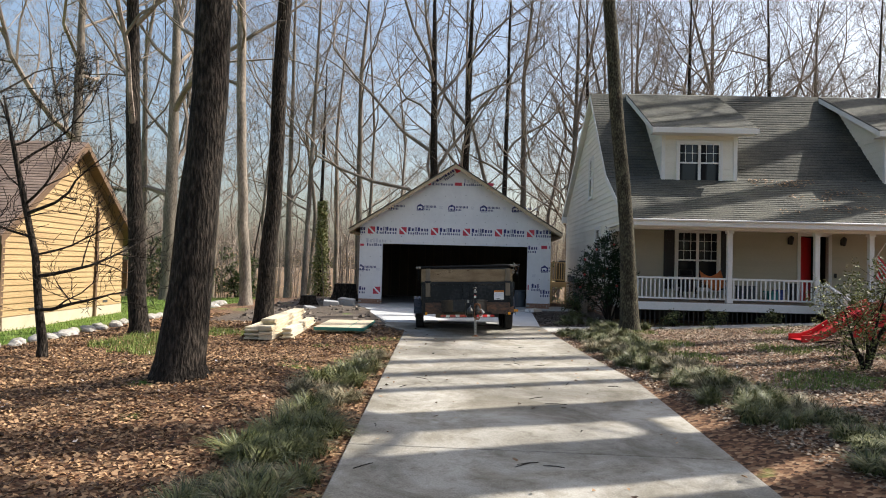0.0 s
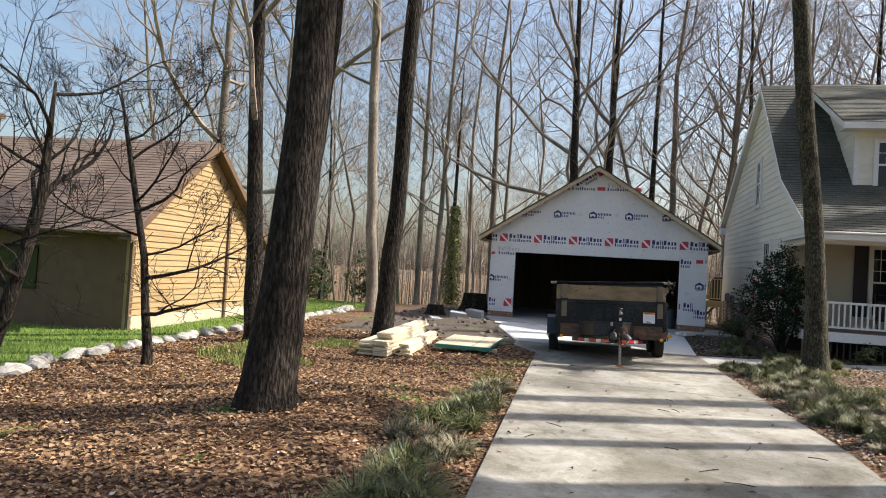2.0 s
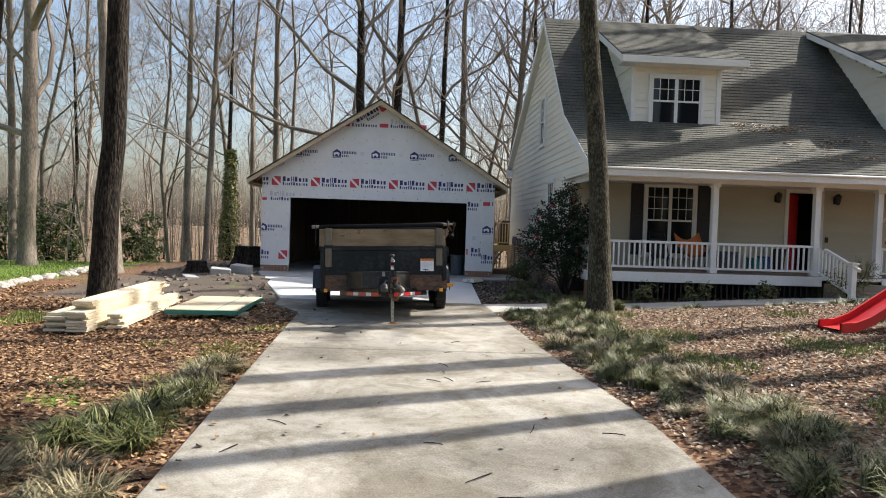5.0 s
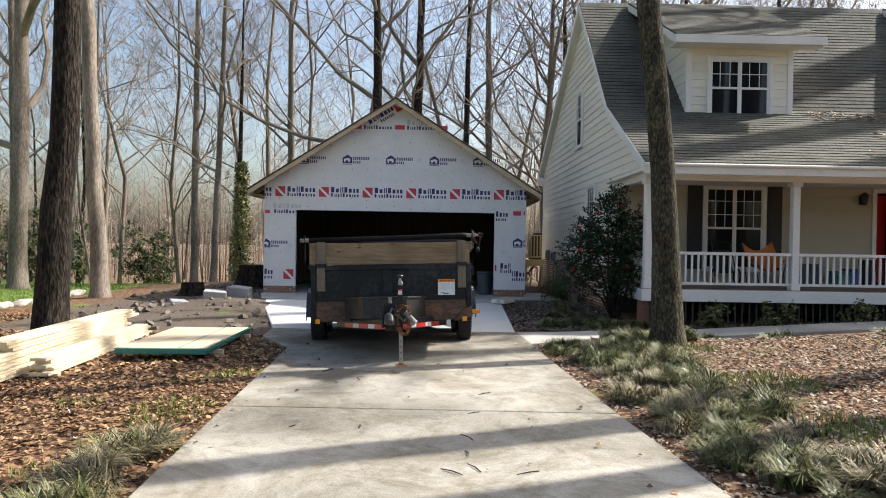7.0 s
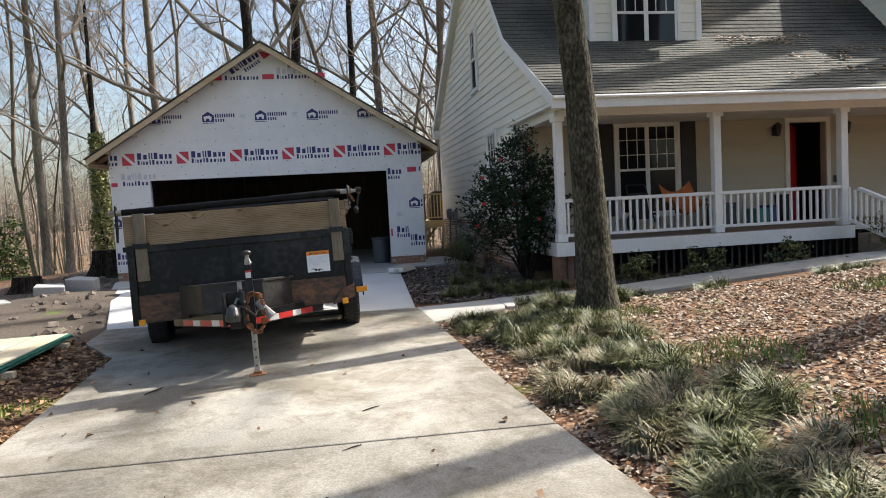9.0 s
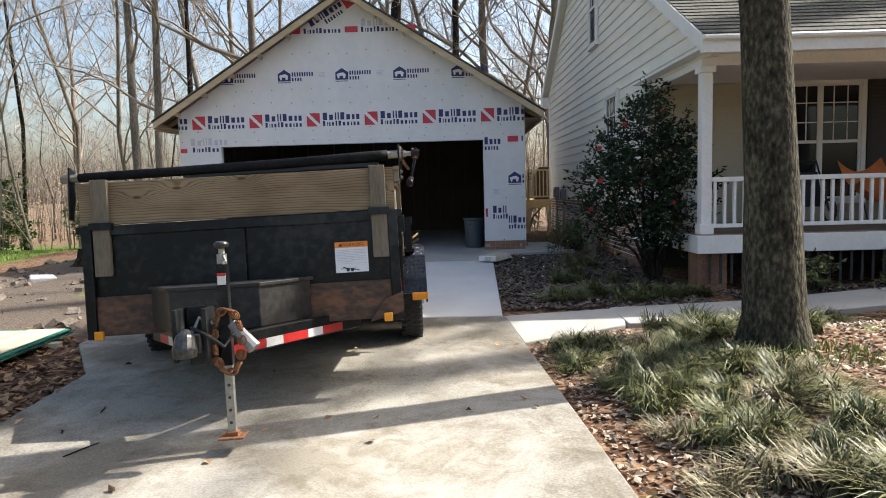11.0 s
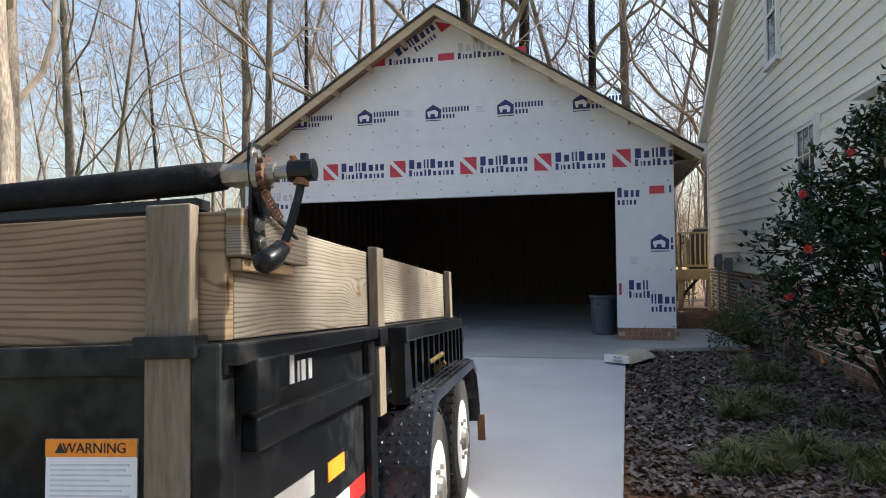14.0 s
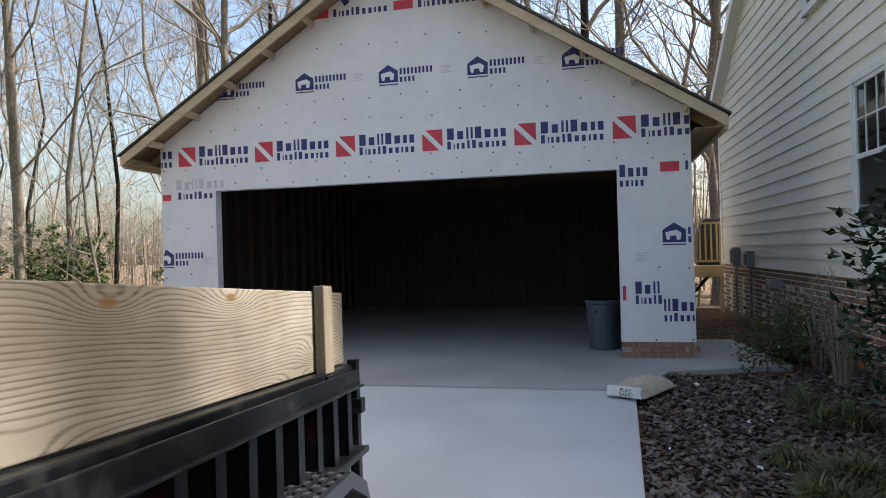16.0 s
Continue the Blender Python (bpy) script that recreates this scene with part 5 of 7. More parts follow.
wt = new("warning_text", txt)
wt.data.materials.append(SHUTTER)
wt.parent = wp
wt.matrix_basis = Matrix.Translation((0.785, -0.0092, 1.074)) @ Matrix.Rotation(radians(90), 4, "X")
part("warning_sign", Geo().prism([(0.685, 1.074), (0.712, 1.074), (0.6985, 1.098)], "y", -0.0092, -0.0085), SHUTTER, wp)
wp.matrix_basis = Matrix.Translation((-0.03, 0, -0.035))
# tongue: two channels running together, tool box, coupler, jack
def beam(p, q, w, h):
    p, q = Vector(p), Vector(q)
    d = q - p
    m = Matrix.Translation(p) @ Matrix.Rotation(math.atan2(d.y, d.x), 4, "Z")
    return Geo().box(0, -w / 2, -h / 2, d.length, w / 2, h / 2, m), m, d.length


for s in (-1, 1):
    g, m, ln_ = beam((s * 0.74, 0.3, 0.50), (s * 0.005, -0.81, 0.50), 0.06, 0.13)
    bm_ = part("tongue_beam", g, STEEL, trailer, bevel=0.008)
    for u0, u1, paint in ((0.23, 0.445, RED_TAPE), (0.445, 0.595, WHITE_TAPE), (0.595, 0.83, RED_TAPE), (0.83, 0.98, WHITE_TAPE), (0.98, 1.24, RED_TAPE)):
        part("reflective_tape", Geo().box(u0, s * 0.033 - 0.0015, -0.056, u1 - 0.002, s * 0.033 + 0.0015, 0.0, m), paint, bm_)
part("tongue_tube", Geo().box(-0.085, -1.02, 0.44, 0.015, -0.7, 0.56), STEEL, trailer, bevel=0.006)
BOX_PAINT = material("worn_black_paint", [(0.012, 0.012, 0.0125), (0.022, 0.0215, 0.021), (0.05, 0.047, 0.043)], 3.0, 0.42, 0.06, fine=24, grain=0.4, spec=0.4)
tb = part("tool_box", Geo().prism([(-0.37, -0.47), (0.19, -0.47), (0.45, -0.05), (-0.63, -0.05)], "z", 0.566, 0.835), BOX_PAINT, trailer, "dusty black tool box with a hinged lid", bevel=0.005)
part("lid", Geo().prism([(-0.385, -0.487), (0.20, -0.487), (0.475, -0.04), (-0.655, -0.04)], "z", 0.822, 0.846), BOX_PAINT, tb, bevel=0.004)
part("hasp", Geo().box(-0.045, -0.495, 0.765, 0.0, -0.47, 0.84), ZINC, tb, bevel=0.003)
part("padlock", Geo().box(-0.05, -0.51, 0.685, 0.005, -0.486, 0.738), SHUTTER, tb, "black padlock", bevel=0.004)
part("shackle", Geo().tube([(-0.04, -0.498, 0.735), (-0.04, -0.498, 0.775), (-0.03, -0.498, 0.788), (-0.015, -0.498, 0.788), (-0.005, -0.498, 0.775), (-0.005, -0.498, 0.735)], 0.005, 6), ZINC, tb)
DULL = material("dull_steel", [(0.03, 0.03, 0.03), (0.10, 0.10, 0.095)], 8, 0.35, 0.1, metal=0.6)
TG = Matrix.Translation((-0.035, -0.18, 0.0))
part("coupler_mount", Geo().prism([(-0.09, -0.98), (-0.065, -0.98), (-0.065, -0.8), (0.065, -0.8), (0.065, -0.98), (0.09, -0.98), (0.09, -0.775), (-0.09, -0.775)], "z", 0.48, 0.76), STEEL, trailer, bevel=0.004)
part("coupler", Geo().box(-0.062, -1.0, 0.53, 0.062, -0.8, 0.63).tube([(0, -1.07, 0.52), (0, -1.07, 0.56), (0, -1.05, 0.62), (0, -1.02, 0.65)], [0.06, 0.065, 0.05, 0.025], 16), DULL, trailer, bevel=0.01)
part("coupler_latch", Geo().tube([(0.0, -0.92, 0.63), (0.03, -0.9, 0.70), (0.12, -0.88, 0.66)], 0.014, 8), ZINC, trailer)
jk = part("jack", Geo().box(0.105, -0.80, 0.42, 0.165, -0.74, 0.985), STEEL, trailer, bevel=0.005)
part("jack_leg", Geo().box(0.112, -0.788, 0.03, 0.158, -0.742, 0.5), ZINC, jk, "dull zinc jack leg", bevel=0.003)
hol = Geo()
for k in range(5):
    hol.tube([(0.135, -0.789, 0.1 + k * 0.07), (0.135, -0.787, 0.1 + k * 0.07)], 0.009, 10)
part("pin_holes", hol, DARK_IN, jk)
part("jack_foot", Geo().box(0.065, -0.83, 0.012, 0.205, -0.70, 0.025).box(0.10, -0.8, 0.02, 0.17, -0.73, 0.05), RUST_CHAIN, jk, "rust-orange jack foot", bevel=0.004)
part("jack_head", Geo().box(0.112, -0.79, 0.985, 0.158, -0.745, 1.04).tube([(0.135, -0.765, 1.04), (0.135, -0.765, 1.075)], 0.018, 10).tube([(0.15, -0.79, 1.03), (0.165, -0.81, 1.0), (0.15, -0.82, 0.985)], 0.009, 8), ZINC, jk, bevel=0.004)
part("jack_knob", Geo().tube([(0.135, -0.765, 1.07), (0.135, -0.765, 1.082), (0.135, -0.765, 1.10), (0.135, -0.765, 1.112)], [0.026, 0.042, 0.042, 0.025], 14), DULL, jk, smooth=True)
part("jack_label", Geo().box(0.112, -0.803, 0.87, 0.158, -0.80, 0.935), WHITE_TAPE, jk, "white label with a red head")
part("label_head", Geo().box(0.112, -0.805, 0.918, 0.158, -0.803, 0.935), RED_TAPE, jk)
# safety chain: a coil of links
ch = Geo()
rc = random.Random(3)
for loop in range(3):
    for k in range(13):
        a = 2 * math.pi * k / 13
        c = Vector((0.16 + 0.075 * math.cos(a) + 0.012 * loop, -0.88 - 0.012 * loop, 0.57 + 0.17 * math.sin(a)))
        tang = Vector((-0.075 * math.sin(a), 0, 0.17 * math.cos(a))).normalized()
        sd = Vector((0, 1, 0)) if k % 2 else tang.cross(Vector((0, 1, 0)))
        ring = [c + tang * 0.026 * math.cos(b) + sd * 0.015 * math.sin(b) for b in [2 * math.pi * i / 8 for i in range(9)]]
        ch.tube(ring, 0.0055, 5, False)
part("safety_chain", ch, RUST_CHAIN, trailer, "rust-brown coiled safety chain")
part("wiring_plug", Geo().tube([(0.19, -0.86, 0.66), (0.26, -0.87, 0.58), (0.31, -0.88, 0.52)], [0.028, 0.034, 0.04], 10), material("grey_plug", [(0.16, 0.16, 0.16), (0.26, 0.26, 0.26)], 8, 0.5, 0.1), trailer)
part("cable", Geo().tube([(0.0, -0.95, 0.66), (0.1, -1.0, 0.62), (0.17, -0.96, 0.55), (0.2, -0.9, 0.6)], 0.009, 6), RUBBER, trailer)
part("round_sticker", Geo().tube([(0.128, -0.662, 0.53), (0.134, -0.666, 0.53)], 0.03, 18), material("violet_sticker", [(0.3, 0.2, 0.4), (0.55, 0.4, 0.6)], 20, 0.4, 0.0), trailer)
for ob in trailer.children:
    if ob.name.split(".")[0] in ("coupler_mount", "coupler", "coupler_latch", "jack", "safety_chain", "wiring_plug", "cable"):
        ob.matrix_basis = TG
# rolled tarp with its crank
AX = BT + 0.395
tarp = part("rolled_tarp", Geo().tube([(-HW - 0.04, 0.06, BT + 0.345), (-0.5, 0.06, BT + 0.355), (0.3, 0.06, BT + 0.37), (HW - 0.10, 0.06, AX - 0.004), (HW - 0.03, 0.06, AX)], [0.032, 0.034, 0.036, 0.038, 0.034], 12), material("tarp_mesh", [(0.004, 0.004, 0.0045), (0.014, 0.014, 0.015)], 9, 0.7, 0.6, spec=0.15), trailer, "black rolled mesh tarp", smooth=True)
part("roller_tube", Geo().tube([(HW - 0.10, 0.06, AX), (HW + 0.04, 0.06, AX)], 0.028, 6), ZINC, trailer)
part("roller_tube", Geo().tube([(-HW - 0.16, 0.06, BT + 0.34), (-HW, 0.06, BT + 0.345)], 0.03, 6), ZINC, trailer)
part("tarp_flap", Geo().prism([(-0.4, BT + 0.31), (HW - 0.1, BT + 0.32), (HW - 0.1, BT + 0.345), (-0.4, BT + 0.335)], "y", 0.055, 0.12), SHUTTER, tarp)
cr_ = part("crank_plate", Geo().prism([(0.045, BT + 0.20), (0.075, BT + 0.195), (0.105, BT + 0.25), (0.10, BT + 0.33), (0.115, BT + 0.40), (0.085, BT + 0.47), (0.03, BT + 0.465), (0.02, BT + 0.43), (0.03, BT + 0.36), (0.025, BT + 0.27)], "x", HW + 0.043, HW + 0.053), STEEL, trailer, bevel=0.003)
gear = []
for k in range(36):
    a = 2 * math.pi * k / 36
    r_ = 0.043 if k % 3 else 0.035
    gear.append((0.06 + r_ * math.cos(a), AX + r_ * math.sin(a)))
part("ratchet_gear", Geo().prism(gear, "x", HW + 0.066, HW + 0.08), RUST, cr_)
part("bearing", Geo().tube([(HW + 0.053, 0.06, AX), (HW + 0.066, 0.06, AX)], 0.046, 16), ZINC, cr_)
part("shaft", Geo().tube([(HW + 0.08, 0.06, AX), (HW + 0.10, 0.06, AX), (HW + 0.101, 0.06, AX), (HW + 0.15, 0.06, AX)], [0.024, 0.024, 0.017, 0.017], 12), ZINC, cr_)
part("crank_socket", Geo().tube([(HW + 0.135, 0.06, AX), (HW + 0.195, 0.06, AX), (HW + 0.195, 0.06, AX), (HW + 0.165, 0.06, AX)], [0.027, 0.027, 0.016, 0.014], 14, False).tube([(HW + 0.17, 0.06, AX + 0.02), (HW + 0.17, 0.06, AX + 0.04)], 0.011, 8), STEEL, cr_, bevel=0.002)
part("socket_bolt", Geo().tube([(HW + 0.148, 0.05, AX + 0.02), (HW + 0.148, 0.045, AX + 0.034)], 0.009, 6), RUST_CHAIN, cr_)
part("arm_collar", Geo().tube([(HW + 0.165, 0.055, AX - 0.02), (HW + 0.163, 0.054, AX - 0.036)], [0.016, 0.019], 10), RUST_CHAIN, cr_)
part("crank_arm", Geo().tube([(HW + 0.165, 0.055, AX - 0.02), (HW + 0.158, 0.052, AX - 0.06), (HW + 0.135, 0.04, AX - 0.15), (HW + 0.125, 0.03, AX - 0.185)], 0.0105, 8), STEEL, cr_)
part("arm_collar", Geo().tube([(HW + 0.128, 0.033, AX - 0.172), (HW + 0.124, 0.03, AX - 0.188)], 0.019, 10), RUST_CHAIN, cr_)
part("crank_grip", Geo().tube([(HW + 0.125, 0.032, AX - 0.182), (HW + 0.118, 0.0, AX - 0.205), (HW + 0.112, -0.045, AX - 0.222), (HW + 0.11, -0.055, AX - 0.224)], [0.02, 0.026, 0.027, 0.018], 12), STEEL, cr_, smooth=True)
sp = []
for k in range(52):
    a = k * 0.9
    sp.append((HW + 0.075 + 0.0007 * k + 0.009 * math.cos(a), 0.05, AX - 0.05 - 0.0012 * k + 0.009 * math.sin(a)))
part("spring", Geo().tube(sp, 0.0032, 5), RUST_CHAIN, cr_)
part("pawl", Geo().prism([(0.03, AX - 0.05), (0.075, AX - 0.06), (0.10, AX - 0.10), (0.06, AX - 0.10)], "x", HW + 0.056, HW + 0.068), STEEL, cr_, bevel=0.002)
for dy, dz in ((0.055, -0.125), (0.075, -0.165), (0.035, 0.04), (0.09, -0.045)):
    part("bolt", Geo().tube([(HW + 0.053, dy, AX + dz), (HW + 0.058, dy, AX + dz), (HW + 0.0581, dy, AX + dz), (HW + 0.07, dy, AX + dz)], [0.018, 0.018, 0.011, 0.011], 6), ZINC, cr_)
part("strap", Geo().prism([(0.08, AX - 0.075), (0.30, AX - 0.135), (0.30, AX - 0.13), (0.08, AX - 0.06)], "x", HW + 0.05, HW + 0.06), SHUTTER, cr_)
part("crank_plate", Geo().prism([(0.0, BT + 0.05), (0.05, BT + 0.05), (0.10, BT + 0.2), (0.10, BT + 0.4), (0.03, BT + 0.42)], "x", -HW - 0.10, -HW - 0.09), STEEL, trailer)


# ---- bare trees ----
def grow(seed, pts, radii, first, n_limbs, limb_len, spread_up=(25, 60), dense=1.0, levels=3, sides=9, limb_r=0.42, finest=0.0035):
    """Trunk through pts with radii, limbs from height share `first` up, branches and twigs; returns trunk and crown."""
    r = random.Random(seed)
    trunk, crown = Geo(), Geo()
    P, R = [], []
    for k in range(len(pts) - 1):
        a, c = Vector(pts[k]), Vector(pts[k + 1])
        n = max(2, int((c - a).length / 0.9))
        for i in range(n):
            t = i / n
            w = Vector((r.uniform(-1, 1), r.uniform(-1, 1), 0)) * radii[k] * 0.12
            P.append(a.lerp(c, t) + (w if (k or i) else Vector()))
            R.append(radii[k] * (1 - t) + radii[k + 1] * t)
    P.append(Vector(pts[-1]))
    R.append(radii[-1])
    foot, fr = P[0].copy(), R[0]
    P = [foot - Vector((0, 0, 0.25)), foot + Vector((0, 0, 0.02)), foot + Vector((0, 0, 0.22))] + P[1:]
    R = [fr * 1.6, fr * 1.32, fr * 1.1] + R[1:]
    trunk.tube(P, R, sides)
    total = len(P)

    def branch(p, d, ln, rad, level):
        n = (7, 5, 3, 2)[level]
        q, qs, rs = p.copy(), [p.copy()], [rad]
        dd = d.copy()
        for i in range(n):
            dd = (dd + Vector((r.gauss(0, 1), r.gauss(0, 1), r.gauss(0, 0.8) + 0.35)) * (0.20 + 0.05 * level)).normalized()
            q = q + dd * ln / n
            qs.append(q.copy())
            rs.append(max(finest, rad * (1 - 0.82 * (i + 1) / n)))
        crown.tube(qs, rs, (6, 4, 3, 3)[level], False)
        if level + 1 >= levels + 0 and level >= levels:
            return
        if level >= levels:
            return
        kids = int(((8, 7, 5)[level] if level < 3 else 0) * dense * r.uniform(0.75, 1.3) + 0.5)
        for i in range(kids):
            s = r.uniform(0.25, 1.0)
            j = min(int(s * n), n - 1)
            f = s * n - j
            o = qs[j].lerp(qs[j + 1], f)
            ax = (qs[j + 1] - qs[j]).normalized()
            side_v = ax.cross(Vector((r.gauss(0, 1), r.gauss(0, 1), r.gauss(0, 1)))).normalized()
            ang = radians(r.uniform(28, 62))
            nd = ax * math.cos(ang) + side_v * math.sin(ang)
            nd.z += 0.15
            rr = (rs[j] * (1 - f) + rs[j + 1] * f) * r.uniform(0.45, 0.7)
            branch(o, nd.normalized(), ln * r.uniform(0.35, 0.6) * (1.15 - 0.5 * s), max(rr, finest), level + 1)

    for k in range(n_limbs):
        s = first + (1 - first) * (k + r.uniform(0.1, 0.9)) / n_limbs
        j = min(int(s * (total - 1)), total - 2)
        o = P[j].lerp(P[j + 1], s * (total - 1) - j)
        az = r.uniform(0, 2 * math.pi)
        el = radians(r.uniform(*spread_up))
        d = Vector((math.cos(az) * math.cos(el), math.sin(az) * math.cos(el), math.sin(el)))
        branch(o, d, limb_len * (1.45 - 0.75 * s) * r.uniform(0.7, 1.25), max(0.012, R[j] * limb_r * r.uniform(0.6, 1.2)), 0)
    return trunk, crown


def tree(name, label, seed, pts, radii, first, n_limbs, limb_len, bark=BARK, twig=TWIG, group="", **kw):
    x, y, z = pts[0]
    t = thing(name, label, "tree", group, Matrix.Translation((x, y, z)))
    rel = [(p[0] - x, p[1] - y, p[2] - z) for p in pts]
    tr, cr = grow(seed, rel, radii, first, n_limbs, limb_len, **kw)
    part("trunk", tr, bark, t, smooth=True)
    part("crown", cr, twig, t)
    return t


def up(x, y):
    return ground_z(x, y)


tree("oak_tree", "tall dark furrowed oak trunk in leaf litter", 1, [(0.72, -16.6, up(0.72, -16.6)), (0.93, -16.6, 2.5), (1.0, -16.5, 5.0), (1.25, -16.3, 12), (1.3, -16, 21)], [0.30, 0.245, 0.235, 0.18, 0.05], 0.42, 13, 6.5, sides=14)
tree("oak_tree", "slim dark leaning tree beside the neighbour's house", 2, [(-2.95, -10.75, up(-2.9, -10.7)), (-3.3, -10.6, 3.5), (-3.5, -10.6, 7.5), (-3.3, -10.6, 17)], [0.2, 0.165, 0.13, 0.03], 0.3, 12, 4.5)
tree("oak_tree", "dark leaning tree near the stone edging", 3, [(-2.85, -9.25, up(-2.8, -9.2)), (-2.72, -9.2, 2.5), (-2.3, -9.2, 7), (-1.9, -9.2, 18)], [0.24, 0.19, 0.16, 0.04], 0.4, 11, 4.5)
tree("oak_tree", "dark straight oak behind the lumber stack", 4, [(-0.85, -8.5, up(-0.85, -8.5)), (-0.66, -8.5, 3.9), (-0.57, -8.5, 8.3), (-0.5, -8.4, 20)], [0.24, 0.19, 0.18, 0.04], 0.42, 12, 5.5, sides=12)
tree("oak_tree", "pale straight tree beyond the lumber", 5, [(-4.05, -1.0, up(-4, -1)), (-4.37, -1.0, 4.9), (-4.6, -1.0, 11.4), (-4.6, -1, 22)], [0.22, 0.18, 0.16, 0.04], 0.4, 12, 5, bark=BARK_PALE)
tree("oak_tree", "mossy oak at the porch side of the driveway", 6, [(8.34, -8.95, up(8.38, -8.95)), (8.25, -8.95, 2.57), (8.0, -8.9, 4.9), (7.72, -8.9, 8.0), (7.5, -8.9, 19)], [0.215, 0.172, 0.165, 0.15, 0.04], 0.5, 12, 5.0, sides=14, bark=BARK_MOSSY)
tree("ornamental_tree", "small crooked bare ornamental tree", 7, [(-2.85, -14.2, up(-2.85, -14.2)), (-3.05, -14.2, 1.5), (-3.45, -14.2, 3.1), (-3.75, -14.2, 4.3)], [0.075, 0.06, 0.045, 0.015], 0.35, 12, 2.6, spread_up=(5, 45), limb_r=0.5, dense=0.8, twig=BARK)
tree("ornamental_tree", "spreading bare ornamental tree with low limbs", 8, [(-5.0, -15.2, up(-5, -15.2)), (-4.6, -15.1, 1.2), (-4.4, -15, 2.4), (-4.3, -15, 4.2)], [0.13, 0.11, 0.09, 0.02], 0.25, 11, 3.6, spread_up=(0, 40), limb_r=0.55, dense=0.8, twig=BARK)
# trees standing behind the garage
for k, (x, y, rad, lean, nl, ll, lab) in enumerate(((2.1, 10.5, 0.26, -0.02, 15, 10.5, "broad forked oak behind the garage"), (3.5, 11.5, 0.25, 0.02, 12, 6.5, "dark straight oak behind the garage"), (5.8, 12.5, 0.17, 0.01, 11, 5, "slim tree behind the garage"), (-5.8, 10, 0.16, 0.0, 10, 5, "slim pale tree past the lawn"), (-4.6, 9, 0.14, 0.03, 10, 5, "slim pale tree past the lawn"), (9.9, 15, 0.2, 0.02, 11, 6, "pale tree between garage and house"), (-9.5, 4.0, 0.3, 0.0, 15, 8, "pale sycamore behind the neighbour's house"), (-13.5, 3.0, 0.26, 0.01, 15, 8, "pale sycamore behind the neighbour's house"))):
    z0 = ground_z(x, y)
    tree("oak_tree", lab, 20 + k, [(x, y, z0), (x + lean * 6, y, z0 + 6), (x + lean * 12, y, z0 + 12), (x + lean * 20, y, z0 + 21)], [rad, rad * 0.85, rad * 0.6, 0.03], 0.26, nl, ll, bark=BARK_PALE if "pale" in lab else BARK, limb_r=0.55, finest=0.005, dense=0.8, spread_up=(18, 58))
rw0 = random.Random(21)
# trees out of view to the sunny side, whose shadows cross the yard
for k, (x, y, rad, high) in enumerate(((15.0, -9.3, 0.27, 22), (14.5, -10.8, 0.25, 21), (14.0, -12.2, 0.18, 20), (13.5, -14.2, 0.42, 24), (13.2, -16.6, 0.4, 24), (14.6, -15.5, 0.45, 26), (16.5, -13.2, 0.42, 27), (12.6, -18.0, 0.42, 24), (25.2, -1.2, 0.45, 29), (25.3, 0.5, 0.34, 28), (25.2, 2.3, 0.5, 30), (25.5, 4.4, 0.5, 30), (27.0, 1.4, 0.4, 31))):
    z0 = ground_z(x, y)
    tree("oak_tree", "tall bare oak on the sunny side of the yard", 40 + k, [(x, y, z0), (x, y, high * 0.27), (x + 0.3, y, high * 0.55), (x + 0.4, y, high)], [rad, rad * 0.92, rad * 0.8, 0.05], 0.4 if y < -13 else 0.66, 11 if y < -13 else 5, high * 0.19, dense=0.7 if y < -13 else 0.3, limb_r=0.5)
# tall crowns behind the house
for k, (x, y, rad) in enumerate(((11.5, 15.5, 0.2), (14, 18, 0.24), (16.5, 14.8, 0.2), (19, 17.5, 0.26), (22, 15, 0.22), (25, 18, 0.24), (28, 15, 0.22), (13, 22, 0.2), (20.5, 22, 0.22))):
    z0 = ground_z(x, y)
    lx = rw0.uniform(-1.2, 1.2)
    tree("oak_tree", "broad bare oak rising behind the house roof", 70 + k, [(x, y, z0), (x + lx * 0.3, y, 5), (x + lx * 0.7, y, 10), (x + lx, y, 19)], [rad, rad * 0.85, rad * 0.6, 0.03], 0.22, 15, 7.5, bark=BARK_PALE if k % 2 else BARK, limb_r=0.55, finest=0.005, dense=0.7)
# the woods: a few shapes repeated
rw = random.Random(11)
shapes = []
for k in range(8):
    h = (17, 20, 23, 21, 18, 24, 15, 19)[k]
    rad = (0.10, 0.14, 0.18, 0.13, 0.09, 0.2, 0.075, 0.12)[k]
    tr, cr = grow(60 + k, [(0, 0, 0), (rw.uniform(-.5, .5), rw.uniform(-.5, .5), h * 0.28), (rw.uniform(-1.2, 1.2), rw.uniform(-1, 1), h * 0.55), (rw.uniform(-2, 2), rw.uniform(-2, 2), h)], [rad, rad * 0.85, rad * 0.6, 0.02], (0.15, 0.25, 0.2, 0.15, 0.28, 0.25, 0.1, 0.2)[k], 16, (6, 6.5, 8, 7.5, 5, 9, 4.5, 7)[k], sides=7, dense=0.66, limb_r=0.45, finest=0.0055)
    shapes.append((tr.mesh("trunk", BARK if k in (0, 4) else BARK_PALE, True), cr.mesh("crown", TWIG)))
spots = []
while len(spots) < 78:
    y = 12 + 62 * rw.random() ** 1.25
    x = rw.uniform(-1, 1) * (20 + y * 0.75) + 2
    if (7 < x < 26 and y < 13) or (x < -6 and y < 14 and x > -22 and y < 6):
        continue
    if any((x - a) ** 2 + (y - c) ** 2 < 3.2 for a, c in spots):
        continue
    spots.append((x, y))
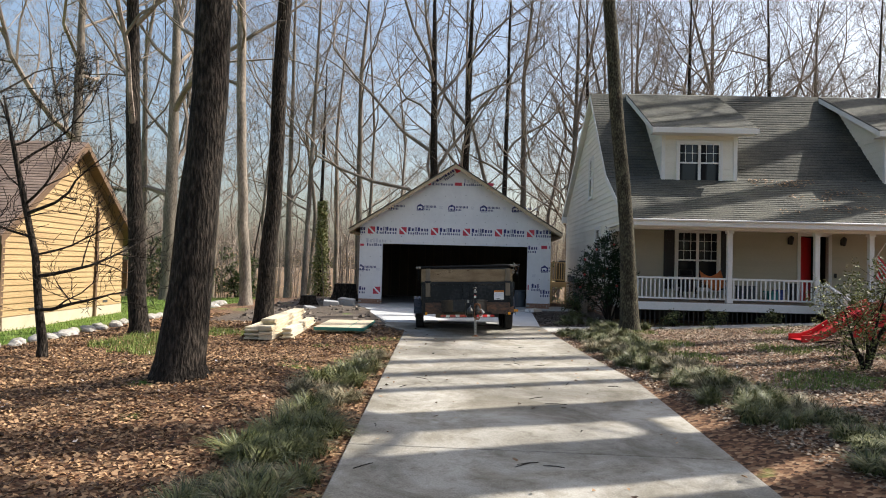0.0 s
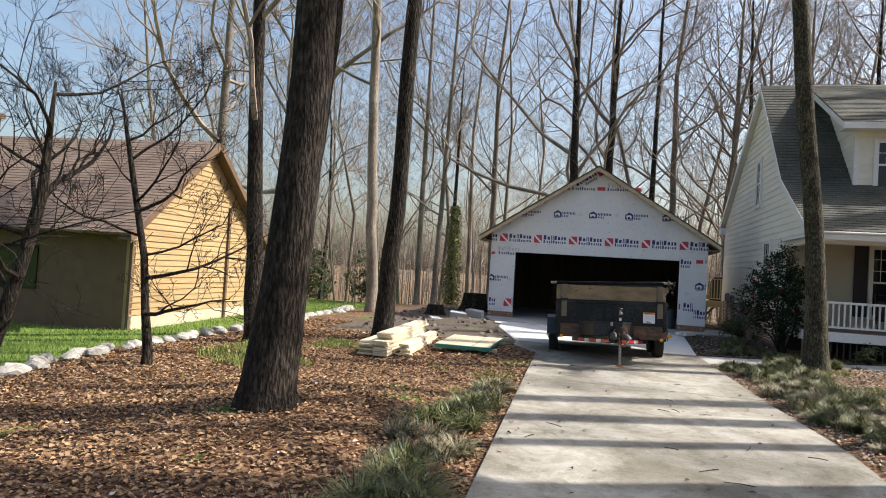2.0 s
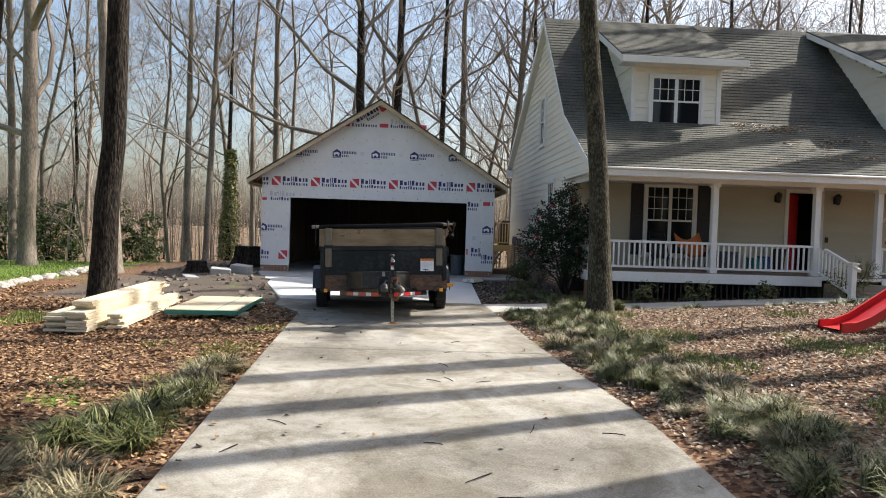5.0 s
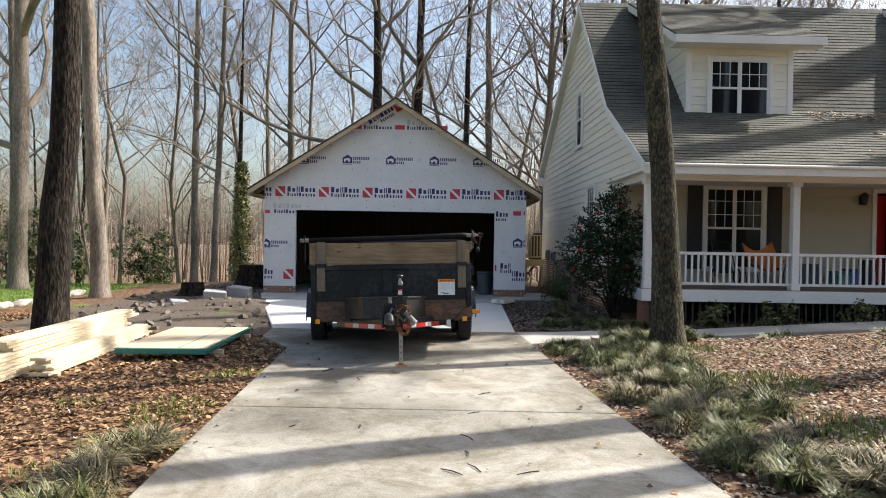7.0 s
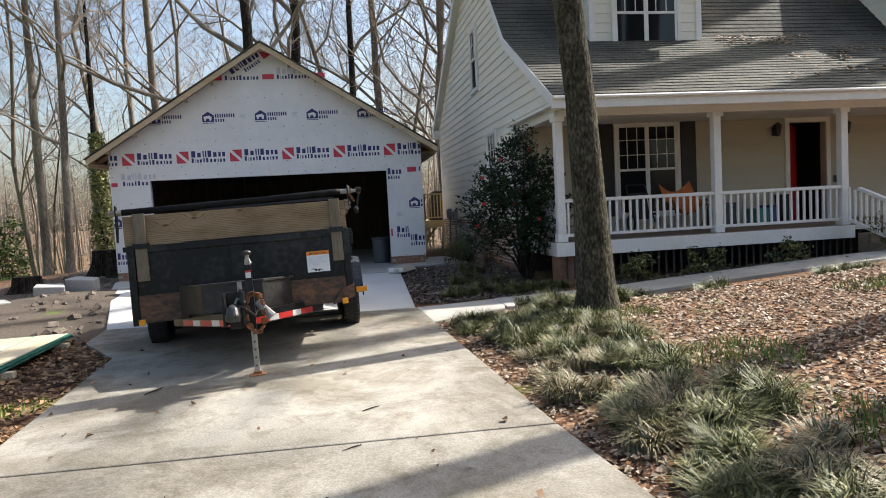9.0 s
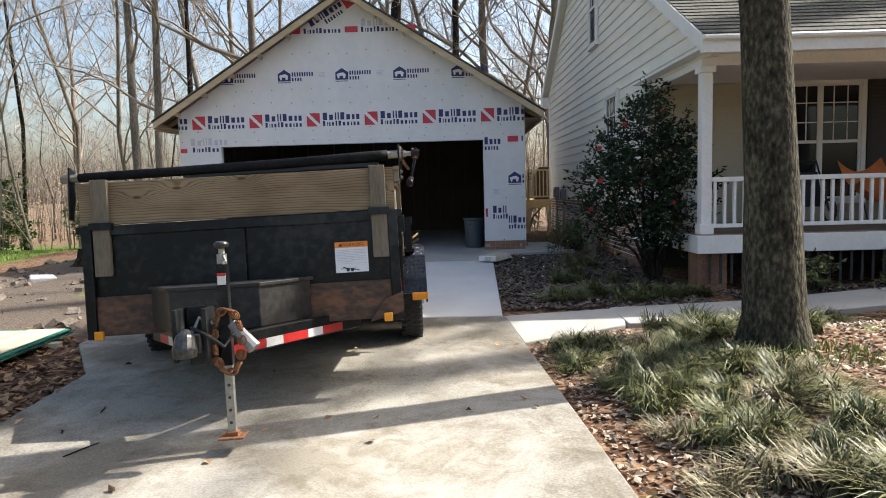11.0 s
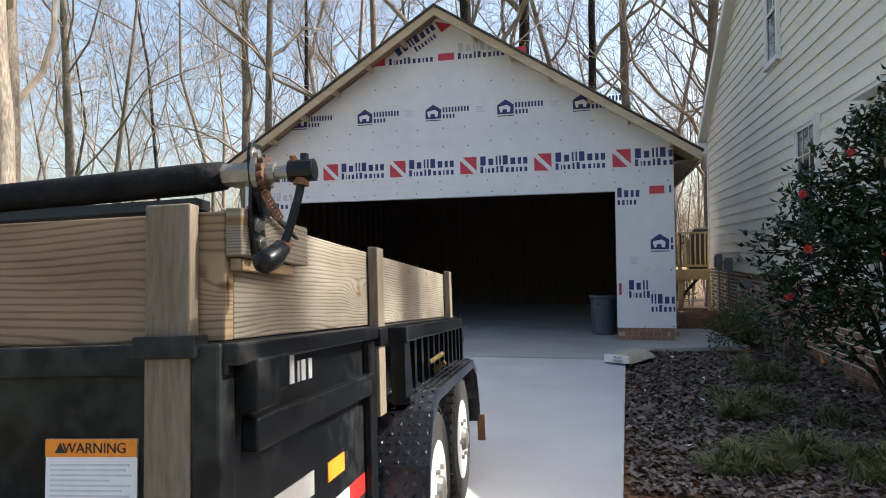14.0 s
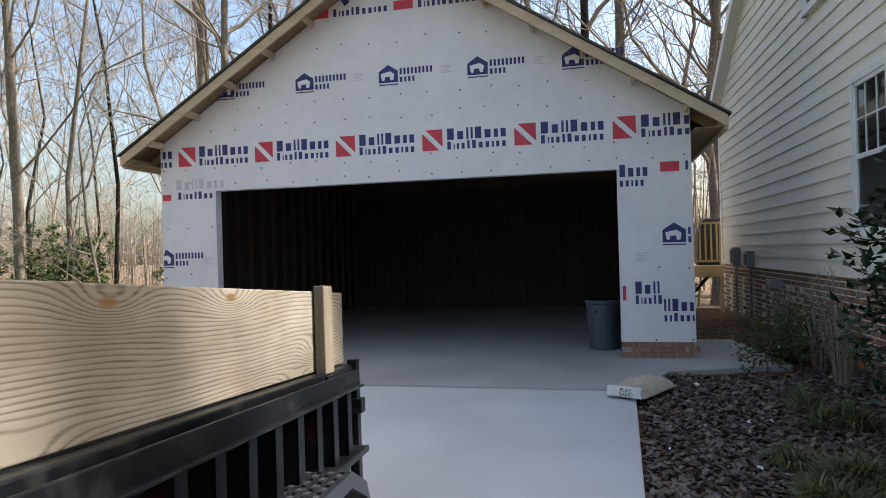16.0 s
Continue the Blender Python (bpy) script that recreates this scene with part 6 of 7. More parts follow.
for k, (x, y) in enumerate(spots):
    t = thing("woodland_tree", "bare deciduous tree standing in the woods", "tree", "trees of the woods", pose(x, y, ground_z(x, y), 0, 0, rw.uniform(0, 360)))
    s = rw.uniform(0.8, 1.2)
    t.scale = (s, s, s)
    a, c = shapes[rw.randrange(8)]
    for nm, me in (("trunk", a), ("crown", c)):
        ob = new(nm, me)
        ob.parent = t
# thin saplings and brush between them
br = Geo()
for k in range(900):
    y = 10 + 50 * rw.random()
    x = rw.uniform(-1, 1) * (18 + y * 0.8)
    if 6.5 < x < 26 and y < 12:
        continue
    z0, h = ground_z(x, y), rw.uniform(1.2, 6.5)
    lx, ly = rw.uniform(-.12, .12) * h, rw.uniform(-.12, .12) * h
    br.tube([(x, y, z0 - 0.1), (x + lx * 0.5, y + ly * 0.4, z0 + h * 0.5), (x + lx, y + ly, z0 + h)], [0.012 + 0.004 * h, 0.008 + 0.002 * h, 0.004], 3, False)
    for j in range(7):
        s = rw.uniform(0.25, 0.95)
        p = Vector((x + lx * s, y + ly * s, z0 + h * s))
        d = Vector((rw.gauss(0, 1), rw.gauss(0, 1), rw.uniform(0.2, 1.2))).normalized() * h * rw.uniform(0.12, 0.3)
        br.tube([p, p + d * 0.6, p + d + Vector((0, 0, 0.1))], [0.009, 0.006, 0.003], 3, False)
tagged(part("brush", br, TWIG), "thin bare saplings and brush of the woods", "brush", "", "stuff")
tb_ = Geo()
for k in range(34000):
    y = 11 + 34 * rw.random() ** 1.3
    x = rw.uniform(-1, 1) * (14 + y * 0.8)
    if noise.noise(Vector((x * 0.35, y * 0.35, 5))) < -0.06 or (6.5 < x < 26 and y < 12):
        continue
    z = ground_z(x, y) + 0.2 + 3.8 * rw.random() ** 1.5
    a, w = rw.uniform(0, 6.28), rw.uniform(0.04, 0.08)
    d, e = Vector((math.cos(a), math.sin(a), rw.uniform(-.6, .3))) * w, Vector((-math.sin(a), math.cos(a), rw.uniform(-.6, .6))) * w * 0.5
    p = Vector((x, y, z))
    tb_.face(p - d, p - e, p + d, p + e)
tagged(part("beech_leaves", tb_, material("tan_leaf", [(0.28, 0.17, 0.07), (0.44, 0.29, 0.13)], 3, 0.8, 0.0, island=0.35)), "tan dead leaves still hanging on the brush", "leaves", "", "stuff")
# far woods closing the view
fw = Geo()
for k in range(1000):
    y = 72 + 55 * rw.random()
    x = rw.uniform(-130, 130)
    z0, h = ground_z(x, y), rw.uniform(8, 17)
    fw.tube([(x, y, z0), (x + rw.uniform(-1, 1), y, z0 + h)], [0.075, 0.03], 4, False)
    for j in range(9):
        s = rw.uniform(0.3, 1)
        p = Vector((x, y, z0 + h * s))
        d = Vector((rw.gauss(0, 1), rw.gauss(0, 0.5), rw.uniform(0.3, 1.2))).normalized() * rw.uniform(1.5, 3.6)
        fw.tube([p, p + d], [0.04, 0.018], 3, False)
tagged(part("far_woods", fw, TWIG), "distant bare woods closing the view", "woods", "", "stuff")


# ---- ground cover ----
rg = np.random.RandomState(4)


def scatter(name, n, region, colours, size, label, keep=None, lift=0.012):
    """Fallen leaves: small folded quads lying about on the soil."""
    x = rg.uniform(region[0], region[1], n)
    y = rg.uniform(region[2], region[3], n)
    v, f = [], []
    for a, c in zip(x, y):
        if keep and not keep(a, c):
            continue
        z = ground_z(a, c) + lift
        ln = rg.uniform(*size)
        w = ln * rg.uniform(0.3, 0.45)
        t = rg.uniform(0, 6.283)
        ct, st = math.cos(t), math.sin(t)
        tip, e1, e2, e0 = rg.uniform(-0.2, 0.5) * ln, rg.uniform(0, 0.5) * ln, rg.uniform(0, 0.5) * ln, rg.uniform(0, 0.15) * ln
        i = len(v)
        for p, q, h in ((-ln / 2, 0, e0), (0.05 * ln, -w, e1), (ln / 2, 0, max(tip, 0)), (0.0, w, e2)):
            v.append((a + p * ct - q * st, c + p * st + q * ct, z + h))
        f += [(i, i + 1, i + 2), (i, i + 2, i + 3)]
    g = Geo()
    g.v, g.f = v, f
    tagged(part(name, g, colours), label, "leaves", "", "stuff")


def leaf_material(name, stops, trans=0.15, rough=0.7):
    m = bpy.data.materials.new(name)
    m.use_nodes = True
    n, l = m.node_tree.nodes, m.node_tree.links
    b = n["Principled BSDF"]
    b.inputs["Roughness"].default_value = rough
    b.inputs["Specular IOR Level"].default_value = 0.35
    isl, r = n.new("ShaderNodeNewGeometry"), n.new("ShaderNodeValToRGB")
    l.new(isl.outputs["Random Per Island"], r.inputs[0])
    for k, c in enumerate(stops):
        p = k / (len(stops) - 1)
        e = r.color_ramp.elements[0] if k == 0 else r.color_ramp.elements[1] if k == len(stops) - 1 else r.color_ramp.elements.new(p)
        e.position, e.color = p, rgb(c)
    l.new(r.outputs[0], b.inputs["Base Color"])
    return m


LITTER = leaf_material("fallen_leaves", [(0.03, 0.013, 0.007), (0.10, 0.044, 0.02), (0.23, 0.115, 0.052), (0.31, 0.17, 0.085), (0.07, 0.031, 0.015), (0.44, 0.27, 0.14)])
LITTER_PALE = leaf_material("pale_fallen_leaves", [(0.06, 0.04, 0.027), (0.19, 0.13, 0.085), (0.33, 0.24, 0.16), (0.11, 0.07, 0.043), (0.46, 0.36, 0.26)])
# darker copy of the leaf colours, with the shade of bed and porch painted in
LITTER_SHADED = leaf_material("shade_dark_fallen_leaves", [(0.028, 0.019, 0.014), (0.075, 0.054, 0.042), (0.14, 0.105, 0.083), (0.05, 0.033, 0.025), (0.22, 0.175, 0.14)])


def off_slab(x, y):
    return not (drive_left(y) - 0.02 < x < drive_right(y) + 0.02) and not (6.3 < x < 16 and -8.0 < y < -6.0 and y > -7.5 - 0.1 * (x < 7.6) * 6)


def left_yard(x, y):
    return x < drive_left(y) - 0.03 and x > -4.3 and not (y > -7.4 and x > -3)


scatter("leaf_litter", 60000, (-4.4, 4.0, -24.5, -11.0), LITTER, (0.028, 0.07), "orange-brown oak leaves covering the yard", left_yard)
scatter("leaf_litter", 11000, (-4.4, 2.9, -11.0, -5.0), LITTER, (0.04, 0.09), "orange-brown oak leaves covering the yard", left_yard)
scatter("leaf_litter", 62000, (6.4, 14.5, -21.0, -7.6), LITTER_PALE, (0.022, 0.058), "pale brown dry leaves on the front lawn", lambda x, y: x > drive_right(y) + 0.03)
scatter("leaf_litter", 17000, (6.42, 8.85, -6.5, -0.5), LITTER_SHADED, (0.03, 0.08), "fallen leaves coloured darker for the shaded bed", lambda x, y: x > 6.38 + 0.028 * (y + 6.93) and not (y > -1.9 and x < 6.6) and not (y > -0.9 and x < 8.25))
scatter("leaf_litter", 500, (2.6, 7.0, -24, -7.2), LITTER, (0.03, 0.07), "stray leaves on the driveway", lambda x, y: drive_left(y) + 0.02 < x < drive_right(y) - 0.02 and (rg.uniform() < 0.25 or min(x - drive_left(y), drive_right(y) - x) < 0.35), 0.052)
scatter("leaf_litter", 3500, (9.2, 16.5, -6.4, -5.6), LITTER_SHADED, (0.04, 0.09), "fallen leaves coloured darker for the shade below the porch", None)
scatter("leaf_litter", 3000, (-4.0, 6, 8.0, 16.0), LITTER_PALE, (0.06, 0.12), "pale leaves at the edge of the woods", None)

LIRIOPE = leaf_material("liriope", [(0.008, 0.022, 0.004), (0.034, 0.07, 0.012), (0.11, 0.15, 0.036), (0.014, 0.034, 0.008), (0.21, 0.21, 0.075)], rough=0.5)
LIRIOPE_DRY = leaf_material("dry_liriope", [(0.015, 0.027, 0.007), (0.09, 0.078, 0.032), (0.25, 0.195, 0.10), (0.028, 0.048, 0.011), (0.36, 0.295, 0.17)], rough=0.5)


def clump(seed, n, h, mat, wide=0.013):
    r = random.Random(seed)
    g = Geo()
    for k in range(n):
        a, d0 = r.uniform(0, 6.283), r.uniform(0, 0.2)
        p = Vector((d0 * math.cos(a * 1.7), d0 * math.sin(a * 1.7), -0.02))
        ln, out = h * r.uniform(0.6, 1.3), r.uniform(0.35, 1.1)
        w = wide * r.uniform(0.6, 1.2)
        dx, dy = math.cos(a), math.sin(a)
        sx, sy = -dy * w / 2, dx * w / 2
        i = len(g.v)
        for t in (0.0, 0.35, 0.7, 1.0):
            rad = ln * out * t ** 1.5 * 0.95
            z = ln * (t - 0.62 * out * t ** 2.4)
            k2 = 1 - 0.85 * t ** 3
            g.v += [(p.x + dx * rad - sx * k2, p.y + dy * rad - sy * k2, p.z + z), (p.x + dx * rad + sx * k2, p.y + dy * rad + sy * k2, p.z + z)]
        g.f += [(i, i + 1, i + 3, i + 2), (i + 2, i + 3, i + 5, i + 4), (i + 4, i + 5, i + 7, i + 6)]
    return g.mesh("blades", mat)


CL = [clump(1, 300, 0.36, LIRIOPE), clump(2, 280, 0.32, LIRIOPE), clump(3, 260, 0.34, LIRIOPE_DRY), clump(4, 240, 0.29, LIRIOPE_DRY), clump(5, 280, 0.38, LIRIOPE)]
rl = random.Random(8)
places = []
for k in range(105):
    y = rl.uniform(-23, -13.2)
    places.append((drive_left(y) - rl.uniform(0.22, 0.95 if y < -15 else 0.5), y, 0))
for k in range(215):
    y = rl.uniform(-22.5, -8.3)
    places.append((drive_right(y) + rl.uniform(0.25, 1.25 if y < -11 else 1.5), y, 0))
for k in range(24):
    places.append((rl.uniform(7.5, 8.9), rl.uniform(-9.1, -8.1), 1))
for k in range(22):
    places.append((rl.uniform(8.7, 14.5), -7.65 + rl.uniform(-0.15, 0.15), 1))
for k in range(14):
    places.append((rl.uniform(6.9, 9.0), rl.uniform(-6.2, -5.6), 2))
for k in range(9):
    places.append((rl.uniform(6.9, 8.3), rl.uniform(-5.4, -2.2), 2))
for x, y, kind in places:
    if (x - 8.34) ** 2 + (y + 8.95) ** 2 < 0.12:
        continue
    dry = noise.noise(Vector((x * 0.6, y * 0.4, 0))) + rl.uniform(-0.35, 0.35)
    me = CL[rl.choice((2, 3)) if dry > 0.12 and kind == 0 else rl.choice((0, 1, 4))]
    sc = rl.uniform(0.65, 1.08) * (0.82 if kind or x > 5 else 1.0)
    t = new("liriope_clump", me)
    t.matrix_world = pose(x, y, ground_z(x, y), 0, 0, rl.uniform(0, 360)) @ Matrix.Diagonal((sc, sc, sc * rl.uniform(0.7, 0.95), 1))
    tagged(t, "arching dry tan and green grass-like border clump" if me in CL[2:4] else "arching dark green grass-like border clump", "plant", "liriope border clumps")

TURF = leaf_material("lawn_blades", [(0.07, 0.14, 0.014), (0.14, 0.25, 0.03), (0.22, 0.32, 0.05), (0.28, 0.32, 0.09)], rough=0.6)


def grass(n, keep, region, h, label):
    g = Geo()
    x, y = rg.uniform(region[0], region[1], n), rg.uniform(region[2], region[3], n)
    for a, c in zip(x, y):
        if not keep(a, c):
            continue
        z, t, ht = ground_z(a, c) - 0.01, rg.uniform(0, 6.283), h * rg.uniform(0.5, 1.3)
        w = 0.006 + 0.004 * rg.uniform()
        dx, dy = math.cos(t), math.sin(t)
        lx, ly = rg.uniform(-.5, .5) * ht, rg.uniform(-.5, .5) * ht
        i = len(g.v)
        g.v += [(a - dx * w, c - dy * w, z), (a + dx * w, c + dy * w, z), (a + lx, c + ly, z + ht)]
        g.f.append((i, i + 1, i + 2))
    tagged(part("grass", g, TURF), label, "grass", "", "stuff")


def near(points):
    return lambda x, y: any((x - a) ** 2 + (y - c) ** 2 < (r * (0.75 + 0.6 * noise.noise(Vector((x * 2, y * 2, a))))) ** 2 for a, c, r in points)


grass(26000, near(((8.5, -9.35, 0.5), (8.6, -11.4, 0.6), (8.5, -13.3, 0.7), (10.5, -12.5, 0.9), (11.5, -9.5, 0.5), (9.5, -15.5, 0.9))), (7.6, 12.5, -16.5, -8.8), 0.085, "bright green grass tufts among leaves")
grass(9000, near(((2.5, -12.3, 0.55), (2.7, -10.6, 0.35), (2.4, -14.0, 0.4), (1.6, -12.0, 0.35))), (0.8, 3.2, -15, -9.8), 0.07, "green grass tufts beside the driveway")
grass(14000, near(((-1.2, -13.2, 1.1), (-2.4, -12.6, 0.9), (-1.2, -10.2, 0.8), (-2.2, -11.2, 0.8))), (-3.8, 0.4, -14.5, -9), 0.13, "green weeds beneath the oaks")
grass(30000, lambda x, y: x < -4.7 + 0.35 * noise.noise(Vector((x, y, 0))) - 0.1 * max(0, y + 4), (-12, -4.5, -15, 10), 0.09, "mown green lawn beside the neighbour's house")

cd = Geo()
for k in range(900):
    x, y = rl.uniform(-3.2, 2.4), rl.uniform(-7.2, 4.5)
    if x > 2.2 - 0.3 * (y + 7.6) * 0.95 or noise.noise(Vector((x * 0.8, y * 0.8, 9))) < -0.12 or (x > -0.1 and y > -0.2):
        continue
    q = rl.random() ** 3 * 0.075 + 0.012
    cd.box(-q, -q * 0.8, -q * 0.5, q, q * 0.8, q * 0.6, pose(x, y, ground_z(x, y) + q * 0.2, rl.uniform(-40, 40), rl.uniform(-40, 40), rl.uniform(0, 360)))
tagged(part("dirt_clods", cd, material("clod_dirt", [(0.075, 0.058, 0.045), (0.15, 0.123, 0.098), (0.25, 0.215, 0.178)], 4, 0.95, 0.4, fine=30, island=0.3)), "loose dirt clods and gravel on bare ground", "dirt", "", "stuff")

# ---- stones, stumps, lumber ----
STONE = material("pale_stone", [(0.20, 0.185, 0.165), (0.34, 0.315, 0.28), (0.46, 0.43, 0.39)], 3, 0.9, 0.5, fine=20, island=0.25)


def stone(seed, rx, ry, rz):
    r = random.Random(seed)
    bm = bmesh.new()
    bmesh.ops.create_icosphere(bm, subdivisions=2, radius=1.0)
    for v in bm.verts:
        k = 1 + 0.28 * noise.noise(v.co * 1.4 + Vector((seed, 0, 0))) + r.uniform(-.04, .04)
        v.co = Vector((v.co.x * rx * k, v.co.y * ry * k, v.co.z * rz * k))
    me = bpy.data.meshes.new("stone")
    bm.to_mesh(me)
    bm.free()
    me.materials.append(STONE)
    return me


stones = [stone(k, 0.16 + 0.02 * k, 0.12 + 0.01 * k, 0.09 + 0.012 * (k % 3)) for k in range(5)]
line = [(-3.95, -16.2), (-4.3, -13.6), (-4.6, -10.4), (-4.65, -7.8), (-4.75, -4.8), (-5.0, -1.8), (-5.9, 1.5)]
for (x0, y0), (x1, y1) in zip(line, line[1:]):
    n = int(math.hypot(x1 - x0, y1 - y0) / 0.27)
    for k in range(n):
        t = (k + rl.uniform(-.3, .3)) / n
        x, y = x0 + (x1 - x0) * t + rl.uniform(-.16, .16), y0 + (y1 - y0) * t
        ob = new("edging_stone", stones[rl.randrange(5)])
        ob.matrix_world = pose(x, y, ground_z(x, y) + 0.03, rl.uniform(-20, 20), rl.uniform(-20, 20), rl.uniform(0, 360))
        tagged(ob, "pale rough fieldstone edging the lawn", "stone", "lawn edging stones")
BLOCK = material("grey_block", [(0.28, 0.28, 0.28), (0.42, 0.42, 0.42)], 3, 0.9, 0.4, fine=30)
for x, y, w, d, h, a in ((-0.55, -2.3, 0.55, 0.34, 0.2, 20), (-0.05, -1.9, 0.6, 0.3, 0.28, -15), (-0.2, -1.75, 0.5, 0.26, 0.12, 10), (-1.0, -3.4, 0.4, 0.3, 0.1, 40)):
    b = part("concrete_rubble", Geo().prism([(-w / 2, -d / 2), (w / 2, -d / 2 * 0.8), (w / 2 * 0.9, d / 2), (-w / 2 * 0.85, d / 2 * 0.9)], "z", 0, h), BLOCK, bevel=0.02)
    b.matrix_world = pose(x, y, ground_z(x, y) - 0.02, 8, 5, a)
    tagged(b, "broken grey concrete chunk on bare dirt", "rubble", "concrete chunks")
for x, y, r0, h, lab in ((-1.9, -0.2, 0.3, 0.36, "sawn tree stump on bare dirt"), (-1.2, 3.2, 0.5, 0.75, "broad dark tree stump beside the garage")):
    g = Geo()
    n = 18
    rs = random.Random(int(h * 100))
    fl = [1 + 0.18 * math.sin(5 * 2 * math.pi * k / n + 1) + rs.uniform(-.05, .05) for k in range(n)]
    for lev, (kz, kr) in enumerate(((-0.1, 1.45), (0.1, 1.15), (0.5, 0.97), (1.0, 0.92))):
        for k in range(n):
            a = 2 * math.pi * k / n
            rr = r0 * kr * (1 + (fl[k] - 1) * (1.6, 1.2, 0.7, 0.5)[lev])
            g.v.append((rr * math.cos(a), rr * math.sin(a), h * kz))
    for lev in range(3):
        for k in range(n):
            g.f.append((lev * n + k, lev * n + (k + 1) % n, (lev + 1) * n + (k + 1) % n, (lev + 1) * n + k))
    g.f.append(tuple(3 * n + k for k in range(n)))
    ob = part("tree_stump", g, BARK)
    ob.matrix_world = Matrix.Translation((x, y, ground_z(x, y)))
    tagged(ob, lab, "stump")
LUMBER = material("fresh_lumber", [(0.52, 0.43, 0.28), (0.66, 0.57, 0.41), (0.72, 0.64, 0.49)], 1.2, 0.75, 0.15, fine=18, stretch=(3, 0.4, 3), island=0.10)
pile = thing("lumber_stack", "stepped stack of fresh pale framing lumber", "lumber", m=pose(0.02, -11.45, ground_z(0.1, -10) - 0.02, 0, 0, 5.5))
rp = random.Random(2)
for r in range(10):
    y0 = rp.uniform(-0.06, 0.06) + 0.10 * (r % 3 == 1) + (0.22 if r > 6 else 0)
    part("board", Geo().box(0.0 + 0.012 * (r % 2), y0, 0.05 + r * 0.043, 0.285 + 0.012 * (r % 2), y0 + 3.75 + rp.uniform(-0.1, 0.1), 0.088 + r * 0.043), LUMBER, pile, bevel=0.003)
for r in range(5):
    y0 = 0.45 + 0.12 * (r % 2)
    part("board", Geo().box(0.42, y0, 0.05 + r * 0.043, 0.60 + 0.03 * (r < 2), y0 + 3.3, 0.088 + r * 0.043), LUMBER, pile, bevel=0.003)
for r in range(6):
    part("board", Geo().box(-0.32, 0.1 + 0.1 * (r % 2), 0.05 + r * 0.043, -0.02, 3.4, 0.088 + r * 0.043), LUMBER, pile, bevel=0.003)
for y in (0.6, 3.0):
    part("bearer", Geo().box(-0.35, y, -0.03, 0.66, y + 0.09, 0.05), LUMBER, pile)
sheets = thing("sheathing_panels", "low stack of green-edged sheathing panels", "panels", m=pose(1.33, -8.6, ground_z(1.4, -8.5) + 0.03, 0, 0, 3))
GREEN_EDGE = material("green_panel_edge", [(0.03, 0.16, 0.13), (0.05, 0.24, 0.19)], 5, 0.7, 0.1)
PANEL = material("panel_face", [(0.42, 0.35, 0.24), (0.56, 0.48, 0.35)], 3, 0.8, 0.1, fine=30)
for r in range(5):
    dx = 0.02 * (r % 2)
    part("panel", Geo().box(-0.6 + dx, -1.2, 0.04 + r * 0.014, 0.6 + dx, 1.2 - 0.03 * r, 0.053 + r * 0.014), GREEN_EDGE, sheets)
part("panel_top", Geo().box(-0.58, -1.17, 0.110, 0.2, 1.0, 0.116).box(0.23, -1.17, 0.110, 0.59, 1.05, 0.116), PANEL, sheets, "pale tan upper panel faces")
for y in (-0.8, 0.7):
    part("bearer", Geo().box(-0.65, y, -0.06, 0.7, y + 0.09, 0.04), LUMBER, sheets)

